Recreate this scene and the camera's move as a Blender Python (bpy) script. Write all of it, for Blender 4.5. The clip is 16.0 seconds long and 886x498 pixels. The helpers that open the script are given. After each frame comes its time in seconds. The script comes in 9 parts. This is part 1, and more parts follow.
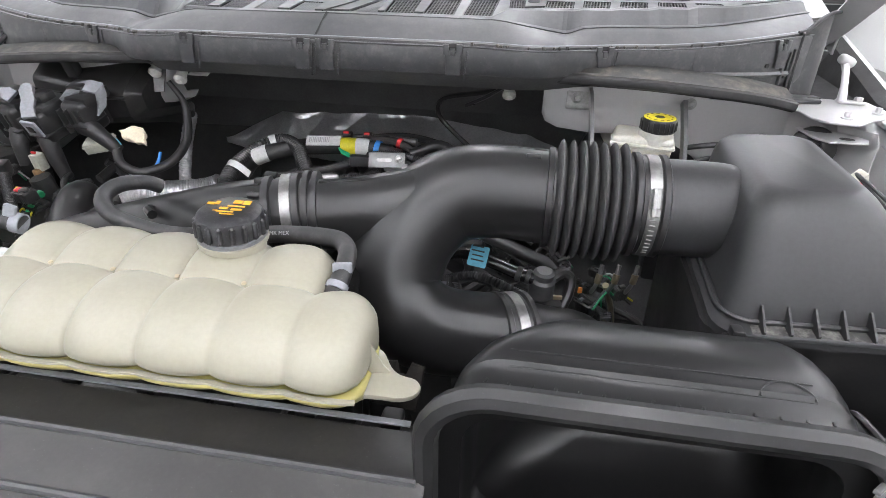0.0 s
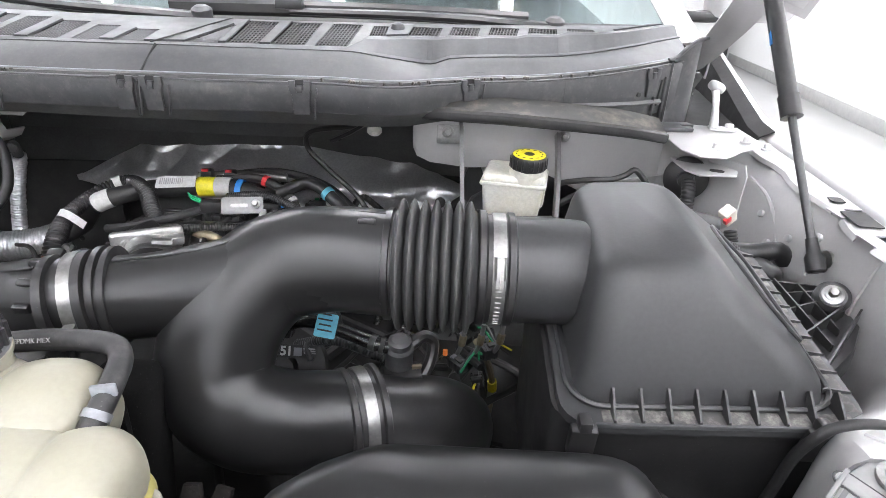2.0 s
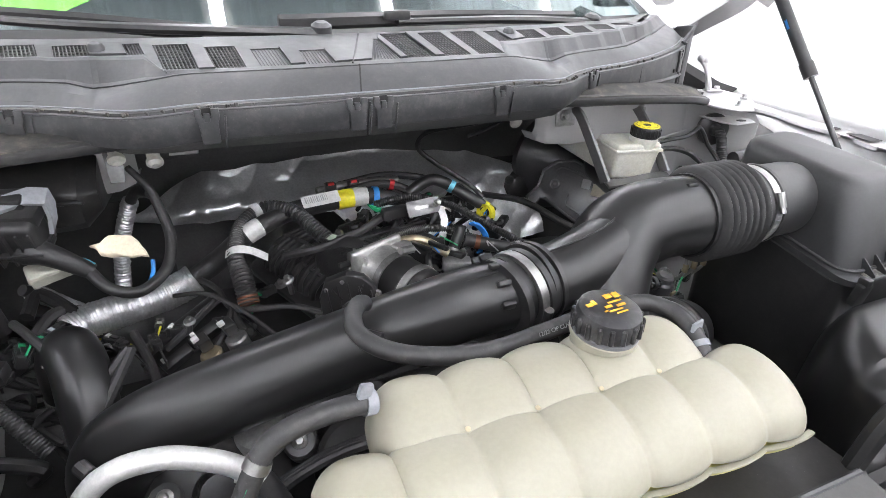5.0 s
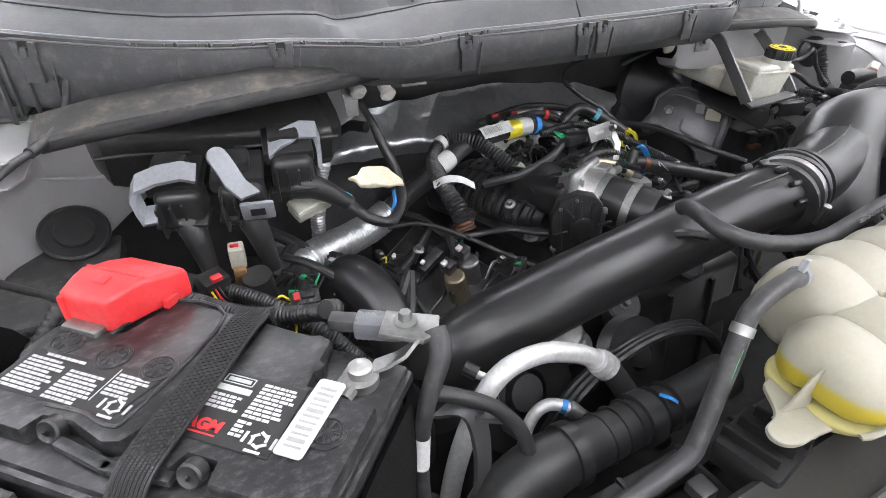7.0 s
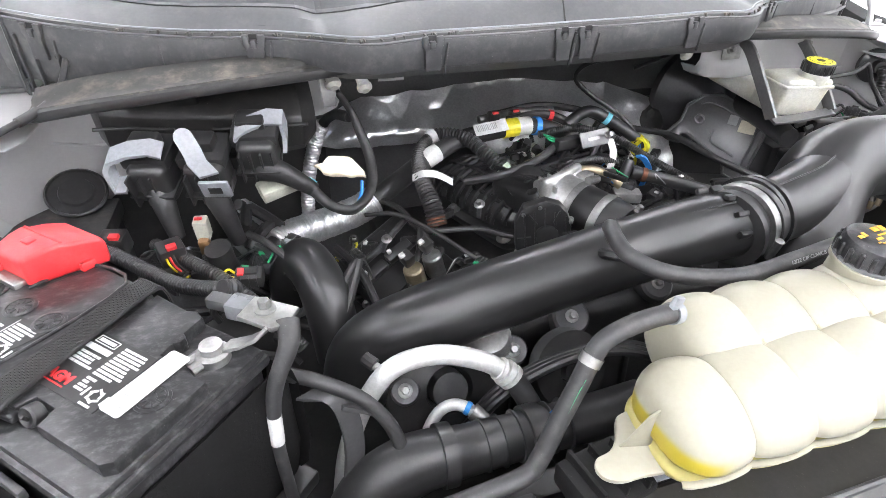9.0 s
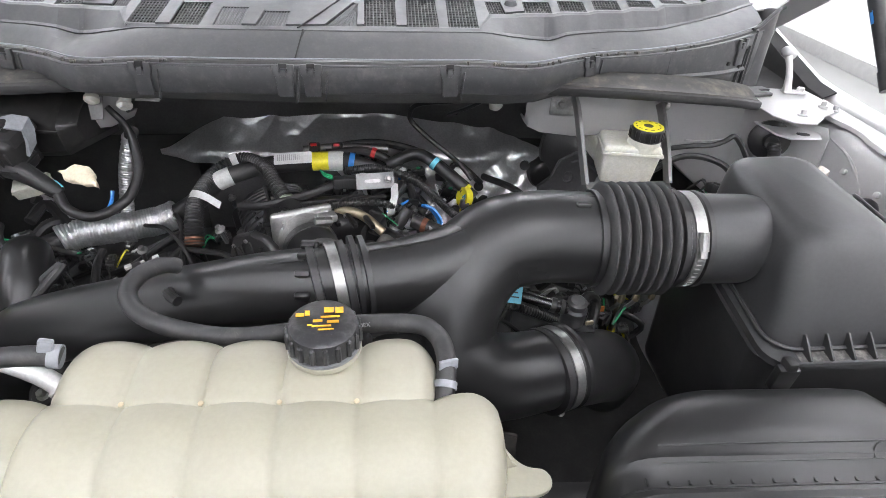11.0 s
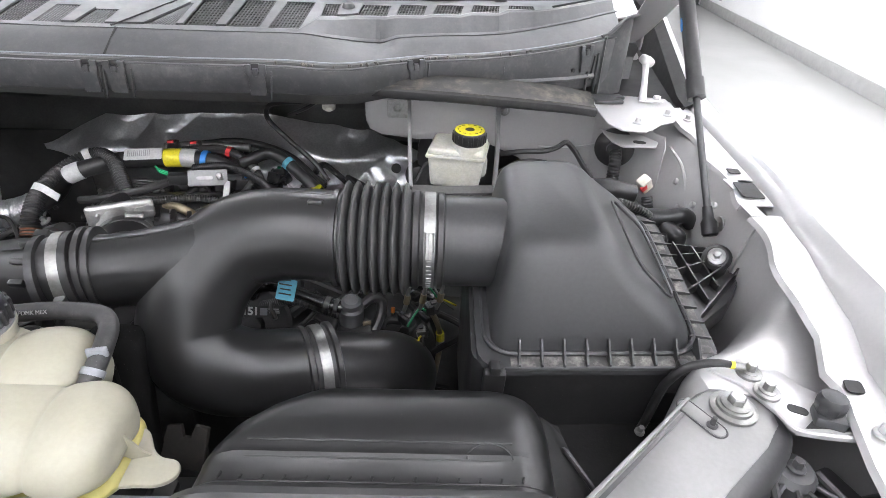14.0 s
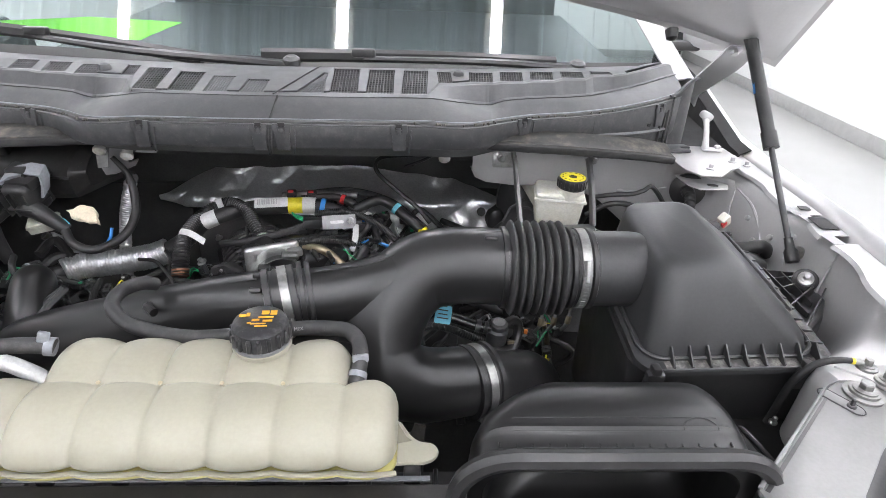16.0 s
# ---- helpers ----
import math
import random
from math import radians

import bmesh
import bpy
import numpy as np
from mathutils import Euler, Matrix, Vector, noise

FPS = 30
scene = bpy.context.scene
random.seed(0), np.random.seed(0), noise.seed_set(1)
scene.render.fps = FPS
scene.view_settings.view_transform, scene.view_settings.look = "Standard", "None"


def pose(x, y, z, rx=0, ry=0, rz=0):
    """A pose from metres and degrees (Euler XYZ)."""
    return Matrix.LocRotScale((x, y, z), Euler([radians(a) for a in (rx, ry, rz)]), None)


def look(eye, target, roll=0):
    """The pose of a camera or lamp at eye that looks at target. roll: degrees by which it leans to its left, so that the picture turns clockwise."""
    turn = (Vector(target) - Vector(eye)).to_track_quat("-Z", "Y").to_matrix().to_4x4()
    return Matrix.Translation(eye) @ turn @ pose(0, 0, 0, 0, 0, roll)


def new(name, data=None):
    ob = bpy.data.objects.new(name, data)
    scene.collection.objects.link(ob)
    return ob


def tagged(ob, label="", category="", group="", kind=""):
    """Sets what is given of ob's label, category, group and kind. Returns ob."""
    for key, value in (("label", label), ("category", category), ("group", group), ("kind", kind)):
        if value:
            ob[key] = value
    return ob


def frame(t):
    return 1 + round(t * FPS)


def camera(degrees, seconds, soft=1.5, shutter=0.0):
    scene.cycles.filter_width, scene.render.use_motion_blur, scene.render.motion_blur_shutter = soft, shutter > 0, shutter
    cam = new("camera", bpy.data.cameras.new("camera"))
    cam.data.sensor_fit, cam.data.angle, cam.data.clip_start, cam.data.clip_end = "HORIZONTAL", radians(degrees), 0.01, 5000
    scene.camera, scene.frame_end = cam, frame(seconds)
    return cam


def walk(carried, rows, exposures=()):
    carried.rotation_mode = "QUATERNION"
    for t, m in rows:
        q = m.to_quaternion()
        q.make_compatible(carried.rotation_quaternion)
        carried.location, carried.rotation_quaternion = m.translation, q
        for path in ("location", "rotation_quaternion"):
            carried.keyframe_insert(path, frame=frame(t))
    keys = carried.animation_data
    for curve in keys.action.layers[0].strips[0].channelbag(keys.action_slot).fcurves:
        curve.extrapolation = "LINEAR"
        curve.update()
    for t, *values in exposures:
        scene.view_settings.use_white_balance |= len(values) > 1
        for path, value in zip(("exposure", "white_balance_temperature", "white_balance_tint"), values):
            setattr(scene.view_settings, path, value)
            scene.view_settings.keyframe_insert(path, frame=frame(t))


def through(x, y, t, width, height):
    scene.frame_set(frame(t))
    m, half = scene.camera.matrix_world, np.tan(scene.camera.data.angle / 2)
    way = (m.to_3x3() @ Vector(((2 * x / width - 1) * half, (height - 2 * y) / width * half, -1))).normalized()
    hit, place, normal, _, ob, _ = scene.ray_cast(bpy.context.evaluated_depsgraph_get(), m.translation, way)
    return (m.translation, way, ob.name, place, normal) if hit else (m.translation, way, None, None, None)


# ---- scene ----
cam = camera(76.9, 16.0, 0.8)
PATH = [
    (0, (0.339, 0.053, 1.374), (0.068, 1.819, 0.476), 1.6),
    (0.5, (0.399, 0.115, 1.399), (0.152, 1.887, 0.504), 1.9),
    (1, (0.439, 0.148, 1.406), (0.226, 1.925, 0.513), 1.9),
    (1.5, (0.457, 0.176, 1.403), (0.317, 1.96, 0.51), 2.0),
    (2, (0.433, 0.17, 1.41), (0.394, 1.963, 0.524), 2.1),
    (2.5, (0.434, 0.18, 1.402), (0.509, 1.974, 0.521), 2.1),
    (3, (0.38, 0.168, 1.409), (0.534, 1.957, 0.528), 2.1),
    (3.5, (0.226, 0.118, 1.432), (0.486, 1.89, 0.542), 1.9),
    (3.7, (0.176, 0.114, 1.431), (0.491, 1.878, 0.543), 1.8),
    (5.8, (-0.464, 0.201, 1.46), (0.373, 1.736, 0.488), 1.1),
    (6, (-0.502, 0.213, 1.455), (0.347, 1.735, 0.474), 1.0),
    (6.3, (-0.558, 0.242, 1.437), (0.295, 1.752, 0.441), 0.8),
    (6.5, (-0.591, 0.257, 1.435), (0.256, 1.751, 0.41), 0.8),
    (7, (-0.655, 0.28, 1.43), (0.17, 1.751, 0.354), 0.9),
    (7.5, (-0.683, 0.272, 1.433), (0.05, 1.776, 0.338), 0.9),
    (8, (-0.677, 0.258, 1.434), (-0.016, 1.786, 0.327), 0.8),
    (8.5, (-0.617, 0.232, 1.447), (0.0, 1.767, 0.322), 1.0),
    (8.7, (-0.563, 0.218, 1.458), (0.021, 1.755, 0.32), 1.2),
    (10.8, (0.06, 0.099, 1.472), (0.232, 1.783, 0.408), 2.1),
    (11, (0.146, 0.116, 1.48), (0.262, 1.805, 0.415), 2.1),
    (11.5, (0.348, 0.141, 1.481), (0.358, 1.833, 0.416), 2.4),
    (12, (0.453, 0.143, 1.47), (0.462, 1.836, 0.406), 2.5),
    (12.5, (0.478, 0.141, 1.474), (0.503, 1.835, 0.412), 2.8),
    (13, (0.482, 0.122, 1.48), (0.513, 1.817, 0.418), 2.6),
    (13.5, (0.48, 0.109, 1.48), (0.521, 1.806, 0.423), 2.7),
    (14, (0.477, 0.099, 1.483), (0.53, 1.804, 0.438), 2.7),
    (14.5, (0.468, 0.095, 1.484), (0.533, 1.808, 0.452), 2.7),
    (15, (0.436, 0.073, 1.492), (0.506, 1.796, 0.479), 2.6),
    (15.5, (0.367, 0.03, 1.499), (0.443, 1.784, 0.541), 2.5),
    (16, (0.242, -0.025, 1.522), (0.334, 1.759, 0.622), 2.2),
]
walk(cam, [(t, look(eye, target, roll)) for t, eye, target, roll in PATH], ((0.0, 0.0), (1.5, 0.2), (2.5, 0.4), (3.5, 0.28), (5.8, 0.05), (7.0, 0.15), (7.5, 0.32), (8.0, 0.48), (8.7, 0.7), (10.8, 0.1), (11.5, -0.05), (12.5, 0.1), (13.5, 0.15), (14.5, 0.1), (15.3, 0.05), (16.0, -0.1)))

# ---- light ----
STRIP_LIGHT = 54.0
world = bpy.data.worlds.new("showroom_air")
scene.world = world
world.use_nodes = True
world.node_tree.nodes["Background"].inputs["Color"].default_value = (0.9, 0.95, 1.0, 1)
world.node_tree.nodes["Background"].inputs["Strength"].default_value = 0.05

# ---- building tools ----
def clean(bm, angle=35):
    bmesh.ops.recalc_face_normals(bm, faces=bm.faces)
    for f in bm.faces:
        f.smooth = True
    return angle


def make(name, bm, material, angle=35):
    clean(bm)
    me = bpy.data.meshes.new(name)
    bm.to_mesh(me)
    bm.free()
    me.set_sharp_from_angle(angle=radians(angle))
    me.materials.append(material)
    return new(name, me)


def thing(name, label, category, at=(0, 0, 0), group="", kind=""):
    ob = new(name)
    ob.location = at
    ob.empty_display_size = 0.02
    return tagged(ob, label, category, group, kind)


def part(name, bm, material, parent, label="", angle=35, kind=""):
    ob = make(name, bm, material, angle)
    ob.parent = parent
    if parent.type == "EMPTY":
        ob.matrix_parent_inverse = Matrix.Translation(-parent.location)
    return tagged(ob, label, kind=kind)


def solo(name, bm, material, label, category, group="", kind="", angle=35):
    return tagged(make(name, bm, material, angle), label, category, group, kind)


def smooth_path(pts, steps=6):
    """Catmull-Rom through points."""
    p = [Vector(q) for q in pts]
    if len(p) < 3 or steps < 2:
        return p
    e = [2 * p[0] - p[1]] + p + [2 * p[-1] - p[-2]]
    out = []
    for i in range(1, len(e) - 2):
        a, b, c, d = e[i - 1:i + 3]
        for k in range(steps):
            t = k / steps
            out.append(0.5 * ((2 * b) + (c - a) * t + (2 * a - 5 * b + 4 * c - d) * t * t + (3 * b - a - 3 * c + d) * t ** 3))
    return out + [p[-1]]


def spread(values, n):
    """Values given at even steps, read at n even steps."""
    if not isinstance(values, (list, tuple)):
        return [values] * n
    return list(np.interp(np.linspace(0, len(values) - 1, n), range(len(values)), values))


def rings(bm, loops, caps=True, closed=True):
    vs = [[bm.verts.new(v) for v in l] for l in loops]
    for a, b in zip(vs, vs[1:]):
        n = len(a)
        for i in range(n if closed else n - 1):
            bm.faces.new((a[i], a[(i + 1) % n], b[(i + 1) % n], b[i]))
    if caps and closed:
        bm.faces.new(vs[0][::-1])
        bm.faces.new(vs[-1])
    return vs


def tube(pts, r, n=14, steps=6, caps=True, bm=None, flat=1.0, up=None, ripple=None):
    """A round bar or hose along a path; r may vary along it. ripple: (depth, length) of corrugation."""
    bm = bm or bmesh.new()
    p = smooth_path(pts, steps)
    if ripple:
        total = sum((b - a).length for a, b in zip(p, p[1:]))
        m = max(8, int(total / ripple[1] * 6))
        acc = [0]
        for a, b in zip(p, p[1:]):
            acc.append(acc[-1] + (b - a).length)
        q = []
        for k in range(m + 1):
            s = total * k / m
            i = min(len(p) - 2, max(0, int(np.searchsorted(acc, s)) - 1))
            q.append(p[i].lerp(p[i + 1], (s - acc[i]) / max(1e-9, acc[i + 1] - acc[i])))
        p = q
    rs = spread(r, len(p))
    if ripple:
        rs = [x + ripple[0] * (0.5 - 0.5 * math.cos(2 * math.pi * k / 6)) ** 0.7 for k, x in enumerate(rs)]
    loops, u = [], None
    for i, c in enumerate(p):
        t = (p[min(i + 1, len(p) - 1)] - p[max(i - 1, 0)]).normalized()
        if u is None:
            u = Vector(up) if up else (Vector((0, 0, 1)) if abs(t.z) < 0.9 else Vector((1, 0, 0)))
        u = (u - t * u.dot(t)).normalized()
        v = t.cross(u)
        loops.append([c + (u * math.cos(a) * flat + v * math.sin(a)) * rs[i] for a in (2 * math.pi * k / n for k in range(n))])
    rings(bm, loops, caps)
    return bm


def lathe(profile, at=(0, 0, 0), axis=(0, 0, 1), n=24, bm=None):
    """A turned form: profile of (radius, height) along an axis."""
    bm = bm or bmesh.new()
    z = Vector(axis).normalized()
    x = z.orthogonal().normalized()
    y = z.cross(x)
    o = Vector(at)
    loops = [[o + z * h + (x * math.cos(a) + y * math.sin(a)) * max(r, 1e-5) for a in (2 * math.pi * k / n for k in range(n))] for r, h in profile]
    rings(bm, loops)
    return bm


def box(size, at=(0, 0, 0), turn=(0, 0, 0), bevel=0.0, seg=2, bm=None, taper=1.0):
    """A box with rounded edges; taper scales its top."""
    own = bmesh.new()
    bmesh.ops.create_cube(own, size=1)
    for v in own.verts:
        if v.co.z > 0:
            v.co.x *= taper
            v.co.y *= taper
        v.co = Vector((v.co.x * size[0], v.co.y * size[1], v.co.z * size[2]))
    if bevel:
        bmesh.ops.bevel(own, geom=own.edges[:], offset=min(bevel, min(size) * 0.45), segments=seg, affect="EDGES", profile=0.5)
    m = pose(*at, *turn)
    bmesh.ops.transform(own, matrix=m, verts=own.verts)
    if bm is None:
        return own
    me = bpy.data.meshes.new("t")
    own.to_mesh(me)
    own.free()
    bm.from_mesh(me)
    bpy.data.meshes.remove(me)
    return bm


def slab(outline, m, thick, bevel=0.002, bm=None):
    """A plate cut to an outline (x, y), thick along z, laid by the matrix m."""
    own = bmesh.new()
    bottom = [own.verts.new((x, y, 0)) for x, y in outline]
    f = own.faces.new(bottom)
    r = bmesh.ops.extrude_face_region(own, geom=[f])
    bmesh.ops.translate(own, vec=(0, 0, thick), verts=[v for v in r["geom"] if isinstance(v, bmesh.types.BMVert)])
    if bevel:
        edges = [e for e in own.edges if abs(e.verts[0].co.z - e.verts[1].co.z) < 1e-6]
        bmesh.ops.bevel(own, geom=edges, offset=bevel, segments=2, affect="EDGES", profile=0.5)
    bmesh.ops.transform(own, matrix=m, verts=own.verts)
    if bm is None:
        return own
    me = bpy.data.meshes.new("t")
    own.to_mesh(me)
    own.free()
    bm.from_mesh(me)
    bpy.data.meshes.remove(me)
    return bm


def rounded(w, h, r, k=5, cx=0.0, cy=0.0):
    """The outline of a rectangle with round corners."""
    out = []
    for sx, sy, a0 in ((1, 1, 0), (-1, 1, 90), (-1, -1, 180), (1, -1, 270)):
        for i in range(k + 1):
            a = radians(a0 + 90 * i / k)
            out.append((cx + sx * (w / 2 - r) + r * math.cos(a), cy + sy * (h / 2 - r) + r * math.sin(a)))
    return out


def sheet(grid, thick=0.002, bm=None):
    """A bent plate through rows of points, given a thickness."""
    own = bmesh.new()
    vs = [[own.verts.new(p) for p in row] for row in grid]
    for a, b in zip(vs, vs[1:]):
        for i in range(len(a) - 1):
            own.faces.new((a[i], a[i + 1], b[i + 1], b[i]))
    bmesh.ops.recalc_face_normals(own, faces=own.faces)
    bmesh.ops.solidify(own, geom=own.faces[:], thickness=thick)
    if bm is None:
        return own
    me = bpy.data.meshes.new("t")
    own.to_mesh(me)
    own.free()
    bm.from_mesh(me)
    bpy.data.meshes.remove(me)
    return bm


def bolt(bm, at, axis, r=0.008, washer=0.013):
    """A flanged hexagon bolt head."""
    a = Vector(axis).normalized()
    lathe([(washer, 0), (washer, 0.002), (washer * 0.8, 0.003)], at, axis, 20, bm)
    lathe([(r, 0.003), (r, 0.009), (r * 0.85, 0.0105), (r * 0.5, 0.0108)], at, axis, 6, bm)
    return bm


def writing(text, size, m, material, parent, name="lettering", bold=0.0):
    cu = bpy.data.curves.new(name, "FONT")
    cu.body, cu.size, cu.extrude, cu.offset = text, size, 0.0002, bold
    cu.align_x, cu.align_y = "CENTER", "CENTER"
    ob = bpy.data.objects.new(name, cu)
    me = bpy.data.meshes.new_from_object(ob)
    bpy.data.objects.remove(ob)
    bpy.data.curves.remove(cu)
    bm = bmesh.new()
    bm.from_mesh(me)
    bpy.data.meshes.remove(me)
    bmesh.ops.transform(bm, matrix=m, verts=bm.verts)
    return part(name, bm, material, parent)


# ---- materials ----
def mat(name, col, rough=0.5, metal=0.0, var=0.12, scale=9.0, fine=0.1, fscale=220.0, bump=0.12, bscale=350.0, dust=0.0, dustcol=(0.32, 0.30, 0.27), spec=0.5, coat=0.0, stretch=(1, 1, 1), through=0.0, sub=0.0, rvar=0.05, specks=0.0, crease=0.0, fold=0.5):
    m = bpy.data.materials.new(name)
    m.use_nodes = True
    nt = m.node_tree
    N, L = nt.nodes, nt.links
    b = N["Principled BSDF"]
    tc, mp = N.new("ShaderNodeTexCoord"), N.new("ShaderNodeMapping")
    mp.inputs["Scale"].default_value = stretch
    L.new(tc.outputs["Object"], mp.inputs["Vector"])

    def noisy(s, detail, rough_):
        n = N.new("ShaderNodeTexNoise")
        n.inputs["Scale"].default_value, n.inputs["Detail"].default_value, n.inputs["Roughness"].default_value = s, detail, rough_
        L.new(mp.outputs["Vector"], n.inputs["Vector"])
        return n.outputs["Fac"]

    def scaled(src, lo, hi):
        r = N.new("ShaderNodeMapRange")
        r.interpolation_type = "SMOOTHSTEP"
        r.inputs["From Min"].default_value, r.inputs["From Max"].default_value = 0.25, 0.75
        r.inputs["To Min"].default_value, r.inputs["To Max"].default_value = lo, hi
        L.new(src, r.inputs["Value"])
        return r.outputs["Result"]

    big, small = noisy(scale, 4, 0.6), noisy(fscale, 3, 0.6)
    v1, v2 = scaled(big, 1 - var, 1 + var), scaled(small, 1 - fine, 1 + fine)
    mul = N.new("ShaderNodeMath")
    mul.operation = "MULTIPLY"
    L.new(v1, mul.inputs[0]), L.new(v2, mul.inputs[1])
    mix = N.new("ShaderNodeMix")
    mix.data_type, mix.blend_type = "RGBA", "MULTIPLY"
    mix.inputs["Factor"].default_value = 1
    mix.inputs["A"].default_value = (*col, 1)
    L.new(mul.outputs[0], mix.inputs["B"])
    colour = mix.outputs["Result"]
    if dust:
        d = N.new("ShaderNodeMix")
        d.data_type = "RGBA"
        d.inputs["B"].default_value = (*dustcol, 1)
        L.new(colour, d.inputs["A"])
        dr = N.new("ShaderNodeMapRange")
        dr.interpolation_type = "SMOOTHSTEP"
        dr.inputs["From Min"].default_value, dr.inputs["From Max"].default_value = 0.44, 0.78
        dr.inputs["To Max"].default_value = min(1.0, dust * 2.2)
        L.new(noisy(scale * 3.1, 8, 0.7), dr.inputs["Value"])
        L.new(dr.outputs["Result"], d.inputs["Factor"])
        colour = d.outputs["Result"]
    if specks:
        # pale dust specks
        r = N.new("ShaderNodeMapRange")
        r.inputs["From Min"].default_value, r.inputs["From Max"].default_value = 0.68, 0.80
        r.inputs["To Min"].default_value, r.inputs["To Max"].default_value = 0.0, specks
        L.new(noisy(480, 3, 0.6), r.inputs["Value"])
        d = N.new("ShaderNodeMix")
        d.data_type = "RGBA"
        d.inputs["B"].default_value = (0.4, 0.39, 0.37, 1)
        L.new(colour, d.inputs["A"])
        L.new(r.outputs["Result"], d.inputs["Factor"])
        colour = d.outputs["Result"]
    L.new(colour, b.inputs["Base Color"])
    L.new(scaled(noisy(scale * 2.3, 5, 0.65), max(0.03, rough - rvar), min(1, rough + rvar)), b.inputs["Roughness"])
    b.inputs["Metallic"].default_value = metal
    b.inputs["Specular IOR Level"].default_value = spec
    b.inputs["Coat Weight"].default_value = coat
    b.inputs["Transmission Weight"].default_value = through
    if sub:
        b.inputs["Subsurface Weight"].default_value = sub
        b.inputs["Subsurface Radius"].default_value = (0.03, 0.028, 0.018)
        b.inputs["Subsurface Scale"].default_value = 0.4
    if bump:
        bp = N.new("ShaderNodeBump")
        bp.inputs["Strength"].default_value, bp.inputs["Distance"].default_value = bump, 0.001
        L.new(noisy(bscale, 3, 0.6), bp.inputs["Height"])
        L.new(bp.outputs["Normal"], b.inputs["Normal"])
        if crease:
            # sharp folds of crumpled foil
            vo = N.new("ShaderNodeTexVoronoi")
            vo.feature = "F1"
            vo.inputs["Scale"].default_value = crease
            L.new(mp.outputs["Vector"], vo.inputs["Vector"])
            b2 = N.new("ShaderNodeBump")
            b2.inputs["Strength"].default_value, b2.inputs["Distance"].default_value = fold, 0.004
            L.new(vo.outputs["Distance"], b2.inputs["Height"])
            L.new(bp.outputs["Normal"], b2.inputs["Normal"])
            L.new(b2.outputs["Normal"], b.inputs["Normal"])
    return m


def glowing(name, col, strength):
    m = bpy.data.materials.new(name)
    m.use_nodes = True
    b = m.node_tree.nodes["Principled BSDF"]
    b.inputs["Base Color"].default_value = (0.8, 0.8, 0.8, 1)
    b.inputs["Emission Color"].default_value = (*col, 1)
    b.inputs["Emission Strength"].default_value = strength
    return m


BLACK = mat("black_plastic", (0.021, 0.021, 0.0215), 0.33, dust=0.02, bump=0.06, bscale=250, specks=0.2)
DUCT = mat("satin_duct_plastic", (0.015, 0.015, 0.0153), 0.30, rvar=0.0, bump=0.0, var=0.05, fine=0.04)
BOXBLACK = mat("grained_black_plastic", (0.033, 0.0335, 0.0345), 0.39, rvar=0.0, var=0.06, bump=0.05, bscale=300)
RUBBER = mat("rubber", (0.020, 0.020, 0.0205), 0.38, dust=0.03, bump=0.08, bscale=250, specks=0.2)
BELLOWS = mat("dusty_bellows_rubber", (0.040, 0.040, 0.041), 0.50, dust=0.05, bump=0.1, bscale=250, scale=18, specks=0.3)
HOSE = mat("hose_rubber", (0.026, 0.026, 0.027), 0.46, dust=0.06, bump=0.1, bscale=250, scale=20, specks=0.3)
TAPE = mat("cloth_tape", (0.019, 0.019, 0.0195), 0.48, bump=0.3, bscale=300, dust=0.03, specks=0.2)
GLOSS = mat("glossy_black_plastic", (0.008, 0.008, 0.0083), 0.32, bump=0.0, var=0.04, fine=0.0, rvar=0.01, specks=0.12)
DULL = mat("dull_black_plastic", (0.010, 0.010, 0.010), 0.65, spec=0.25, specks=0.3, bump=0.2, bscale=260)
DARK = mat("dark_underbody", (0.034, 0.034, 0.034), 0.75, dust=0.03)
COWL = mat("grey_cowl_plastic", (0.054, 0.0555, 0.058), 0.46, var=0.06, fine=0.08, dust=0.03, bump=0.0, specks=0.25, scale=14)
COWLDARK = mat("dark_grey_plastic", (0.040, 0.041, 0.043), 0.42, var=0.08, dust=0.07, bump=0.0, scale=16, specks=0.4)
DIRTY = mat("dirty_seal", (0.022, 0.0215, 0.020), 0.6, dust=0.4, dustcol=(0.15, 0.13, 0.10), bump=0.1, scale=8, specks=0.4)
SLAT = mat("fine_black_slat", (0.02, 0.02, 0.021), 0.5)
GRILLE = mat("black_mesh", (0.012, 0.012, 0.012), 0.6)
PAINT = mat("silver_white_paint", (0.46, 0.456, 0.456), 0.32, metal=0.25, var=0.03, fine=0.02, rvar=0.03, bump=0.0, coat=0.3)
PRIMER = mat("thin_grey_paint", (0.16, 0.16, 0.16), 0.36, metal=0.4, var=0.08, dust=0.1, dustcol=(0.2, 0.19, 0.17), bump=0.06)
BLACKPAINT = mat("black_painted_steel", (0.06, 0.06, 0.062), 0.33, metal=0.2, bump=0.0, rvar=0.02)
OVERSPRAY = mat("grey_overspray_steel", (0.20, 0.197, 0.197), 0.34, metal=0.3, var=0.12, scale=7, fine=0.04, bump=0.03, bscale=120)
SHIELD = mat("shield_steel", (0.10, 0.10, 0.102), 0.33, metal=0.4, bump=0.0, rvar=0.02)
STEEL = mat("zinc_steel", (0.33, 0.33, 0.32), 0.40, metal=0.95, var=0.2, scale=30, bump=0.2, dust=0.12, dustcol=(0.15, 0.14, 0.13))
ALU = mat("cast_aluminium", (0.50, 0.50, 0.49), 0.42, metal=0.85, var=0.15, scale=25, dust=0.15, bump=0.4)
PIPEALU = mat("matt_pipe_aluminium", (0.58, 0.58, 0.57), 0.42, metal=0.45, var=0.08, scale=30, bump=0.15)
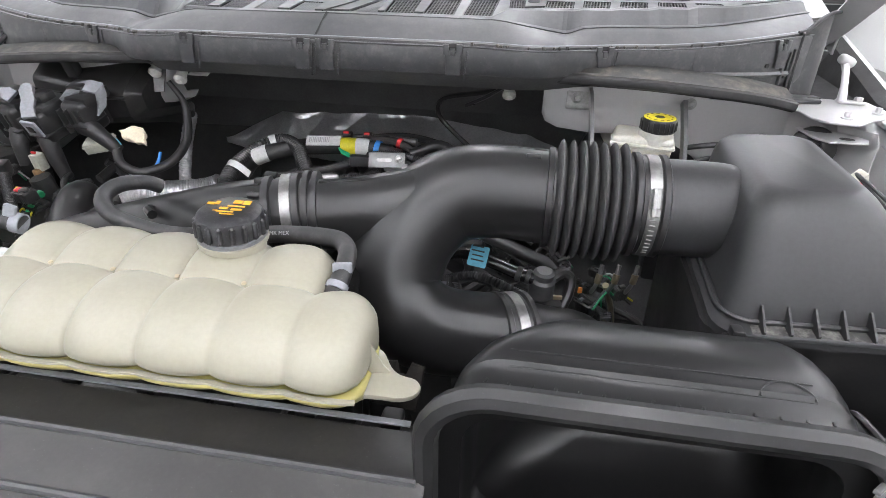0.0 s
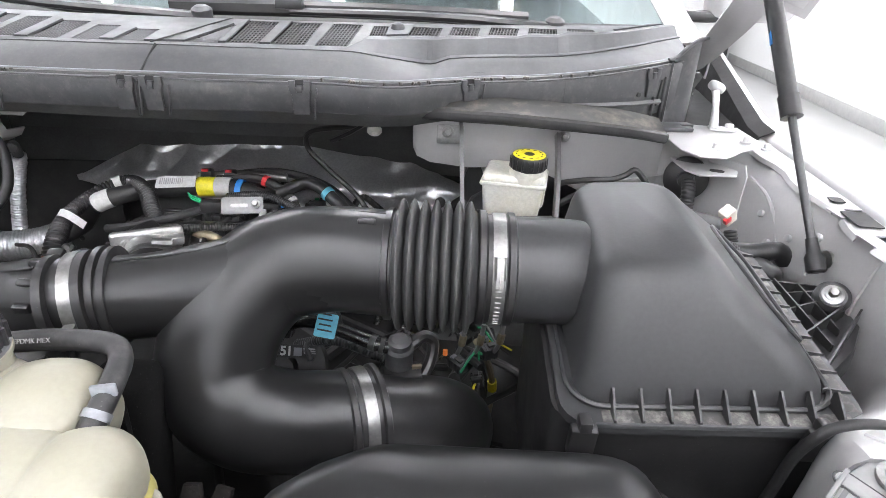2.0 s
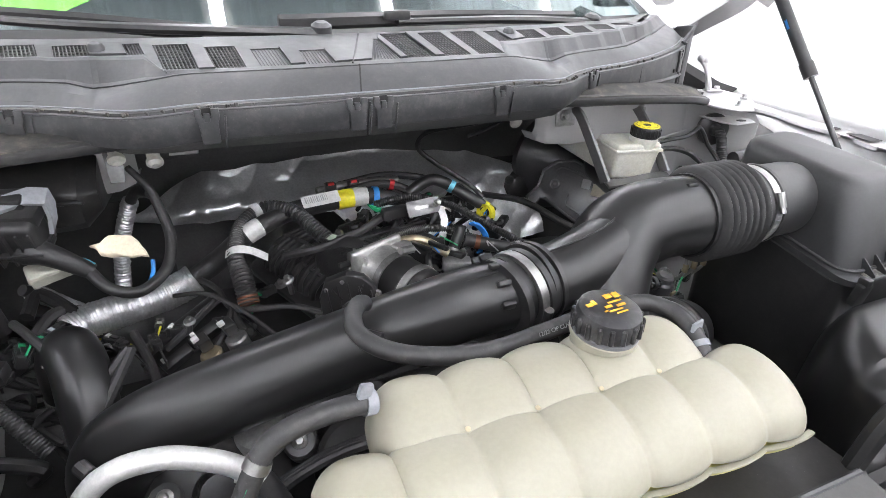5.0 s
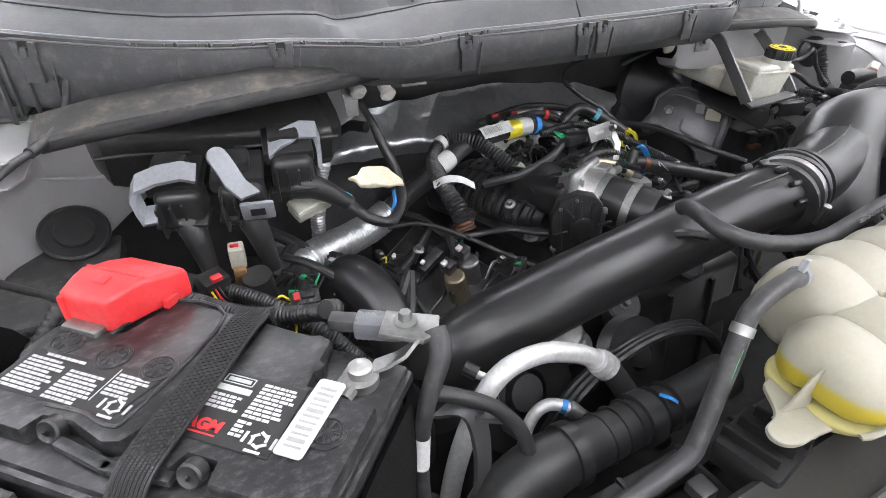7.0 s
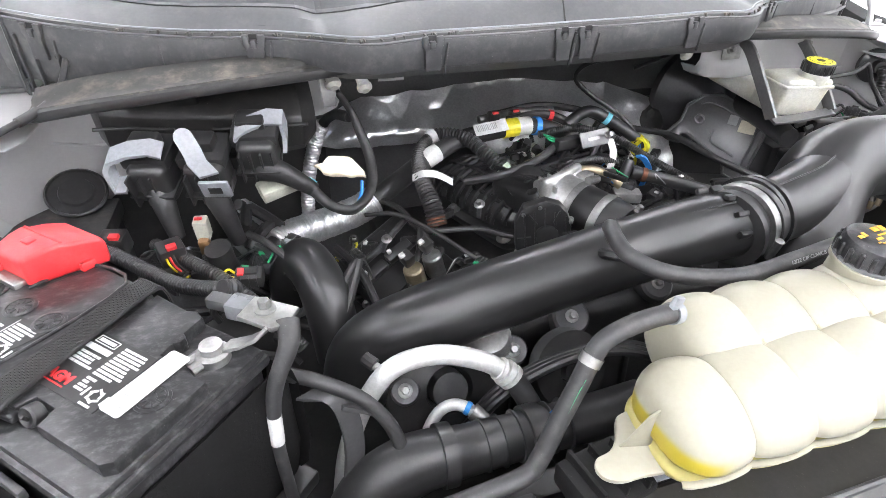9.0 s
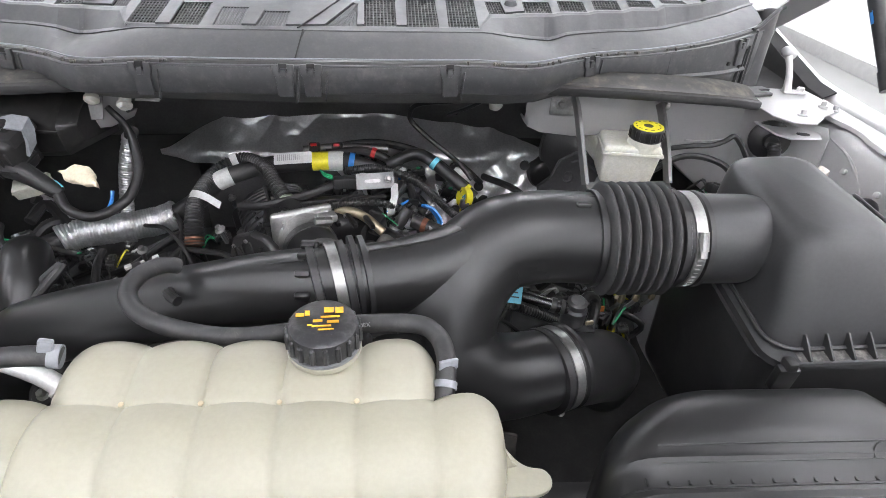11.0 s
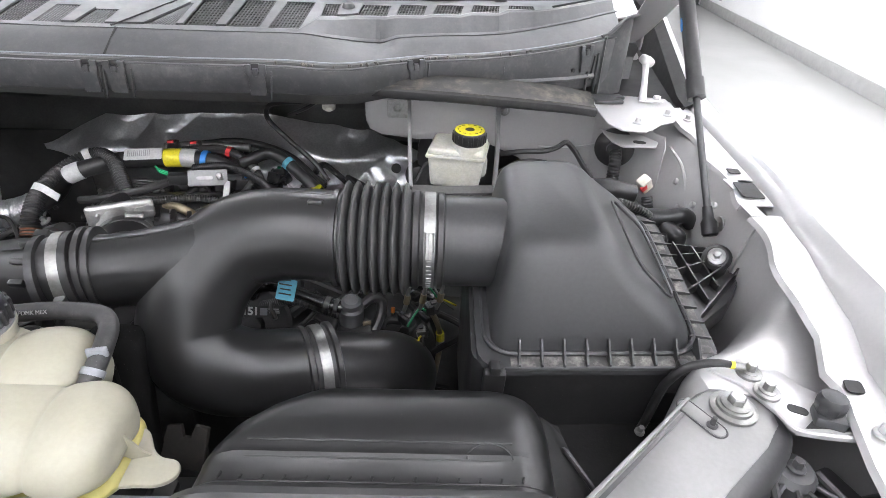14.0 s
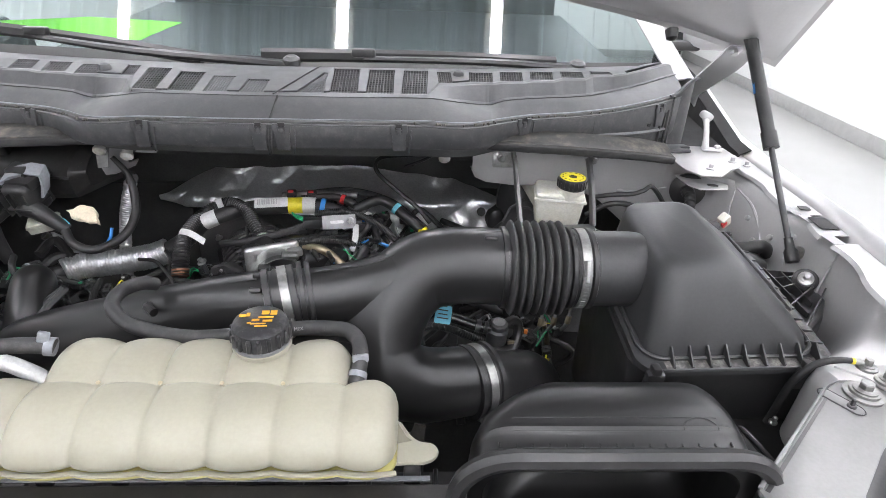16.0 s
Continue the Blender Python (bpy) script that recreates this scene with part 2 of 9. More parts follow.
FOIL = mat("aluminium_foil", (0.66, 0.66, 0.67), 0.36, metal=0.85, var=0.15, scale=60, bump=0.9, bscale=130)
FOILDARK = mat("foil_heat_shield", (0.78, 0.78, 0.79), 0.35, metal=0.88, var=0.06, scale=12, bump=0.1, bscale=90, rvar=0.02)
TANK = mat("translucent_tank_plastic", (0.31, 0.297, 0.236), 0.34, rvar=0.02, var=0.05, fine=0.03, dust=0.06, dustcol=(0.25, 0.22, 0.14), sub=0.06, bump=0.0, scale=6)
SMOKE = mat("smoky_plastic", (0.13, 0.135, 0.145), 0.3, dust=0.15)
WHITEPL = mat("white_plastic", (0.55, 0.545, 0.5), 0.45, var=0.06, dust=0.15, sub=0.1)
RESMAT = mat("reservoir_plastic", (0.58, 0.57, 0.51), 0.4, var=0.05, dust=0.22, dustcol=(0.45, 0.42, 0.3), sub=0.2)
GREYCLIP = mat("light_grey_plastic", (0.225, 0.236, 0.255), 0.42, var=0.06, dust=0.08)
RED = mat("red_plastic", (0.62, 0.03, 0.035), 0.4, var=0.1, dust=0.06)
YELLOW = mat("yellow_plastic", (0.72, 0.62, 0.03), 0.4, var=0.08)
ORANGE = mat("orange_ink", (0.75, 0.38, 0.03), 0.6, var=0.25, fscale=90, fine=0.3)
BLUE = mat("blue_plastic", (0.03, 0.22, 0.6), 0.4, var=0.1)
LABELBLUE = mat("light_blue_label", (0.14, 0.46, 0.6), 0.6, var=0.06)
GREEN = mat("green_plastic", (0.02, 0.3, 0.12), 0.4)
GREENSHEET = mat("bright_green_sheet", (0.25, 0.75, 0.08), 0.6, var=0.05)
LABEL = mat("white_label", (0.52, 0.52, 0.51), 0.5, var=0.05)
INK = mat("black_ink", (0.02, 0.02, 0.02), 0.5)
GREYINK = mat("faded_ink", (0.3, 0.3, 0.3), 0.6)
BEIGE = mat("cream_foam", (0.72, 0.64, 0.48), 0.9, var=0.08, bump=0.5)
SOUNDMAT = mat("grey_sound_mat", (0.14, 0.14, 0.14), 0.85, var=0.15, bump=0.4, bscale=160)
FELT = mat("black_felt", (0.008, 0.008, 0.008), 0.95, bump=0.5, bscale=260, specks=0.35, spec=0.08)
STRAP = mat("woven_strap", (0.016, 0.016, 0.016), 0.6, bump=0.2, bscale=300)
BATT = mat("battery_case", (0.016, 0.016, 0.017), 0.34, dust=0.24, dustcol=(0.16, 0.16, 0.16), scale=26, stretch=(1, 1.6, 1), specks=0.45)
COPPER = mat("rusty_copper", (0.17, 0.065, 0.032), 0.6, metal=0.4, dust=0.2, dustcol=(0.05, 0.04, 0.04), scale=40)
BRASS = mat("brassy_steel", (0.34, 0.29, 0.20), 0.4, metal=0.8, var=0.2, scale=30)
TAN = mat("tan_plastic", (0.45, 0.38, 0.26), 0.5)
FLOORM = mat("polished_grey_floor", (0.36, 0.36, 0.355), 0.18, rvar=0.02, var=0.05, scale=0.8, fine=0.04, bump=0.0)
WALLM = mat("white_wall_paint", (0.82, 0.82, 0.81), 0.7, var=0.03, scale=1.2, bump=0.1)
BASEM = mat("grey_baseboard_paint", (0.36, 0.36, 0.35), 0.5, var=0.08)
CEILM = mat("ceiling_panel_paint", (0.40, 0.46, 0.47), 0.8, var=0.5, fine=0.3, scale=16, fscale=60, stretch=(1, 0.015, 1), bump=0.0)
CAPGREY = mat("dusty_cap_plastic", (0.016, 0.016, 0.018), 0.36, dust=0.16, dustcol=(0.2, 0.2, 0.2), scale=18, bump=0.2, specks=0.4)


# ---- the showroom ----
def room():
    for name, size, at, m in (
        ("floor", (12.4, 18.4, 0.2), (0, 3, -0.1), FLOORM),
        ("ceiling", (12.4, 18.4, 0.2), (0, 3, 3.5), CEILM),
        ("wall_west", (0.2, 18, 3.4), (-5.25, 3, 1.7), WALLM),
        ("wall_north", (10.7, 0.2, 3.4), (0, 12.1, 1.7), WALLM),
        ("wall_south", (10.7, 0.2, 3.4), (0, -6.1, 1.7), WALLM)):
        if name == "ceiling":
            # ribbed ceiling panels
            b, rng = box(size, at), random.Random(5)
            x = -4.9
            while x < 4.9:
                box((0.03, 18.0, 0.03), (x, 3, 3.385), bm=b)
                x += rng.uniform(0.08, 0.22)
            solo(name, b, m, "pale ribbed panel ceiling of the showroom", "ceiling", kind="structure")
            continue
        solo(name, box(size, at), m, f"{'pale polished' if name == 'floor' else 'white painted'} {name.split('_')[0]} of the showroom", name.split("_")[0], kind="structure")
    for name, size, at in (("baseboard", (0.02, 17.9, 0.14), (-5.14, 3, 0.07)), ("baseboard", (10.2, 0.02, 0.14), (0, 11.99, 0.07))):
        solo(name, box(size, at, bevel=0.004), BASEM, "grey painted baseboard along the showroom wall", "baseboard", kind="structure")
    solo("wall_east", box((0.2, 19, 3.4), (4.62, 3, 1.7), (0, 0, -8)), WALLM, "white painted wall of the showroom", "wall", kind="structure")
    solo("baseboard", box((0.02, 18.6, 0.16), (4.50, 3, 0.08), (0, 0, -8), 0.004), BASEM, "grey painted baseboard along the showroom wall", "baseboard", kind="structure")
    glow = glowing("strip_light", (1.0, 0.985, 1.045), STRIP_LIGHT)
    for x in (-3.2, -1.7, -0.19, 0.85, 2.2, 3.6):
        t = thing("ceiling_light", "long white strip light under the ceiling", "ceiling light", (x, 1.9, 3.4), "strip lights")
        part("housing", box((0.16, 15.2, 0.05), (x, 1.9, 3.375), bevel=0.008), WHITEPL, t)
        part("diffuser", box((0.075, 15.1, 0.02), (x, 1.9, 3.342), bevel=0.006), glow, t, "lit white diffuser")


room()


# ---- the truck's body ----
SKEW = 0.035  # the cab stands slightly turned to the engine's axis


def cowl_y(x):
    """Front line of the cowl strip: straight in the middle, stepping forward at the notches, swept back outside."""
    a = abs(x)
    f = 0.0
    for d, w in ((-0.024, 1), (-0.012, 2), (0.0, 3), (0.012, 2), (0.024, 1)):
        f += w / 9 * float(np.interp(abs(a + d), (0, 0.1, 0.2, 0.26, 0.31, 0.35, 0.40, 0.445, 0.5, 0.6, 0.65, 0.70, 0.75, 0.80, 0.90), (0.957, 0.957, 0.963, 0.966, 0.958, 0.970, 1.016, 1.043, 1.058, 1.077, 1.090, 1.107, 1.128, 1.165, 1.25)))
    return f


def cowl_z(x):
    """Height of the strip over its middle part."""
    return float(np.interp(abs(x), (0, 0.25, 0.42, 0.55, 0.65, 0.75, 0.86), (0.0055, 0.0045, -0.001, 0.001, 0.008, 0.019, 0.028)))


def rail_x(y):
    """Inner edge of the fender rail: it turns in towards the front."""
    return float(np.interp(y, (0.30, 0.40, 0.445, 0.466, 0.49, 0.535, 0.57, 0.64, 0.71, 0.82, 0.95, 1.25, 1.75), (0.858, 0.866, 0.874, 0.880, 0.871, 0.888, 0.888, 0.893, 0.904, 0.924, 0.938, 0.970, 1.06)))


def rail_dip(y):
    """How far the inner flange falls away towards the headlamp."""
    return 0.20 * max(0.0, 0.66 - y)


def shell():
    body = thing("truck_body", "silver-white pickup truck body round an open engine bay", "truck", (0, 1.0, 0))
    for s in (1, -1):
        ys = np.linspace(1.26, 0.735, 18)
        # inner fender wall with its wheelhouse bulge
        grid = []
        for y in ys:
            xi = rail_x(y)
            out_ = 0.35 + 0.65 * min(1.0, max(0.0, (y - 0.74) / 0.2))
            bulge = 0.05 * math.exp(-((y - 0.52) / 0.12) ** 2) + 0.035 * math.exp(-((y - 1.1) / 0.1) ** 2)
            grid.append([Vector((s * (xi + a * out_ - b * bulge), y, z)) for a, z, b in (
                (0.004, 1.152, 0), (-0.004, 1.146, 0), (-0.02, 1.125, 0.4), (-0.035, 1.09, 1), (-0.045, 1.03, 1.3), (-0.06, 0.95, 1.4), (-0.1, 0.84, 1.4), (-0.2, 0.74, 1), (-0.25, 0.6, 0.5))])
        part("inner_fender", sheet(grid, 0.003), PAINT, body, "silver painted inner fender wall")
        # top rail and outer skin
        grid = []
        for y in np.linspace(1.75, 0.30, 24):
            xi = rail_x(y)
            xo = max(0.816 + 0.178 * y, xi + 0.058) if y < 1.25 else xi + 0.054
            drop = 0.05 * max(0, 0.6 - y) - 0.16 * max(0, y - 1.25)
            grid.append([Vector((s * x, y, z - drop)) for x, z in (
                (xi + 0.026, 1.140 - rail_dip(y)), (xi + 0.031, 1.1545 - rail_dip(y)), (xi + 0.036, 1.160 - 0.6 * rail_dip(y)), (xi + 0.046, 1.168 - 0.3 * rail_dip(y)), (xo - 0.004, 1.171), (xo + 0.004, 1.168), (xo + 0.008, 1.160), (xo + 0.012, 1.14), (xo + 0.014, 1.08), (xo + 0.014, 0.9), (xo + 0.0, 0.6))])
        part("fender", sheet(grid, 0.002), PAINT, body, "glossy silver-white front fender")
        # flange with slots
        fl = []
        for y0, y1 in ((1.215, 0.86), (0.83, 0.775), (0.745, 0.37)):
            grid = []
            for y in np.linspace(y0, y1, 10 if y0 > 0.8 else 26):
                xi = rail_x(y)
                wob, dip = 0.006 * math.sin(y * 38) * min(1.0, max(0.0, (y - 0.56) / 0.06)), rail_dip(y)
                grid.append([Vector((s * (xi - 0.014 + wob), y, 1.146 - dip)), Vector((s * (xi - 0.01 + wob), y, 1.152 - dip)), Vector((s * (xi + 0.014), y, 1.154 - dip)), Vector((s * (xi + 0.031), y, 1.153 - dip))])
            fl.append(sheet(grid, 0.002))
        for i, g in enumerate(fl):
            part("rail_flange", g, PAINT, body, "silver painted top flange of the fender rail")
        for y0 in (0.845, 0.76):
            xi = rail_x(y0)
            b = bmesh.new()
            box((0.02, 0.034, 0.002), (s * (xi - 0.003), y0, 1.1525), bm=b)
            part("rail_flange", b, PAINT, body)
        for y0 in (1.13, 0.425):
            b = bmesh.new()
            bolt(b, (s * (rail_x(y0) + 0.006), y0, 1.155 - rail_dip(y0)), (0, 0, 1), 0.005, 0.008)
            part("rail_bolt", b, PAINT, body)
    # pressed beads on the inner fenders
    for s in (1, -1):
        for pts in ([(0.905, 1.04, 1.135), (0.912, 0.99, 1.118), (0.905, 0.93, 1.085), (0.892, 0.90, 1.05)], [(0.905, 0.86, 1.12), (0.897, 0.83, 1.07)], [(0.80, 1.136, 1.10), (0.74, 1.146, 1.085), (0.69, 1.139, 1.09)]):
            part("pressed_bead", tube([(s * x - s * 0.003, y - 0.002, z) for x, y, z in pts], [0.002, 0.0035, 0.002], 6, 5), PAINT, body)
    # dark cut-outs in the flange and the saddle that turns in to the front brace
    for s in (1, -1):
        for x, y, w, h in ((0.932, 0.82, 0.030, 0.05), (0.941, 0.888, 0.018, 0.018), (0.877, 0.472, 0.016, 0.014)):
            part("flange_slot", slab(rounded(w, h, 0.003, 2), pose(s * x, y, 1.1550 - rail_dip(y), 0 if y > 0.6 else 11, 0, s * -7), 0.0012, 0), DARK, body, "dark cut-out in the flange")
        cols = [[(0.80, 0.74, 0.62), (0.79, 0.66, 0.62), (0.76, 0.61, 0.62), (0.73, 0.565, 0.62), (0.71, 0.53, 0.62), (0.70, 0.46, 0.62)],
                [(0.878, 0.74, 0.95), (0.870, 0.66, 0.95), (0.830, 0.61, 0.95), (0.785, 0.565, 0.96), (0.748, 0.53, 0.98), (0.74, 0.49, 1.0)],
                [(0.893, 0.74, 1.04), (0.884, 0.66, 1.03), (0.842, 0.612, 1.03), (0.795, 0.565, 1.05), (0.758, 0.53, 1.072), (0.748, 0.49, 1.083)],
                [(0.903, 0.74, 1.085), (0.893, 0.655, 1.078), (0.862, 0.598, 1.083), (0.818, 0.555, 1.088), (0.785, 0.527, 1.089), (0.79, 0.485, 1.0885)],
                [(0.906, 0.74, 1.118), (0.902, 0.65, 1.108), (0.882, 0.59, 1.101), (0.855, 0.545, 1.096), (0.835, 0.51, 1.091), (0.83, 0.48, 1.088)],
                [(0.913, 0.74, 1.146), (0.908, 0.645, 1.128), (0.903, 0.585, 1.104), (0.897, 0.538, 1.088), (0.888, 0.50, 1.080), (0.878, 0.47, 1.076)]]
        cols = [smooth_path([(s * x, y, z) for x, y, z in q], 5) for q in cols]
        rows_ = [smooth_path([q[i] for q in cols], 4) for i in range(len(cols[0]))]
        part("front_saddle", sheet(rows_, 0.003), PAINT, body, "silver painted wheelhouse turning in to the brace")
    # firewall and upper bulkhead
    grid = []
    for x in np.linspace(-0.95, 0.95, 30):
        y = 1.47 + 0.02 * math.cos(x * 3)
        grid.append([Vector((x, y - 0.03, 1.24)), Vector((x, y + 0.015, 1.2)), Vector((x, y + 0.02, 1.1)), Vector((x, y, 1.0)), Vector((x, y - 0.02, 0.8)), Vector((x, y - 0.1, 0.55))])
    part("firewall", sheet(grid, 0.004), SOUNDMAT, body, "dark sound-deadened firewall")
    # painted cowl sides that reach in on both sides
    for s in (1, -1):
        grid = []
        for x, y, lo in ((0.355, 1.098, 1.135), (0.362, 1.093, 1.122), (0.385, 1.092, 1.112), (0.45, 1.092, 1.105), (0.52, 1.095, 1.108), (0.58, 1.10, 1.10), (0.65, 1.13, 1.06), (0.72, 1.15, 1.0), (0.79, 1.14, 0.95), (0.85, 1.08, 0.93), (0.885, 1.02, 0.93)):
            top = 1.235 if x < 0.6 else (1.18 if x < 0.8 else 1.155)
            grid.append([Vector((s * x, y + 0.012, top)), Vector((s * x, y, 1.175 if x < 0.8 else 1.14)), Vector((s * x, y, lo + 0.02)), Vector((s * x, y + 0.008, lo + 0.005)), Vector((s * x, y + 0.05, lo))])
        part("cowl_side", sheet(grid, 0.003), PAINT, body, "silver painted bulkhead panel")
        grid = [[Vector((s * x, y, 1.0 - 0.25 * k)) for k in (0, 1)] for x, y in ((0.36, 1.38), (0.6, 1.36), (0.8, 1.28), (0.9, 1.1), (0.9, 0.9))]
        part("bulkhead", sheet(grid, 0.003), DARK, body)
        # hinge bracket plate
        out = [(0.782, 1.10), (0.782, 1.04), (0.798, 1.006), (0.837, 1.0), (0.860, 1.022), (0.880, 1.044), (0.909, 1.063), (0.936, 1.11), (0.940, 1.20), (0.84, 1.215), (0.782, 1.16)]
        part("hinge_plate", slab([(s * x, y) for x, y in out][::s], pose(0, 0, 1.171), 0.004), PAINT, body, "silver painted hinge bracket plate")
        out = [(0.790, 1.10), (0.794, 1.035), (0.808, 1.010), (0.866, 1.012), (0.880, 1.04), (0.89, 1.10)]
        part("hinge_plate", slab([(s * x, y) for x, y in out][::s], pose(0, 0, 1.140), 0.004), PAINT, body, "silver painted lower ledge of the hinge bracket")
        for x, y, r in ((0.835, 1.040, 0.005), (0.914, 1.179, 0.0075), (0.905, 1.09, 0.005)):
            b = bmesh.new()
            bolt(b, (s * x, y, 1.1755), (0, 0, 1), r, r * 1.7)
            part("bracket_bolt", b, PAINT, body)
        part("bracket_hole", slab(rounded(0.022, 0.014, 0.0065, 4), pose(s * 0.842, 1.030, 1.1442, 0, 0, s * -15), 0.0008, 0), DARK, body, "dark oval hole")
        # hood hinge: upright arm with a knob
        part("hinge_foot", box((0.040, 0.026, 0.004), (s * 0.898, 1.176, 1.1775), (0, 0, s * -12), 0.0015), PAINT, body)
        b = tube([(s * 0.886, 1.178, 1.178), (s * 0.886, 1.186, 1.205), (s * 0.889, 1.203, 1.226), (s * 0.893, 1.222, 1.240)], [0.0085, 0.006, 0.006, 0.008], 10)
        part("hinge_arm", b, PAINT, body, "silver painted hinge arm")
        part("hinge_stop", box((0.030, 0.024, 0.018), (s * 0.894, 1.222, 1.242), (15, s * 20, s * 20), 0.008, 3), PAINT, body)
        # black sheet that puts the deep shade between hinge and fender into colour
        grid = []
        for y in np.linspace(1.20, 2.05, 14):
            up = 0.16 * max(0, y - 1.25)
            grid.append([Vector((s * 0.80, y + 0.05, 1.15)), Vector((s * 0.90, y, 1.145)), Vector((s * (rail_x(y) - 0.004), y, 1.145)), Vector((s * (rail_x(y) + 0.012), y, 1.15)), Vector((s * (rail_x(y) + 0.018), y, 1.160 + up)), Vector((s * (rail_x(y) + 0.043), y, 1.1715 + up))])
        part("gap_shade_sheet", sheet(grid, 0.003), DULL, body, "black sheet giving the gap behind the hinge its shade")
        # pillar
        grid = []
        for k in np.linspace(0, 1, 8):
            y, z = 1.30 + 1.0 * k, 1.27 + 0.56 * k
            x = 0.86 - 0.16 * k
            grid.append([Vector((s * (x - 0.03), y, z + 0.035)), Vector((s * (x + 0.01), y, z + 0.04)), Vector((s * (x + 0.05), y + 0.01, z + 0.015)), Vector((s * (x + 0.056), y + 0.03, z - 0.03))])
        part("pillar", sheet(grid, 0.004), PAINT, body, "silver painted windshield pillar")
        # door and mirror seen past the fender
        part("door", box((0.10, 1.1, 0.75), (s * 1.0, 2.22, 0.80), bevel=0.04, seg=4), PAINT, body, "silver-white front door")
        part("door_mirror", box((0.22, 0.10, 0.2), (s * 1.18, 1.80, 1.42), (0, 0, s * -8), 0.035, 4), PAINT, body, "silver-white door mirror housing")
        part("mirror_arm", box((0.13, 0.05, 0.03), (s * 1.05, 1.80, 1.33), bevel=0.01), BLACK, body)
    grid = [[Vector((x, y, 1.22 + 0.1 * (y - 1.3))) for y in (1.36, 1.9, 2.6)] for x in np.linspace(-0.85, 0.85, 10)]
    part("dashboard", sheet(grid, 0.02), COWLDARK, body, "dark grey dashboard behind the glass")
    part("cabin", box((1.7, 0.05, 1.2), (0, 2.75, 1.4)), DARK, body, "dark cabin interior")
    part("roof", box((1.5, 1.3, 0.05), (0, 2.95, 1.93), bevel=0.02), PAINT, body)
    # wheelhouse floor and front support
    part("underbody", box((1.9, 1.5, 0.02), (0, 0.75, 0.48)), DARK, body, "dark underbody far below the engine")
    part("front_closure", box((1.9, 0.02, 0.62), (0, 0.06, 0.72)), DARK, body, "black front panel ahead of the radiator")
    return body


shell()


def cowl():
    c = thing("cowl_grille", "grey plastic cowl panel below the windshield with air grilles", "cowl panel", (0, 1.0, 1.2))
    xs = np.linspace(-0.84, 0.84, 225)

    def ridge(ax):
        # ridge between front face and top: offset from the lip, and height
        pts = ((0, 0.062, 1.304), (0.26, 0.074, 1.301), (0.28, 0.078, 1.299), (0.33, 0.098, 1.289), (0.375, 0.098, 1.280), (0.385, 0.092, 1.279), (0.395, 0.080, 1.283), (0.411, 0.066, 1.289), (0.45, 0.055, 1.291), (0.55, 0.053, 1.292), (0.6, 0.060, 1.293), (0.66, 0.080, 1.296), (0.73, 0.09, 1.304), (0.8, 0.09, 1.312), (0.86, 0.08, 1.318))
        return tuple(float(np.interp(ax, [p[0] for p in pts], [p[i] for p in pts])) for i in (1, 2))

    def top_z(y):
        return float(np.interp(y, (1.04, 1.20, 1.32), (1.303, 1.327, 1.335)))

    # openings of the grilles: near edge x0 x1, far edge x0 x1, y near, y far, open mesh or closed
    holes = [(-0.560, -0.516, -0.572, -0.528, 1.150, 1.205, 1), (-0.493, -0.447, -0.505, -0.459, 1.138, 1.195, 1), (-0.427, -0.383, -0.436, -0.392, 1.130, 1.185, 1), (-0.336, -0.313, -0.345, -0.322, 1.126, 1.183, 1),
             (-0.287, -0.242, -0.303, -0.254, 1.046, 1.172, 1), (-0.221, -0.178, -0.232, -0.185, 1.046, 1.152, 1), (-0.158, -0.114, -0.164, -0.119, 1.046, 1.132, 0), (-0.093, -0.047, -0.092, -0.050, 1.046, 1.115, 0),
             (0.012, 0.062, 0.048, 0.056, 1.050, 1.160, 0), (0.073, 0.124, 0.064, 0.118, 1.052, 1.190, 1), (0.140, 0.192, 0.137, 0.189, 1.052, 1.190, 1), (0.207, 0.256, 0.208, 0.259, 1.052, 1.190, 1),
             (0.280, 0.308, 0.278, 0.306, 1.120, 1.185, 1), (0.342, 0.392, 0.346, 0.396, 1.130, 1.188, 1), (0.408, 0.456, 0.413, 0.461, 1.140, 1.196, 1), (0.473, 0.522, 0.480, 0.529, 1.152, 1.204, 1), (0.542, 0.592, 0.548, 0.597, 1.170, 1.212, 1), (0.612, 0.662, 0.616, 0.662, 1.195, 1.220, 1)]
    near = [(-0.86, 1.355), (-0.82, 1.32), (-0.70, 1.215), (-0.60, 1.165)] + [q for h in holes for q in ((h[0], h[4]), (h[1], h[4]))] + [(0.70, 1.215), (0.82, 1.32), (0.86, 1.355)]
    far = [(-0.86, 1.367), (-0.82, 1.332), (-0.70, 1.232), (-0.60, 1.212)] + [q for h in holes for q in ((h[2], h[5]), (h[3], h[5]))] + [(0.70, 1.232), (0.82, 1.332), (0.86, 1.367)]

    def edge(line_, x):
        return float(np.interp(x, [q[0] for q in line_], [q[1] for q in line_]))

    # strip with clips, facing the engine
    grid = []
    for x in xs:
        y, h = cowl_y(x), cowl_z(x)
        dp = 0.034 * min(1.0, max(0.0, (abs(x) - 0.45) / 0.25))
        grid.append([Vector((x, y + 0.014, 1.219 + h * 0.6 - dp)), Vector((x, y + 0.005, 1.220 + h * 0.6 - dp)), Vector((x, y + 0.001, 1.228 + h * 0.7 - dp)), Vector((x, y - 0.001, 1.255 + h)), Vector((x, y + 0.001, 1.2595 + h)), Vector((x, y + 0.006, 1.261 + h)), Vector((x, y + 0.045, 1.256 + h))])
    part("front_strip", sheet(grid, 0.003), COWLDARK, c, "dark grey plastic strip with clip tabs")
    grid = []
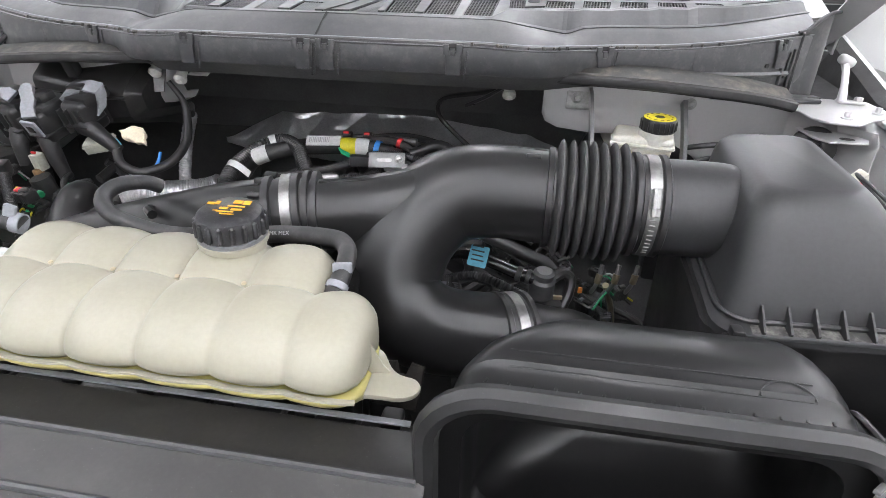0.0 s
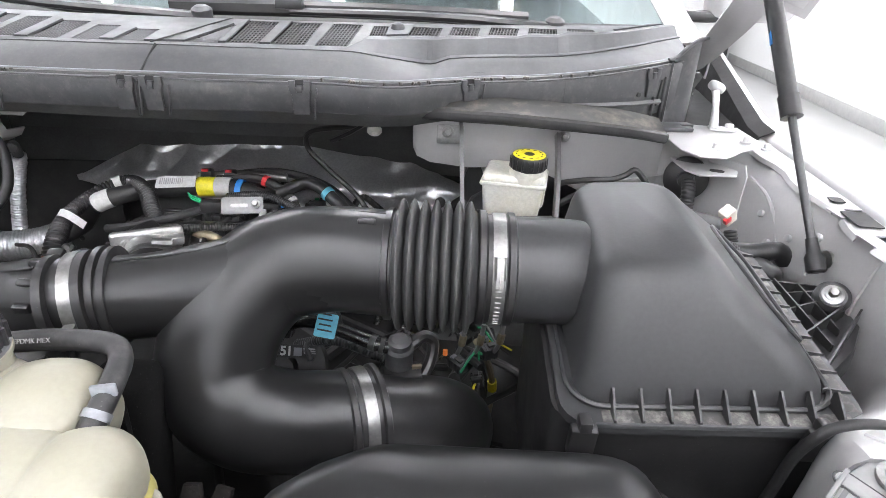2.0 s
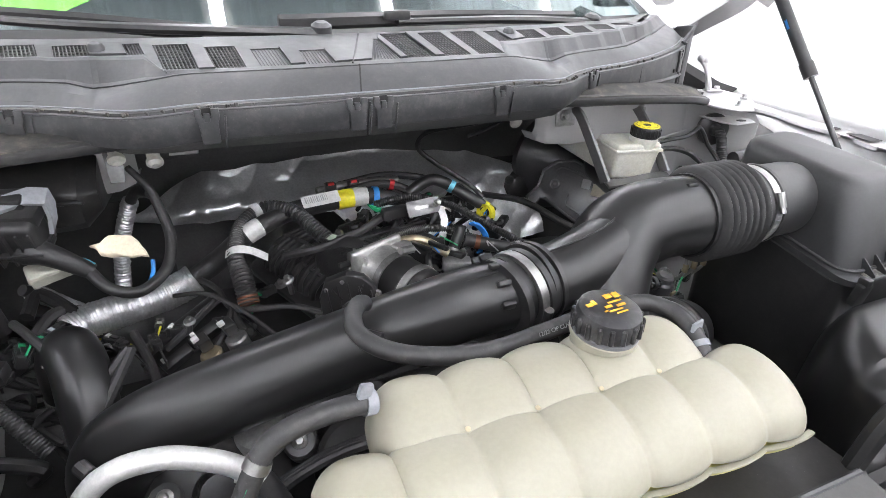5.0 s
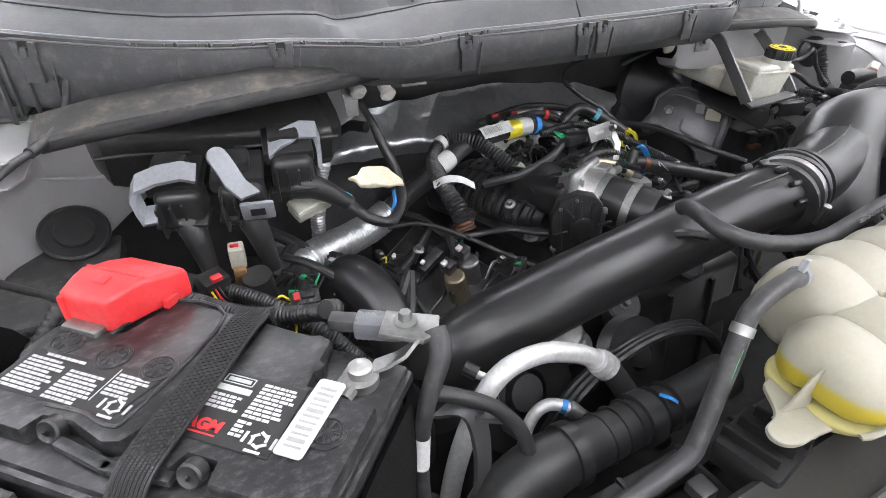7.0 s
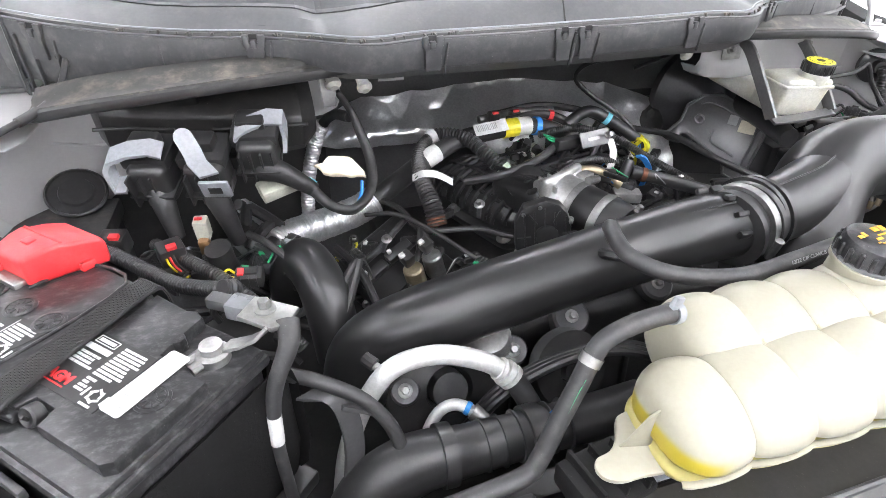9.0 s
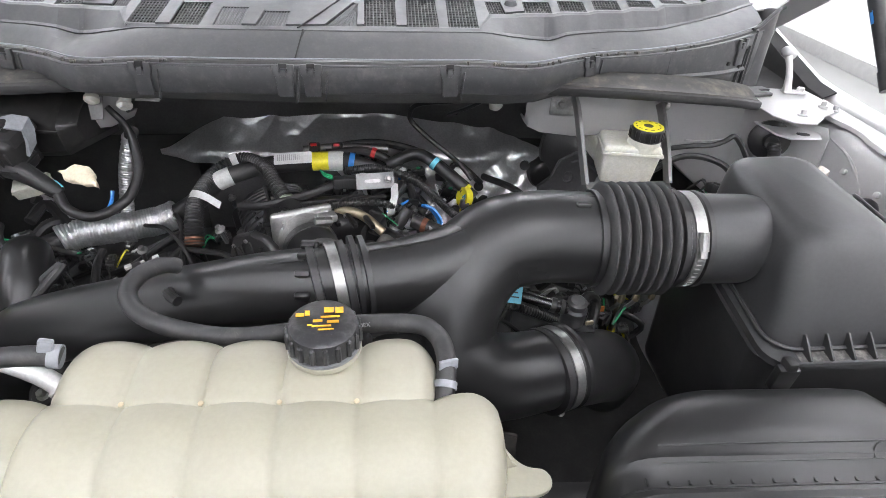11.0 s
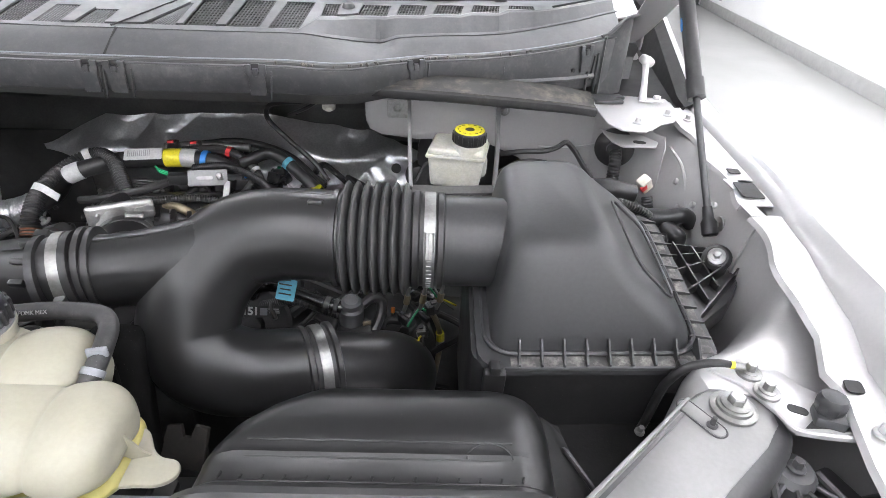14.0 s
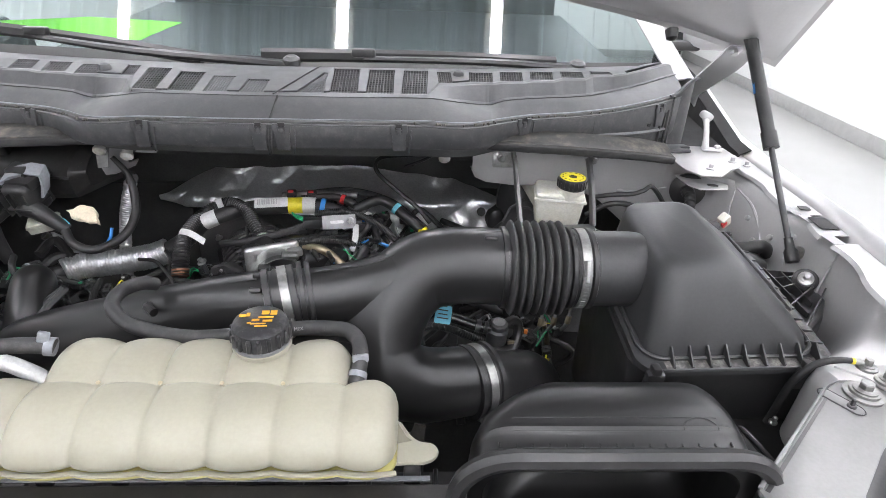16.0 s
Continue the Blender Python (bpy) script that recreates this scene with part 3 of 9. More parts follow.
    for x in xs:
        y, h = cowl_y(x), cowl_z(x)
        d, z = ridge(abs(x))
        z0 = 1.263 + h
        grid.append([Vector((x, y + 0.020, z0 - 0.004)), Vector((x, y + 0.021, z0)), Vector((x, y + 0.026, z0 + 0.003)), Vector((x, y + 0.026 + (d - 0.026) * 0.5, z0 + 0.003 + (z - z0 - 0.003) * 0.6)), Vector((x, y + d - 0.0015, z - 0.0015))])
    part("front_face", sheet(grid, 0.003), COWL, c, "smooth grey front face with V notches", 20)
    grid, back = [], []
    for x in sorted(set(list(xs) + [q[0] for q in near])):
        y = cowl_y(x)
        d, z = ridge(abs(x))
        y0 = y + d
        y1 = max(edge(near, x), y0 + 0.012)
        rise = max(0.0, top_z(y1) - z)
        grid.append([Vector((x, y0, z)), Vector((x, y0 + 0.15 * (y1 - y0), z + 0.10 * rise)), Vector((x, y0 + 0.62 * (y1 - y0), z + 0.9 * rise)), Vector((x, y0 + 0.78 * (y1 - y0), z + rise)), Vector((x, y1, top_z(y1)))])
    part("top_panel", sheet(grid, 0.003), COWL, c, "grey plastic top panel", 14)
    for x in sorted(set(list(xs) + [q[0] for q in far])):
        yf = edge(far, x)
        yb = max(1.200 + 0.16 * x * x, yf + 0.012)
        back.append([Vector((x, yf, top_z(yf))), Vector((x, yb, top_z(yb))), Vector((x, yb + 0.02, top_z(yb) - 0.004)), Vector((x, yb + 0.05, top_z(yb) - 0.035))])
    part("rear_rail", sheet(back, 0.003), COWL, c)
    # bars between the openings
    ends = [(-0.82, -0.70, -0.82, -0.70, 1.215, 1.232, 1)] + holes + [(0.70, 0.82, 0.70, 0.82, 1.215, 1.232, 1)]
    for a, e in zip(ends, ends[1:]):
        quad = [(a[1], a[4]), (e[0], e[4]), (e[2], e[5]), (a[3], a[5])]
        b = bmesh.new()
        sheet([[Vector((*quad[0], top_z(quad[0][1]))), Vector((*quad[1], top_z(quad[1][1])))], [Vector((*quad[3], top_z(quad[3][1]))), Vector((*quad[2], top_z(quad[2][1])))]], 0.003, b)
        part("grille_bar", b, COWL, c)
    for x0, x1, u0, u1, y0, y1, mesh in holes:
        b = bmesh.new()
        quad = [(x0 - 0.002, y0 - 0.002), (x1 + 0.002, y0 - 0.002), (u1 + 0.002, y1 + 0.002), (u0 - 0.002, y1 + 0.002)]
        deep = 0.006 if mesh else 0.0025
        rings(b, [[Vector((x, y, top_z(y) - deep - 0.002)) for x, y in quad], [Vector((x, y, top_z(y) - deep)) for x, y in quad]])
        gr = part("air_grille", b, GRILLE if mesh else COWL, c, "black mesh air grille" if mesh else "closed grey grille panel")
        n = 9 if x1 - x0 > 0.03 else 6
        for k in range(n):
            t = (k + 0.5) / n
            p = Vector((x0 + (x1 - x0) * t, y0, top_z(y0) - 0.0018))
            q = Vector((u0 + (u1 - u0) * t, y1, top_z(y1) - 0.0018))
            part("slat", tube([p, q], 0.0011, 4, 1), SLAT if mesh else COWL, gr)
        for k in range(int((y1 - y0) / 0.012) if mesh else 0):
            t = (k + 0.5) / int((y1 - y0) / 0.012)
            y = y0 + (y1 - y0) * t
            part("cross_bar", tube([(x0 + (u0 - x0) * t, y, top_z(y) - 0.0026), (x1 + (u1 - x1) * t, y, top_z(y) - 0.0026)], 0.0007, 4, 1), SLAT, gr)
    part("plenum_floor", sheet([[Vector((x, 1.0 + 0.36 * x * x, 1.27)), Vector((x, 1.30, 1.29))] for x in np.linspace(-0.56, 0.56, 15)], 0.003), DARK, c, "dark plenum floor under the grilles")
    # rubber seal along the lip
    part("rubber_seal", tube([(x, cowl_y(x) + 0.0135, 1.2605 + cowl_z(x)) for x in xs[::4]], 0.0058, 8, 2), RUBBER, c, "black rubber bulb seal")
    part("seal_lip", tube([(x, cowl_y(x) + 0.021, 1.2655 + cowl_z(x)) for x in xs[::4]], 0.0013, 6, 2), GREYCLIP, c, "pale thin seal lip")
    part("seal_bead", tube([(x, cowl_y(x) - 0.0005, 1.2600 + cowl_z(x)) for x in xs[::4]], 0.0013, 6, 2), COWL, c)
    # dried dirt lying in the seal groove
    rng = random.Random(31)
    for k in range(70):
        x = rng.choice((-1, 1)) * rng.uniform(0.18, 0.66)
        part("dirt_crumb", box([rng.uniform(0.002, 0.006) for _ in range(3)], (x, cowl_y(x) + rng.uniform(0.006, 0.010), 1.2635 + cowl_z(x)), (rng.uniform(0, 90), 0, rng.uniform(0, 90)), 0.0008, 1), DIRTY, c)
    # clips on the strip
    for x in (-0.755, -0.477, -0.243, -0.04, 0.0, 0.205, 0.446, 0.755):
        y = cowl_y(x)
        a = math.degrees(math.atan((cowl_y(x + 0.02) - cowl_y(x - 0.02)) / 0.04))
        m = Matrix.Translation((x, y - 0.0005, 1.218 + cowl_z(x) * 0.7)) @ pose(0, 0, 0, 90, 0, a)
        clip = part("clip_tab", slab([(-0.010, 0.0), (0.013, 0.0), (0.013, 0.028), (0.016, 0.034), (0.016, 0.047), (0.006, 0.047), (0.006, 0.037), (-0.006, 0.037), (-0.006, 0.047), (-0.015, 0.047), (-0.015, 0.034), (-0.011, 0.028)], m, 0.005, 0.001), COWLDARK, c)
        part("clip_slot", slab([(-0.006, 0.038), (0.006, 0.038), (0.006, 0.048), (-0.006, 0.048)], m, 0.002, 0), GRILLE, clip, "dark slot")
        part("clip_hook", slab([(-0.004, 0.030), (0.004, 0.030), (0.004, 0.041), (-0.004, 0.041)], m, 0.0065, 0.0008), COWLDARK, clip)
        part("stiffening_rib", box((0.0025, 0.004, 0.044), (x + 0.021, cowl_y(x + 0.021) - 0.0015, 1.236), (0, 6, a), 0.001), COWLDARK, c)
    for x in (-0.60, 0.60):
        part("stiffening_rib", box((0.0016, 0.003, 0.040), (x, cowl_y(x) + 0.0005, 1.240), (0, 0, math.degrees(math.atan((cowl_y(x + 0.02) - cowl_y(x - 0.02)) / 0.04))), 0.0006), COWLDARK, c)
    part("panel_joint", box((0.0022, 0.052, 0.003), (-0.021, cowl_y(0.027) + 0.042, 1.2868), (42, 0, -14)), GRILLE, c, "dark joint between panel halves")
    part("panel_joint", box((0.0022, 0.185, 0.002), (0.003, 1.110, 1.3175), (7, 0, -18)), GRILLE, c)
    part("panel_joint", box((0.0025, 0.003, 0.05), (-0.022, cowl_y(0.02) - 0.0015, 1.237), (0, 6, 0)), GRILLE, c)
    for s in (1, -1):
        part("grille_post", lathe([(0.0115, 0), (0.0115, 0.007), (0.009, 0.012), (0.004, 0.0145), (0.0, 0.015)], (0.322 if s > 0 else -0.375, 1.161 if s > 0 else 1.147, 1.3195), (0, -0.1, 1), 16), COWL, c)
        # end cap against the hinge
        grid = []
        for k in (0.0, 0.33, 0.66, 1.0):
            grid.append([Vector((s * x, y, 1.176 + (top - 1.176) * k)) for x, y, top in smooth_path([(0.797, 1.158, 1.288), (0.806, 1.176, 1.294), (0.822, 1.182, 1.306), (0.842, 1.190, 1.316), (0.858, 1.210, 1.318), (0.866, 1.26, 1.312), (0.872, 1.33, 1.29)], 3)])
        part("end_cap", sheet(grid, 0.004), COWLDARK, c, "dark grey folded end of the cowl")
        for x in (0.765, 0.785):
            part("end_rib", box((0.003, 0.006, 0.075), (s * x, cowl_y(x) - 0.002, 1.225), (0, 0, s * 28), 0.001), COWLDARK, c)
        out = [(-0.035, -0.02), (0.02, -0.026), (0.024, -0.012), (0.008, -0.008), (0.012, 0.004), (0.036, 0.0), (0.034, 0.02), (-0.03, 0.03)]
        part("foot_plate", slab([(s * x, y) for x, y in out][::s], pose(s * 0.815, 1.168 - s * 0.0285, 1.176, 0, 0, s * 12), 0.007, 0.002), COWLDARK, c)
        # flap of dirty rubber below the strip
        pts = ((0.345, 1.030, 1.224, 0.004), (0.42, 1.010, 1.225, 0.016), (0.52, 1.000, 1.223, 0.028), (0.62, 1.002, 1.216, 0.034), (0.70, 1.014, 1.207, 0.034), (0.765, 1.040, 1.193, 0.022))
        p = [smooth_path([(s * q[0], q[1], q[2]) for q in pts], 5), [float(v) for v in np.interp(np.linspace(0, 5, 26), range(6), [q[3] for q in pts])]]
        grid = [[q + Vector((0, 0.003, -0.019)), q + Vector((0, -0.002, -0.014)), q + Vector((0, -0.004, -0.004)), q, q + Vector((0, w * 0.7, 0.001)), q + Vector((0, w, 0.006)), q + Vector((0, w + 0.03, 0.012))] for q, w in zip(*p)]
        part("side_flap", sheet(grid, 0.003), DIRTY, c, "dusty black rubber side flap")
        part("flap_edge", tube([q + Vector((0, -0.004, -0.009)) for q in p[0]], 0.0042, 8, 1, flat=1.9), RUBBER, c, "rounded black flap edge")
        part("strip_hole", lathe([(0.004, 0), (0.004, 0.0035)], (s * 0.733, cowl_y(0.733) + 0.001, 1.236), (s * 0.45, -1, 0), 12), GRILLE, c)
    for o in c.children_recursive:
        if o.data.users == 1:
            for v in o.data.vertices:
                v.co.y += SKEW * v.co.x
    return c


cowl()


def windshield():
    w = thing("windshield", "large raked windshield with a dark lower band", "windshield", (0, 1.26, 1.3), kind="structure")
    glass = bpy.data.materials.new("windshield_glass")
    glass.use_nodes = True
    b = glass.node_tree.nodes["Principled BSDF"]
    b.inputs["Base Color"].default_value = (0.72, 0.84, 0.84, 1)
    b.inputs["Roughness"].default_value = 0.02
    b.inputs["IOR"].default_value = 1.6
    b.inputs["Transmission Weight"].default_value = 1.0
    grid = []
    for x in np.linspace(-0.84, 0.84, 25):
        grid.append([Vector((x * (1 - 0.12 * k), 1.265 + 0.13 * x * x + 1.05 * k, 1.30 + 0.60 * k + 0.03 * math.sin(math.pi * k))) for k in np.linspace(0, 1, 9)])
    g = part("glass_pane", sheet(grid, 0.005), glass, w, "greenish laminated glass")
    g.visible_shadow = False
    grid = []
    for x in np.linspace(-0.83, 0.83, 25):
        grid.append([Vector((x, 1.262 + 0.13 * x * x + 1.05 * k, 1.303 + 0.60 * k)) for k in (-0.02, 0.0, 0.045)])
    part("black_border", sheet(grid, 0.002), INK, w, "black printed border at the glass foot")
    solo("green_sheet", slab([(-0.50, 0.0), (0.14, 0.0), (0.16, 0.012), (0.245, 0.055), (0.0, 0.062), (-0.5, 0.02)], pose(-0.66, 1.62, 1.315, 55, 0, 0), 0.002, 0), GREENSHEET, "bright green flat shape behind the windshield", "sheet")


windshield()


def wiper(pivot, mid, tip):
    t = thing("wiper", "black wiper arm and blade lying along the windshield foot", "wiper", pivot, "windshield wipers")
    part("arm", tube([pivot, mid, tip], [0.017, 0.014, 0.011], 8, 6, flat=0.6), BLACK, t, "dark grey wiper arm")
    a, b = Vector(mid), Vector(tip)
    d = (b - a).normalized()
    part("blade", tube([a + d * -0.15 + Vector((0, 0.02, 0.0)), (a + b) / 2 + Vector((0, 0.022, 0.004)), b + d * 0.22 + Vector((0, 0.02, 0))], 0.010, 6, 5, flat=1.4), BLACK, t)
    part("blade_hinge", box((0.05, 0.02, 0.018), b + Vector((0, 0.0, 0.012)), (0, 0, 0), 0.004), BLACK, t)
    part("pivot_cap", lathe([(0.018, 0), (0.018, 0.014), (0.01, 0.02)], pivot, (0, -0.2, 1), 18), COWLDARK, t)


wiper((-0.03, 1.222, 1.326), (-0.373, 1.262, 1.340), (-0.60, 1.312, 1.356))
wiper((0.60, 1.29, 1.325), (0.40, 1.262, 1.338), (0.12, 1.245, 1.340))


def hood():
    h = thing("hood", "raised silver-white hood seen from its underside", "hood", (0, 1.35, 1.3))
    n = 22

    def at(x, k, d=0.0):
        # k metres from the hinge edge towards the nose, d off the skin
        y = 1.0 + 0.115 * x * x - 0.66 * k
        z = 1.376 + 1.137 * (1.095 - y) + 0.03 * (1 - (x / 0.95) ** 2)
        return Vector((x, y + 0.751 * d, z + 0.66 * d))

    grid = [[at(x, k, 0.03) for k in np.linspace(-0.02, 1.2, 12)] for x in np.linspace(-0.97, 0.97, n)]
    part("outer_skin", sheet(grid, 0.002), PAINT, h, "glossy silver-white outer skin")
    grid = []
    for x in np.linspace(-0.95, 0.95, 44):
        row = []
        for k in np.linspace(0, 1.18, 26):
            e = min(0.95 - abs(x), k, 1.18 - k)
            inset = 0.03 if (0.16 < k < 1.1 and 0.10 < abs(x) < 0.70) else 0.0
            row.append(at(x, k, 0.022 - 0.034 * min(1, e / 0.05) + inset))
        grid.append(row)
    part("inner_panel", sheet(grid, 0.002), PAINT, h, "ribbed silver-white inner frame")
    for s in (1, -1):
        rows_ = (((0.842, 1.06, 1.45), (0.868, 1.065, 1.444), (0.892, 1.07, 1.44)), ((0.850, 1.14, 1.388), (0.876, 1.138, 1.378), (0.900, 1.135, 1.372)), ((0.866, 1.25, 1.328), (0.888, 1.250, 1.318), (0.910, 1.25, 1.312)), ((0.874, 1.315, 1.287), (0.892, 1.318, 1.276), (0.910, 1.325, 1.272)), ((0.862, 1.335, 1.264), (0.880, 1.340, 1.256), (0.900, 1.345, 1.258)))
        cols = [smooth_path([(s * q[i][0], q[i][1], q[i][2]) for q in rows_], 5) for i in range(3)]
        grid = [list(q) for q in zip(*cols)]
        part("hinge_leaf", sheet(grid, 0.006), PAINT, h, "silver painted hinge leaf")
        for y, z in ((1.085, 1.40), (1.03, 1.458)):
            b = bmesh.new()
            bolt(b, (s * 0.845, y, z), (0, -0.6, -0.75), 0.008, 0.014)
            part("hinge_bolt", b, PAINT, h)
        part("rubber_buffer", lathe([(0.012, 0), (0.010, 0.016), (0.004, 0.02)], (s * 0.70, 1.05, 1.435), (0, -0.5, -0.8), 14), RUBBER, h, "black rubber buffer")
        part("seal_curl", tube([(s * 0.79, 1.195, 1.288), (s * 0.806, 1.200, 1.294), (s * 0.824, 1.206, 1.310), (s * 0.845, 1.220, 1.320), (s * 0.866, 1.238, 1.322)], [0.0035, 0.004, 0.004, 0.004, 0.003], 8), COWL, h)


hood()


def gas_strut(s):
    t = thing("gas_strut", "black gas strut holding the hood open", "gas strut", (s * 0.885, 0.80, 1.10), "hood struts")
    a, b = Vector((s * 0.885, 0.805, 1.10)), Vector((s * 0.853, 1.045, 1.417))
    d = (b - a).normalized()
    part("cylinder", tube([a + d * 0.205, b - d * 0.015], 0.0115, 18, 1), BLACK, t, "satin black cylinder")
    part("collar", tube([a + d * 0.195, a + d * 0.225], 0.0135, 18, 1), BLACK, t)
    part("rod", tube([a + d * 0.03, a + d * 0.20], 0.0052, 14, 1), BLACKPAINT, t, "dark polished rod")
    part("lower_socket", tube([a - d * 0.012, a - d * 0.009, a + d * 0.008, a + d * 0.014, a + d * 0.032], [0.009, 0.0115, 0.0115, 0.008, 0.007], 20, 1), BLACK, t)
    part("upper_socket", tube([b - d * 0.03, b + d * 0.012], [0.010, 0.014, 0.013], 10, 1), BLACK, t)
    part("label_print", box((0.001, 0.005, 0.022), a + d * 0.31 + Vector((-s * 0.0115, 0, 0)), (-37, 0, 0)), BLUE, t, "small blue print")
    part("ball_stud", lathe([(0.013, 0), (0.013, 0.004), (0.006, 0.006), (0.006, 0.022)], a + Vector((s * 0.022, 0.01, 0.0)), (-s, 0, 0), 14), STEEL, t, "zinc ball stud")


gas_strut(1)
gas_strut(-1)


# ---- air intake ----
AX = (0.694, 1.131)  # y and z of the intake's main axis


def clamp(at, axis, r, screw_turn=0.0, width=0.013):
    """A worm-drive hose clamp round an axis."""
    t = thing("hose_clamp", "stainless worm-drive hose clamp round an air duct", "hose clamp", at, "duct clamps")
    z = Vector(axis).normalized()
    part("band", lathe([(r, -width / 2), (r + 0.0016, -width / 2), (r + 0.0016, width / 2), (r, width / 2)], at, axis, 40), STEEL, t, "bright steel band")
    x = (Vector((0, -0.83, 0.55)) - z * z.dot(Vector((0, -0.83, 0.55)))).normalized()
    d = Matrix.Rotation(radians(screw_turn), 3, z) @ x
    e = z.cross(d)
    c = Vector(at) + d * (r + 0.007)
    c = c - d * 0.003
    part("screw_housing", tube([c - e * 0.011, c + e * 0.011], 0.0058, 10, 1), STEEL, t)
    part("screw_head", tube([c + e * 0.011, c + e * 0.019], 0.0045, 6, 1), STEEL, t)
    for k in range(9):
        q = Matrix.Rotation(radians(screw_turn + 22 + k * 6), 3, z) @ x
        part("band_slot", tube([Vector(at) + q * (r + 0.0017) - z * 0.003, Vector(at) + q * (r + 0.0017) + z * 0.003], 0.0008, 4, 1), GREYINK, t)
    return t


def intake():
    y, z = AX
    d = thing("air_duct", "satin black plastic Y-shaped air intake duct", "air duct", (0.25, 0.65, 1.0))
    part("curved_branch", tube([(0.375, y, z), (0.30, y, z + 0.002), (0.245, 0.686, 1.122), (0.205, 0.660, 1.086), (0.190, 0.632, 1.036), (0.207, 0.615, 1.000), (0.250, 0.619, 0.974), (0.325, 0.648, 0.957)],
         [0.0565, 0.0565, 0.058, 0.060, 0.060, 0.058, 0.055, 0.052], 36, 8), DUCT, d)
    part("side_branch", tube([(0.045, 0.640, 1.103), (0.12, 0.648, 1.105), (0.19, 0.662, 1.114), (0.26, 0.682, 1.124), (0.335, 0.694, 1.131)], [0.043, 0.043, 0.045, 0.050, 0.050], 32, 6), DUCT, d)
    part("end_rim", lathe([(0.055, -0.004), (0.060, -0.003), (0.060, 0.003), (0.055, 0.004)], (0.366, y, z), (1, 0, 0), 40), DUCT, d)
    for x in (0.094, 0.083):
        part("collar", lathe([(0.042, -0.004), (0.0505, -0.003), (0.0505, 0.003), (0.042, 0.004)], (x, 0.649, 1.104), (1, 0.25, 0.05), 40), RUBBER, d)
    part("mould_line", tube([(0.10, 0.640, 1.1475), (0.19, 0.655, 1.1585), (0.255, 0.682, 1.180), (0.30, 0.694, 1.1885), (0.365, 0.694, 1.1878)], 0.0012, 5, 5), DUCT, d)
    part("small_tab", box((0.018, 0.008, 0.006), (0.345, 0.677, 1.186), (-15, 0, 0), 0.002), DUCT, d)
    part("lower_collar", lathe([(0.052, -0.02), (0.058, -0.018), (0.058, -0.012), (0.0545, -0.010), (0.0545, 0.014), (0.058, 0.016), (0.058, 0.022), (0.052, 0.024)], (0.334, 0.6515, 0.954), (0.9, 0.42, -0.08), 40), RUBBER, d, "ribbed rubber coupling")
    clamp((0.336, 0.6525, 0.9538), (0.9, 0.42, -0.08), 0.0553, 100)

    b = thing("bellows_hose", "ribbed black rubber bellows between duct and filter box", "bellows hose", (0.42, y, z))
    prof = [(0.058, 0)]
    n = 7
    for k in range(n):
        x0 = 0.006 + k * 0.0118
        for q in range(8):
            a = q / 8
            prof.append((0.0555 + 0.0145 * (0.5 - 0.5 * math.cos(2 * math.pi * a)) ** 0.5, x0 + a * 0.0118))
    prof += [(0.057, 0.091), (0.061, 0.093), (0.061, 0.099), (0.0575, 0.101), (0.0575, 0.120), (0.060, 0.122), (0.060, 0.128), (0.056, 0.130)]
    part("bellows", lathe(prof[:58], (0.366, y, z), (1, 0, 0), 56), BELLOWS, b, "deep-ribbed rubber bellows", angle=60)
    part("cuff", lathe(prof[57:], (0.366, y, z), (1, 0, 0), 48), RUBBER, b, "smooth rubber cuff under the clamp")
    clamp((0.478, y, z), (1, 0, 0), 0.0578, 6)

    l = thing("lower_duct", "black moulded throttle inlet duct below the bellows", "air duct", (0.4, 0.7, 0.9))
    part("pipe", tube([(0.33, 0.65, 0.952), (0.375, 0.672, 0.934), (0.42, 0.70, 0.912), (0.445, 0.73, 0.875), (0.45, 0.75, 0.82)], [0.051, 0.051, 0.052, 0.05, 0.045], 28, 6), BLACK, l)
    part("saddle", box((0.06, 0.045, 0.03), (0.392, 0.690, 0.955), (-8, 0, 24), 0.01, 3), BLACK, l)

    t = thing("turbo_duct", "long satin black air duct crossing the engine bay", "air duct", (-0.2, 0.7, 1.0))
    part("pipe", tube([(0.060, 0.640, 1.103), (0.0, 0.648, 1.094), (-0.08, 0.662, 1.070), (-0.18, 0.682, 1.036), (-0.28, 0.700, 1.000), (-0.36, 0.715, 0.965), (-0.405, 0.725, 0.925), (-0.42, 0.73, 0.86)],
         [0.042, 0.042, 0.043, 0.044, 0.046, 0.048, 0.048, 0.046], 32, 7), DUCT, t)
    part("mould_line", tube([(0.03, 0.628, 1.143), (-0.08, 0.652, 1.113), (-0.18, 0.674, 1.080), (-0.30, 0.697, 1.034), (-0.37, 0.705, 1.0)], 0.0012, 5, 5), DUCT, t)
    for a in (0.068, 0.035):
        part("collar", lathe([(0.042, -0.005), (0.049, -0.004), (0.049, 0.004), (0.042, 0.005)], (a + 0.006, 0.6405 + (a - 0.06) * 0.2, 1.103 - (0.06 - a) * 0.12), (1, 0.28, 0.10), 40), RUBBER, t)
    for k in range(5):
        a = radians(20 + k * 30)
        part("lock_tab", box((0.016, 0.010, 0.007), (0.030, 0.645 - 0.047 * math.cos(a), 1.098 + 0.047 * math.sin(a)), (-90 + math.degrees(a), 0, 0), 0.002), DUCT, t)
    clamp((0.062, 0.641, 1.103), (1, 0.30, 0.08), 0.0470, 48, 0.0115)
    part("clip_arm", tube([(-0.13, 0.652, 1.085), (-0.125, 0.632, 1.095), (-0.11, 0.618, 1.095)], 0.006, 8), DUCT, t)


intake()


def flange_z(x, y):
    return 1.062 + 0.15 * (y - 0.545) + 0.04 * (x - 0.52)


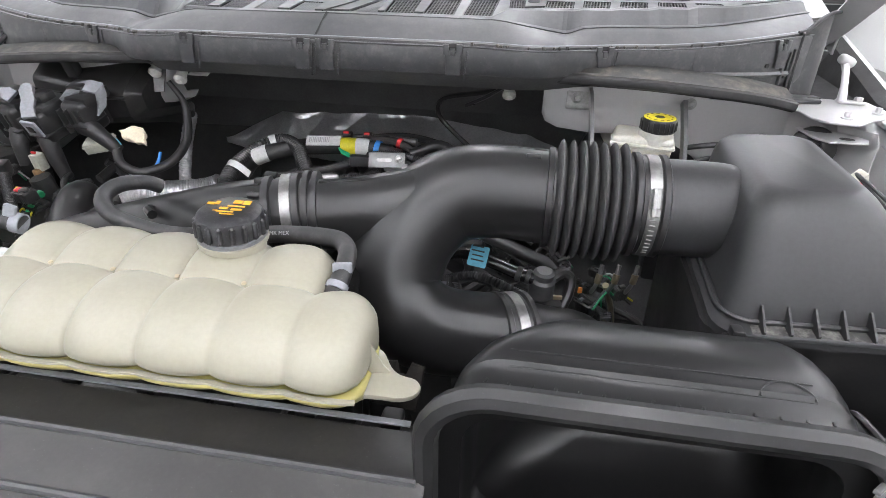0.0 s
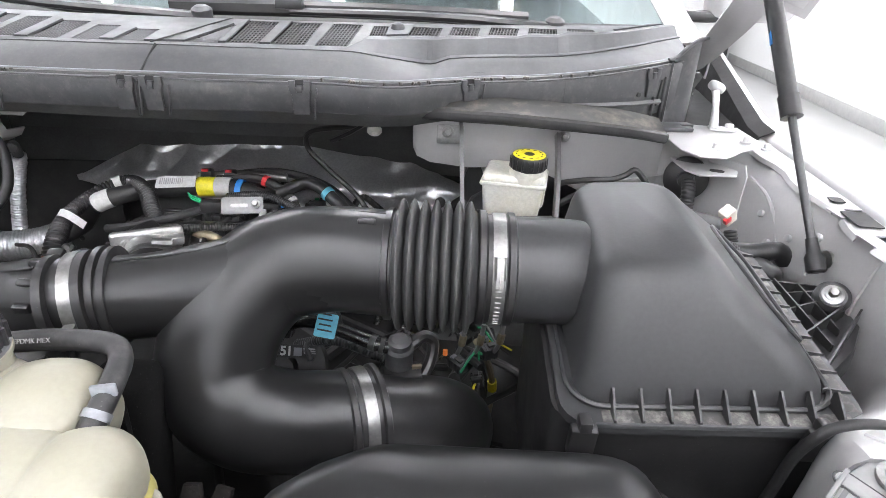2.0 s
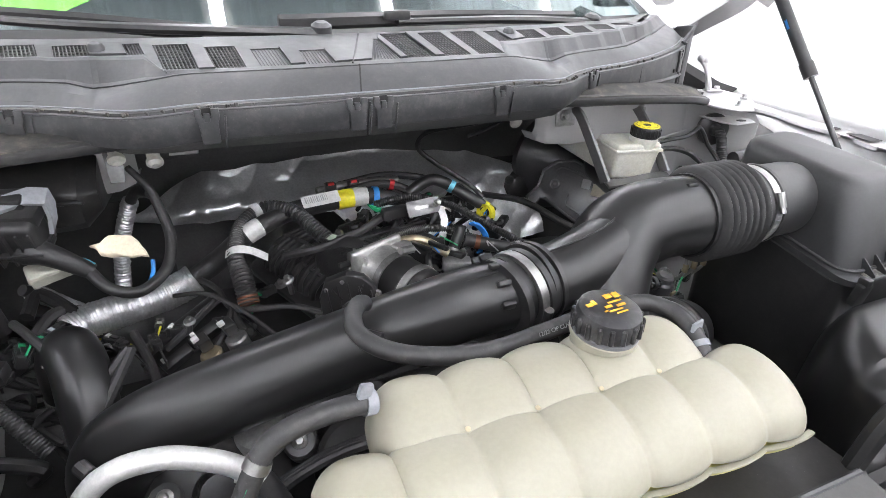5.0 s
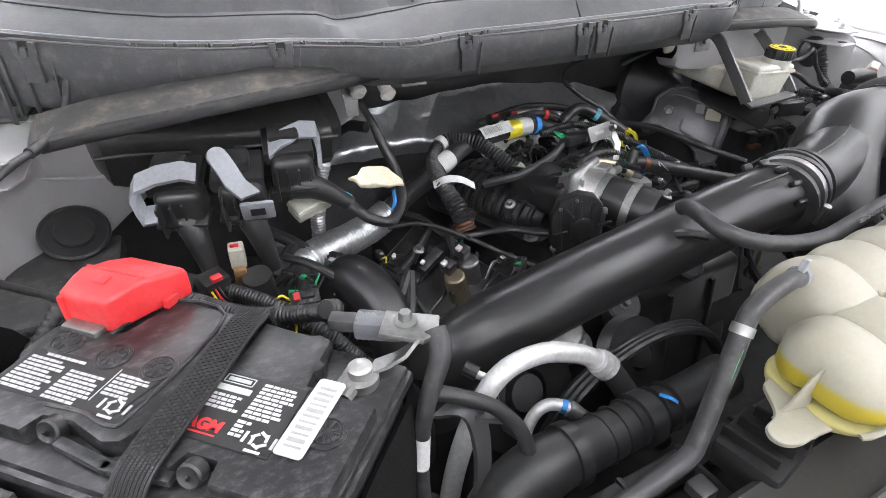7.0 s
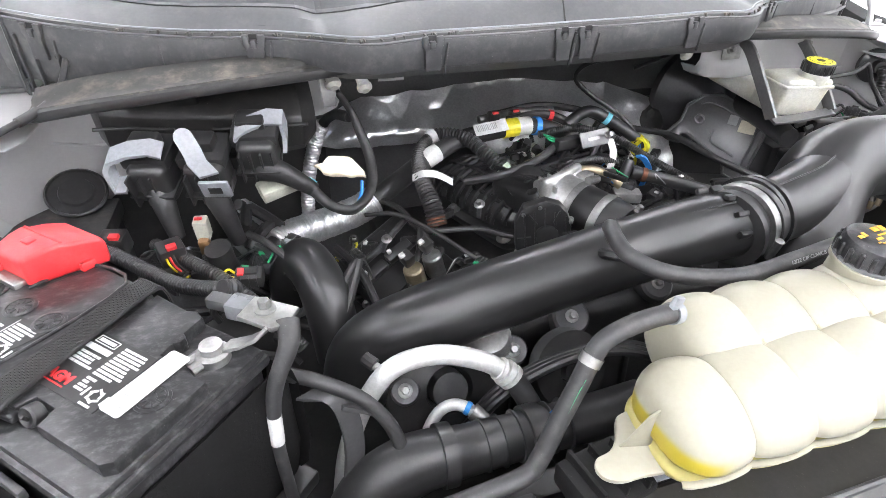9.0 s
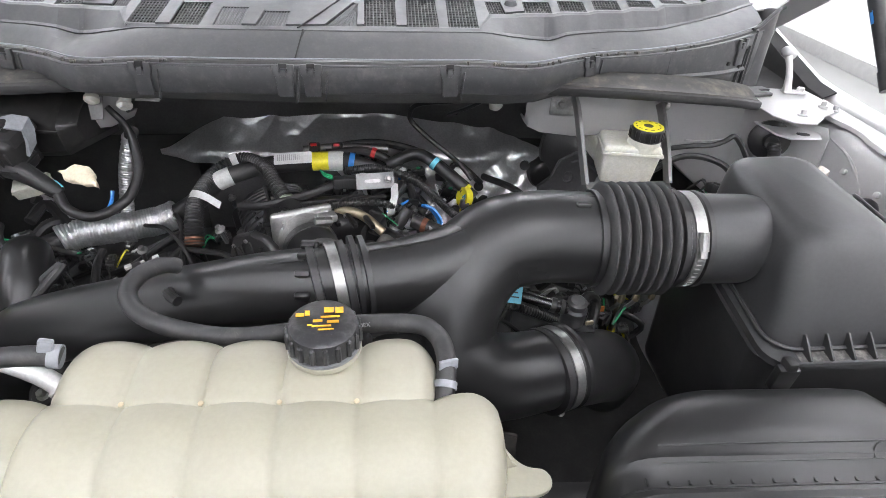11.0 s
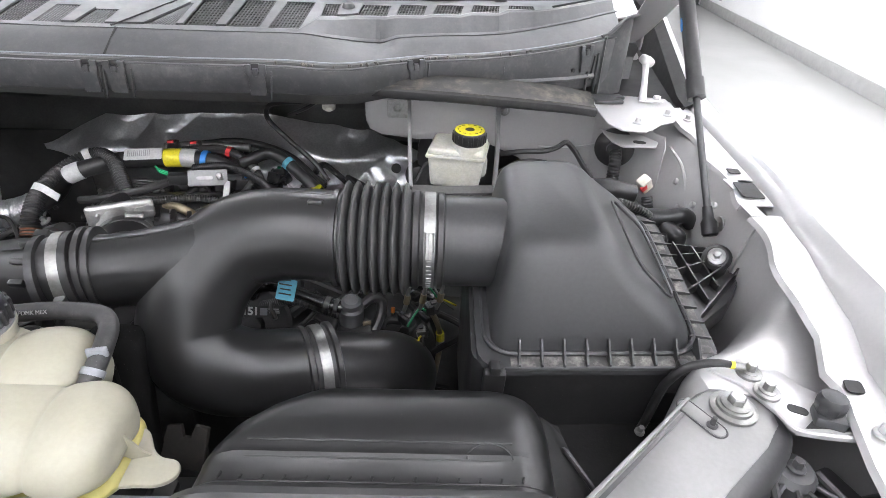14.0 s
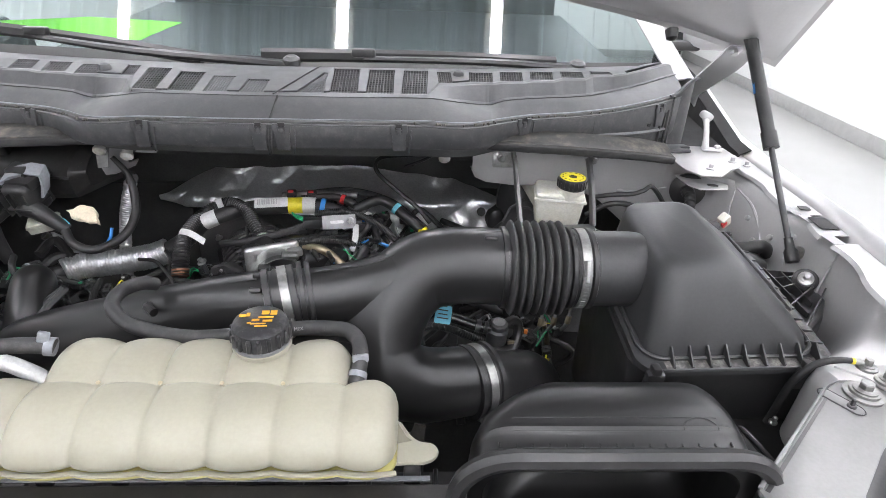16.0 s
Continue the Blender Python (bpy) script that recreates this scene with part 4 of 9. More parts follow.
def filter_box():
    f = thing("air_filter_box", "large black plastic air filter housing with ribbed flange", "air filter box", (0.66, 0.73, 0.85))
    # lid: a stack of rounded rectangles from flange to crown
    loops = []
    for h, x0, x1, y0, y1, r in ((0.0, 0.550, 0.775, 0.560, 0.800, 0.03), (0.012, 0.552, 0.772, 0.563, 0.799, 0.03), (0.03, 0.556, 0.758, 0.568, 0.798, 0.034),
                                 (0.055, 0.558, 0.728, 0.578, 0.798, 0.034), (0.082, 0.564, 0.690, 0.593, 0.798, 0.03), (0.091, 0.568, 0.680, 0.600, 0.797, 0.028), (0.0965, 0.574, 0.672, 0.609, 0.793, 0.026), (0.0985, 0.587, 0.661, 0.622, 0.785, 0.022)):
        loops.append([Vector((x, y, flange_z(x, y) + h + 0.08 * (h / 0.0985) ** 2 * (0.79 - y))) for x, y in rounded(x1 - x0, y1 - y0, r, 6, (x0 + x1) / 2, (y0 + y1) / 2)])
    part("lid", rings_bm(loops), BOXBLACK, f, "smooth charcoal plastic lid", 50)
    for h, x0, x1, y0, y1 in ((0.004, 0.543, 0.780, 0.558, 0.806),):
        rim = [Vector((x, y, flange_z(x, y) + h)) for x, y in rounded(x1 - x0, y1 - y0, 0.032, 6, (x0 + x1) / 2, (y0 + y1) / 2)]
        part("lid_rim", tube(rim + rim[:1], 0.0028, 6, 1), BOXBLACK, f)
    y, z = AX
    part("outlet_pipe", tube([(0.488, y, z), (0.53, y, z), (0.552, y, z), (0.566, y, z - 0.001), (0.577, y, z - 0.003), (0.59, y, z - 0.008)], [0.056, 0.056, 0.0558, 0.055, 0.053, 0.045], 36, 4), BOXBLACK, f)
    # flange plate
    out = rounded(0.266, 0.272, 0.03, 5)
    b = bmesh.new()
    lo = [Vector((0.667 + x, 0.676 + v, flange_z(0.667 + x, 0.676 + v) - 0.008)) for x, v in out]
    rings(b, [lo, [p + Vector((0, 0, 0.009)) for p in lo]])
    part("flange", b, BOXBLACK, f)
    b = box((0.262, 0.246, 0.20), (0.66, 0.678, 0.945), bevel=0.02, seg=3)
    for v in b.verts:
        if v.co.z > 1.0:
            v.co.z = flange_z(v.co.x, v.co.y) - 0.008
    part("base", b, BLACK, f, "black lower housing")
    # fins along the front and the outer side
    def fin(x, y, turn, tall=1.0):
        bm = bmesh.new()
        zz = flange_z(x, y)
        slab([(-0.012, 0), (0.014, 0), (0.014, 0.018 * tall), (0.010, 0.022 * tall), (-0.012, 0.004)], Matrix.Translation((x, y, zz)) @ pose(0, 0, 0, 90, 0, turn), 0.0022, 0, bm)
        part("rib", bm, BOXBLACK, f)
    for k in range(9):
        fin(0.578 + k * 0.0243, 0.553, 90)
    for k in range(10):
        fin(0.787, 0.580 + k * 0.0235, 180, 0.3)
    bm = bmesh.new()
    box((0.225, 0.003, 0.005), (0.675, 0.5405, flange_z(0.675, 0.54) + 0.001), (0, -2.3, 0), 0.001, bm=bm)
    part("front_edge", bm, COWL, f, "worn pale flange edge")
    bm = bmesh.new()
    sheet([[Vector((x, yy, flange_z(x, yy) + 0.0015)) for yy in (0.5425, 0.557)] for x in (0.570, 0.67, 0.785)], 0.001, bm)
    part("dusty_channel", bm, mat("dusty_plastic", (0.06, 0.058, 0.056), 0.8, dust=0.5, dustcol=(0.30, 0.285, 0.265), scale=22, specks=0.4), f, "dusty flange channel")
    bm = bmesh.new()
    sheet([[Vector((x, yy, flange_z(x, yy) + 0.0015)) for yy in np.linspace(0.56, 0.80, 5)] for x in (0.779, 0.795)], 0.001, bm)
    part("dusty_channel", bm, bpy.data.materials["dusty_plastic"], f)
    # raised loop on the sloping side
    def slope(u, v):
        yy = 0.592 + 0.135 * u
        x = 0.700 + 0.052 * v
        h = 0.0865 - (x - 0.692) * 0.84
        return Vector((x + 0.001, yy, flange_z(x, yy) + h + 0.08 * (h / 0.0985) ** 2 * (0.79 - yy) + 0.0035))
    loop = [slope(0.5 + 0.5 * math.copysign(abs(math.cos(a)) ** 0.35, math.cos(a)), 0.5 + 0.5 * math.copysign(abs(math.sin(a)) ** 0.35, math.sin(a))) for a in np.linspace(0, 2 * math.pi, 60)]
    part("recess_rim", tube(loop, 0.0020, 6, 1), BOXBLACK, f)
    # latches
    for x in (0.552, 0.752):
        la = part("latch", box((0.024, 0.012, 0.034), (x, 0.538, flange_z(x, 0.54) - 0.014), (8, 0, 0), 0.003), BLACK, f)
        part("latch_tongue", box((0.012, 0.016, 0.012), (x, 0.537, flange_z(x, 0.54) + 0.006), (0, 0, 0), 0.003), BLACK, la)
    # mounting arm to the fender
    arm = part("mount_arm", slab([(0.785, 0.59), (0.814, 0.625), (0.86, 0.665), (0.898, 0.715), (0.905, 0.745), (0.895, 0.77), (0.87, 0.772), (0.84, 0.785), (0.79, 0.80)], pose(0, 0, 1.035), 0.034, 0.006), BLACK, f)
    for a, b_ in (((0.80, 0.80), (0.868, 0.765)), ((0.80, 0.76), (0.872, 0.755)), ((0.80, 0.72), (0.876, 0.742)), ((0.80, 0.67), (0.882, 0.728)), ((0.80, 0.62), (0.89, 0.715)), ((0.83, 0.66), (0.825, 0.78)), ((0.855, 0.69), (0.848, 0.77))):
        bm = bmesh.new()
        p, q = Vector((*a, 0)), Vector((*b_, 0))
        dd = (q - p).normalized()
        nn = Vector((-dd.y, dd.x, 0)) * 0.0011
        loop = lambda z0: [p + nn + Vector((0, 0, z0)), q + nn + Vector((0, 0, z0 + 0.012)), q - nn + Vector((0, 0, z0 + 0.012)), p - nn + Vector((0, 0, z0))]
        rings(bm, [loop(1.060), loop(1.078)])
        part("arm_rib", bm, BLACK, arm)
    part("arm_boss", lathe([(0.019, 0), (0.019, 0.02), (0.014, 0.024)], (0.876, 0.748, 1.078), (-0.35, -0.6, 0.72), 24), RUBBER, f)
    part("grommet", lathe([(0.0115, 0), (0.0115, 0.006), (0.008, 0.007)], (0.868, 0.736, 1.093), (-0.35, -0.6, 0.72), 24), STEEL, f, "zinc washer")
    bm = bmesh.new()
    bolt(bm, (0.866, 0.733, 1.097), (-0.35, -0.6, 0.72), 0.0055, 0.0085)
    part("bolt", bm, STEEL, f)
    return f


def rings_bm(loops):
    bm = bmesh.new()
    rings(bm, loops)
    return bm


filter_box()


def scoop():
    s = thing("air_scoop", "glossy black plastic cold-air scoop with a wide open mouth", "air scoop", (0.46, 0.36, 0.9))
    # sections from the back to the mouth: y, x range, top, bottom, corner radius
    secs = ((0.478, 0.40, 0.565, 1.07, 0.98, 0.04), (0.470, 0.375, 0.580, 1.102, 0.96, 0.045), (0.456, 0.350, 0.586, 1.117, 0.95, 0.05), (0.440, 0.330, 0.588, 1.122, 0.94, 0.05), (0.420, 0.312, 0.588, 1.1235, 0.93, 0.046), (0.397, 0.302, 0.586, 1.1225, 0.93, 0.042),
            (0.393, 0.300, 0.586, 1.1195, 0.93, 0.04), (0.387, 0.299, 0.586, 1.1195, 0.93, 0.04), (0.384, 0.298, 0.587, 1.1165, 0.93, 0.04), (0.380, 0.297, 0.587, 1.1135, 0.92, 0.038), (0.366, 0.294, 0.588, 1.1105, 0.91, 0.038), (0.363, 0.292, 0.589, 1.1135, 0.91, 0.04), (0.352, 0.290, 0.590, 1.112, 0.90, 0.04))
    def loop(y, x0, x1, z1, z0, r, k=7):
        return [Vector((x, y + 0.10 * (1.11 - z), z)) for x, z in rounded(x1 - x0, z1 - z0, r, k, (x0 + x1) / 2, (z0 + z1) / 2)]
    bm = bmesh.new()
    loops = [loop(*q) for q in secs]
    inner = [loop(y, x0 + 0.02, x1 - 0.02, z1 - 0.02, z0 + 0.02, r * 0.8) for y, x0, x1, z1, z0, r in secs[::-1]]
    vs = rings(bm, loops, caps=False)
    bm.faces.new(vs[0])
    vi = rings(bm, inner, caps=False)
    bm.faces.new(vi[-1])
    for i in range(len(vs[-1])):
        n = len(vs[-1])
        bm.faces.new((vs[-1][i], vs[-1][(i + 1) % n], vi[0][(i + 1) % n], vi[0][i]))
    part("body", bm, GLOSS, s, "", 40)
    rim = [p for p in loop(0.346, 0.284, 0.596, 1.117, 0.89, 0.05)]
    part("mouth_rim", tube(rim + rim[:1], 0.010, 8, 1), BLACK, s, "rounded black mouth rim")
    for k in range(15):
        x = 0.325 + k * 0.0165
        part("moulded_dash", box((0.0022, 0.012, 0.0012), (x, 0.373, 1.1106), (-11, 0, -12), 0.0003), GLOSS, s)
    for y, z in ((0.3955, 1.1220), (0.3835, 1.1161), (0.3645, 1.1126)):
        part("top_bead", tube([(0.340, y, z - 0.0004), (0.36, y, z), (0.53, y, z), (0.548, y, z - 0.0004)], 0.0008, 6, 2), GLOSS, s)
    part("half_round_emboss", tube([(0.530 + 0.018 * math.cos(a), 0.3835 + 0.012 * math.sin(a), 1.1175 + 0.0045 * math.sin(a)) for a in np.linspace(math.pi, 0, 13)], 0.0008, 6, 1), GLOSS, s)
    # side skirt that falls away beside the mouth
    grid = []
    for k in np.linspace(0, 1, 11):
        y = 0.466 - 0.110 * k
        zt = float(np.interp(y, (0.352, 0.366, 0.384, 0.397, 0.440, 0.456, 0.470), (1.112, 1.1105, 1.1165, 1.1225, 1.122, 1.117, 1.102)))
        grid.append([Vector((0.560, y, zt - 0.014)), Vector((0.580, y, zt - 0.027)), Vector((0.592 + 0.004 * k, y, zt - 0.036)), Vector((0.606 + 0.026 * k, y - 0.004, 1.066 - 0.014 * k)), Vector((0.622 + 0.048 * k, y - 0.008, 1.024 - 0.02 * k)), Vector((0.632 + 0.056 * k, y - 0.01, 0.95))])
    part("side_skirt", sheet(grid, 0.003), DULL, s, "dull black side skirt", 50)
    part("skirt_edge", tube([(0.606, 0.432, 1.055), (0.602, 0.426, 1.078), (0.612, 0.412, 1.074), (0.640, 0.380, 1.050)], 0.0026, 6, 4), BLACK, s)
    for x in (0.41, 0.52):
        part("inner_fin", box((0.002, 0.06, 0.02), (x, 0.40, 1.095)), BLACK, s)


scoop()


# ---- coolant reservoir ----
def reservoir():
    t = thing("coolant_reservoir", "milky translucent lobed coolant reservoir with yellow fluid", "coolant reservoir", (0, 0.45, 1.02))
    W, X1, XB = 0.0640, 0.224, 0.229

    def lobed(name, x0, x1, sec, centre, shift, bulge, label="", material=TANK):
        n = int(round((x1 - x0) / W * 20))
        loops = []
        cy, cz = centre
        k = smooth_path([(0, *p) for p in sec] + [(0, *sec[0])], 5)[:-1]
        for i in range(n + 1):
            x = x0 + (x1 - x0) * i / n
            ph = (XB + shift - x) / W
            f = abs(math.sin(math.pi * ph)) ** 0.55
            e = min(x - x0, x1 - x)
            end = min(1.0, math.sqrt(max(0.0, 1 - (1 - min(1, e / 0.030)) ** 2)) * 0.42 + 0.58)
            ring = []
            for v in k:
                o = Vector((0, v.y - cy, v.z - cz))
                ring.append(Vector((x, cy, cz)) + o * end - o.normalized() * bulge * (1 - f))
            loops.append(ring)
        bm = bmesh.new()
        rings(bm, loops)
        return part(name, bm, material, t, label, 70)

    low = lobed("lower_chamber", XB - 7 * W, X1, [(0.376, 1.070), (0.366, 1.082), (0.374, 1.102), (0.398, 1.119), (0.428, 1.1255), (0.454, 1.120), (0.466, 1.10), (0.46, 1.070), (0.42, 1.070)], (0.425, 1.078), 0, 0.0085)
    shell = lobed("lower_shell", XB - 7 * W, X1, [(0.386, 1.050), (0.373, 1.060), (0.371, 1.070), (0.42, 1.071), (0.46, 1.071), (0.47, 1.06), (0.45, 1.035), (0.42, 1.028)], (0.42, 1.055), 0, 0.006, "lower shell holding the yellow coolant")
    lobed("upper_chamber", XB - 6 * W - 0.004, XB - W + 0.004, [(0.432, 1.07), (0.438, 1.115), (0.456, 1.129), (0.484, 1.137), (0.510, 1.132), (0.528, 1.112), (0.535, 1.07), (0.49, 1.04)], (0.488, 1.09), 0, 0.0085)
    # seam flange along the front
    pts = []
    for i in range(85):
        x = XB - 7 * W + (X1 - XB + 7 * W) * i / 84
        f = abs(math.sin(math.pi * (XB - x) / W)) ** 0.55
        pts.append((x, 0.3685 + 0.006 * (1 - f), 1.070 + 0.002 * f))
    part("seam_flange", tube(pts, 0.0035, 6, 1, flat=0.5), TANK, t)
    # fluid seen through the far end
    fl = TANK.copy()
    fl.name = "tank_plastic_with_fluid"
    N, L = fl.node_tree.nodes, fl.node_tree.links
    bs = N["Principled BSDF"]
    src = bs.inputs["Base Color"].links[0].from_socket
    tc, sep = N.new("ShaderNodeTexCoord"), N.new("ShaderNodeSeparateXYZ")
    L.new(tc.outputs["Object"], sep.inputs[0])
    low_, end_ = N.new("ShaderNodeMapRange"), N.new("ShaderNodeMapRange")
    for nd, sock, v0, v1 in ((low_, "Z", 1.096, 1.088), (end_, "X", -0.175, -0.205)):
        nd.interpolation_type = "SMOOTHSTEP"
        nd.inputs["From Min"].default_value, nd.inputs["From Max"].default_value = v0, v1
        L.new(sep.outputs[sock], nd.inputs["Value"])
    mul = N.new("ShaderNodeMath")
    mul.operation = "MULTIPLY"
    L.new(low_.outputs["Result"], mul.inputs[0]), L.new(end_.outputs["Result"], mul.inputs[1])
    mx = N.new("ShaderNodeMix")
    mx.data_type = "RGBA"
    mx.inputs["B"].default_value = (0.38, 0.305, 0.03, 1)
    L.new(src, mx.inputs["A"]), L.new(mul.outputs[0], mx.inputs["Factor"])
    L.new(mx.outputs["Result"], bs.inputs["Base Color"])
    low.data.materials[0] = fl
    shell.data.materials[0] = mat("fluid_filled_plastic", (0.40, 0.36, 0.13), 0.33, var=0.08, fine=0.03, sub=0.1, bump=0.0, scale=6)
    for k in range(2, 6):
        part("seam_dimple", lathe([(0.0025, 0), (0.002, 0.001)], (XB - k * W, 0.447, 1.1205), (0, -0.3, 1), 8), TAN, t)
    # neck and cap
    c = Vector((0.070, 0.494, 1.136))
    ax = (0.03, -0.10, 1)
    part("cap_skirt", lathe([(0.0310, 0.0085), (0.0322, 0.0095), (0.0322, 0.0125), (0.0305, 0.0135)], c, ax, 36), SMOKE, t, "clear smoky skirt of the cap")
    part("neck", lathe([(0.029, -0.02), (0.029, 0.002), (0.0325, 0.004), (0.0325, 0.008), (0.029, 0.011)], c, ax, 36), TANK, t, "pale neck ring")
    prof = [(0.0285, 0.010), (0.0305, 0.011), (0.0305, 0.028), (0.029, 0.0325), (0.025, 0.035), (0.0, 0.0365)]
    cap = part("cap", lathe(prof, c, ax, 48), CAPGREY, t, "black screw cap with worn orange print")
    z = Vector(ax).normalized()
    for k in range(18):
        a = 2 * math.pi * k / 18
        p = c + z * 0.020 + Vector((math.cos(a), math.sin(a), 0)) * 0.0303
        part("grip_rib", box((0.006, 0.005, 0.017), p, (0, 0, math.degrees(a)), 0.0015, 1), CAPGREY, cap)
    for x, y, w, h in ((-0.020, 0.006, 0.007, 0.004), (-0.014, 0.008, 0.004, 0.006), (0.004, 0.012, 0.008, 0.006), (0.013, 0.012, 0.007, 0.007), (0.006, 0.004, 0.016, 0.0018), (-0.004, -0.001, 0.008, 0.003), (0.009, -0.002, 0.010, 0.003), (0.0, -0.007, 0.016, 0.0016), (0.004, -0.011, 0.013, 0.0014), (-0.010, -0.006, 0.004, 0.0016)):
        part("printed_mark", box((w, h, 0.0006), c + z * 0.0368 + Vector((x, y, 0.10 * y)), (5.7, 1.7, 6)), ORANGE, cap, "worn orange warning print")
    # mounting ears
    for sx, x0 in ((1, 0.212), (-1, -0.214)):
        out = [(0.0, 0.0), (0.022, 0.003), (0.040, 0.004), (0.052, 0.010), (0.056, 0.020), (0.050, 0.029), (0.036, 0.032), (0.026, 0.040), (0.014, 0.058), (0.0, 0.062)]
        part("mounting_ear", slab([(sx * q.x, q.y) for q in smooth_path([(x, y, 0) for x, y in out], 4)][::sx], pose(x0, 0.393, 1.054, 4, sx * 2, 0), 0.006, 0.0024), TANK, t)
        part("ear_wall", slab([(0, 0), (0.034, -0.002), (0.022, 0.012), (0.010, 0.040), (0, 0.052)] if sx > 0 else [(0, 0), (0, 0.052), (-0.010, 0.040), (-0.022, 0.012), (-0.034, -0.002)], pose(x0, 0.420, 1.056, 90, 0, sx * 14), 0.003, 0.001), TANK, t)


reservoir()


# ---- battery ----
def battery():
    O = Vector((-0.672, 0.622, 1.118))
    turn = -46.0
    M = Matrix.Translation(O) @ pose(0, 0, 0, 0, 0, turn)
    t = thing("battery", "dusty black car battery with warning labels and a hold-down strap", "battery", O - Vector((0, 0, 0.19)))

    def bx(name, size, at, material=BATT, bevel=0.004, parent=t, label="", rot=(0, 0, 0)):
        bm = box(size, at, rot, bevel)
        bmesh.ops.transform(bm, matrix=M, verts=bm.verts)
        return part(name, bm, material, parent, label)

    def sl(name, out, z, thick, material=BATT, bevel=0.002, parent=t, label=""):
        return part(name, slab(out, M @ pose(0, 0, z), thick, bevel), material, parent, label)

    bx("case", (0.286, 0.168, 0.155), (-0.009, 0.002, -0.105), bevel=0.008)
    bx("case_lip", (0.296, 0.178, 0.013), (-0.008, 0.002, -0.028), bevel=0.005)
    bx("lid", (0.288, 0.170, 0.010), (-0.008, 0.003, -0.0205), bevel=0.004)
    # raised covers on both sides of the strap, cut back round the terminals and catches
    left_top = [(-0.152, -0.067), (-0.090, -0.067), (-0.086, -0.052), (-0.062, -0.050), (-0.030, -0.058), (-0.018, -0.054), (-0.012, -0.040), (-0.018, 0.086), (-0.078, 0.088), (-0.086, 0.078), (-0.098, 0.036), (-0.150, 0.034), (-0.158, 0.024), (-0.158, -0.008), (-0.152, -0.014)]
    right_top = [(0.018, -0.060), (0.026, -0.060), (0.030, -0.046), (0.052, -0.046), (0.056, -0.062), (0.126, -0.062), (0.133, -0.055), (0.133, 0.028), (0.076, 0.032), (0.074, 0.046), (0.078, 0.050), (0.078, 0.056), (0.072, 0.060), (0.070, 0.083), (0.058, 0.087), (0.050, 0.083), (0.006, 0.086)]
    sl("cover", left_top, -0.019, 0.019, bevel=0.003)
    sl("cover", right_top, -0.019, 0.017, bevel=0.003)
    rim = [M @ Vector((x, y, 0.0005)) for x, y in ((-0.104, 0.030), (-0.094, 0.080), (-0.030, 0.080), (-0.026, -0.030), (-0.034, -0.046), (-0.060, -0.042), (-0.090, -0.044))]
    part("cover_rim", tube(rim, 0.0018, 6, 4), BATT, t, "moulded rim along the cover")
    for x in (-0.074, 0.041):
        ax = M.to_3x3() @ Vector((0.1, -0.92, 0.38))
        o = M @ Vector((x, -0.058, -0.005))
        c = part("cover_catch", lathe([(0.0040, -0.007), (0.0092, -0.007), (0.0092, 0.002), (0.0078, 0.0035), (0.0040, 0.001)], o, ax, 22), BLACK, t, "round slotted cover catch")
        part("catch_slot", box((0.0022, 0.003, 0.010), o + ax * 0.004, (20, 20, turn), 0.0005, 1), GRILLE, c)
        bb = box((0.052, 0.009, 0.007), (x + math.copysign(0.036, -x), -0.066, -0.008), (0, 0, math.copysign(7, x)), 0.002)
        bmesh.ops.transform(bb, matrix=M, verts=bb.verts)
        part("catch_arm", bb, BATT, c)
    vents = ((-0.131, 0.012), (-0.083, 0.010), (-0.040, 0.010), (0.110, -0.004))
    for x, y in vents:
        z0 = 0.0 if x < 0 else -0.002
        part("vent_plug", lathe([(0.0145, 0), (0.0145, 0.0012), (0.012, 0.0016), (0.0115, 0.0006), (0.0105, 0.0006), (0.010, 0.0014)], M @ Vector((x, y, z0)), (0, 0, 1), 28), BATT, t)
        for k in range(9):
            a = 2 * math.pi * k / 9
            part("vent_spoke", box((0.006, 0.0016, 0.0014), M @ Vector((x + 0.007 * math.cos(a), y + 0.007 * math.sin(a), z0 + 0.0016)), (0, 0, math.degrees(a) + turn), 0.0003, 1), BLACK, t)
    # labels as rows of bars
    def rows(name, x0, y0, w, n, gap, seed, h=0.0035, z=0.0008, material=LABEL):
        rng = random.Random(seed)
        for k in range(n):
            x = x0
            end = x0 + w * rng.uniform(0.8, 1.0)
            while x < end - 0.004:
                q = min(end - x, rng.uniform(0.003, 0.0085))
                bx(name, (q - 0.0009, h, 0.0003), (x + q / 2, y0 - k * gap, z), material, 0)
                x += q
    sl("warning_label", [(-0.146, -0.043), (-0.038, -0.040), (-0.028, 0.004), (-0.148, 0.000)], 0.0001, 0.0006, INK, 0, label="black warning label with white print")
    rows("printed_heading", -0.134, -0.0035, 0.046, 1, 0.004, 21, 0.0026)
    rows("printed_line", -0.144, -0.0085, 0.040, 9, 0.0037, 3, 0.0024)
    rows("printed_line", -0.102, -0.0125, 0.036, 8, 0.0037, 9, 0.0024)
    rows("printed_line", -0.063, -0.0045, 0.030, 6, 0.0037, 5, 0.0024)
    bx("printed_rule", (0.0009, 0.032, 0.0003), (-0.0650, -0.016, 0.0008), LABEL, 0)
    sl("warning_label", [(0.012, -0.036), (0.083, -0.036), (0.080, 0.026), (0.012, 0.026)], -0.0018, 0.0006, INK, 0, label="black warning label with white print")
    rows("printed_line", 0.046, 0.021, 0.032, 9, 0.0037, 6, 0.0024, z=-0.0009)
    rows("printed_line", 0.014, 0.0035, 0.028, 4, 0.0037, 7, 0.0024, z=-0.0009)
    rows("printed_line", 0.046, -0.014, 0.013, 4, 0.0037, 17, 0.0024, z=-0.0009)
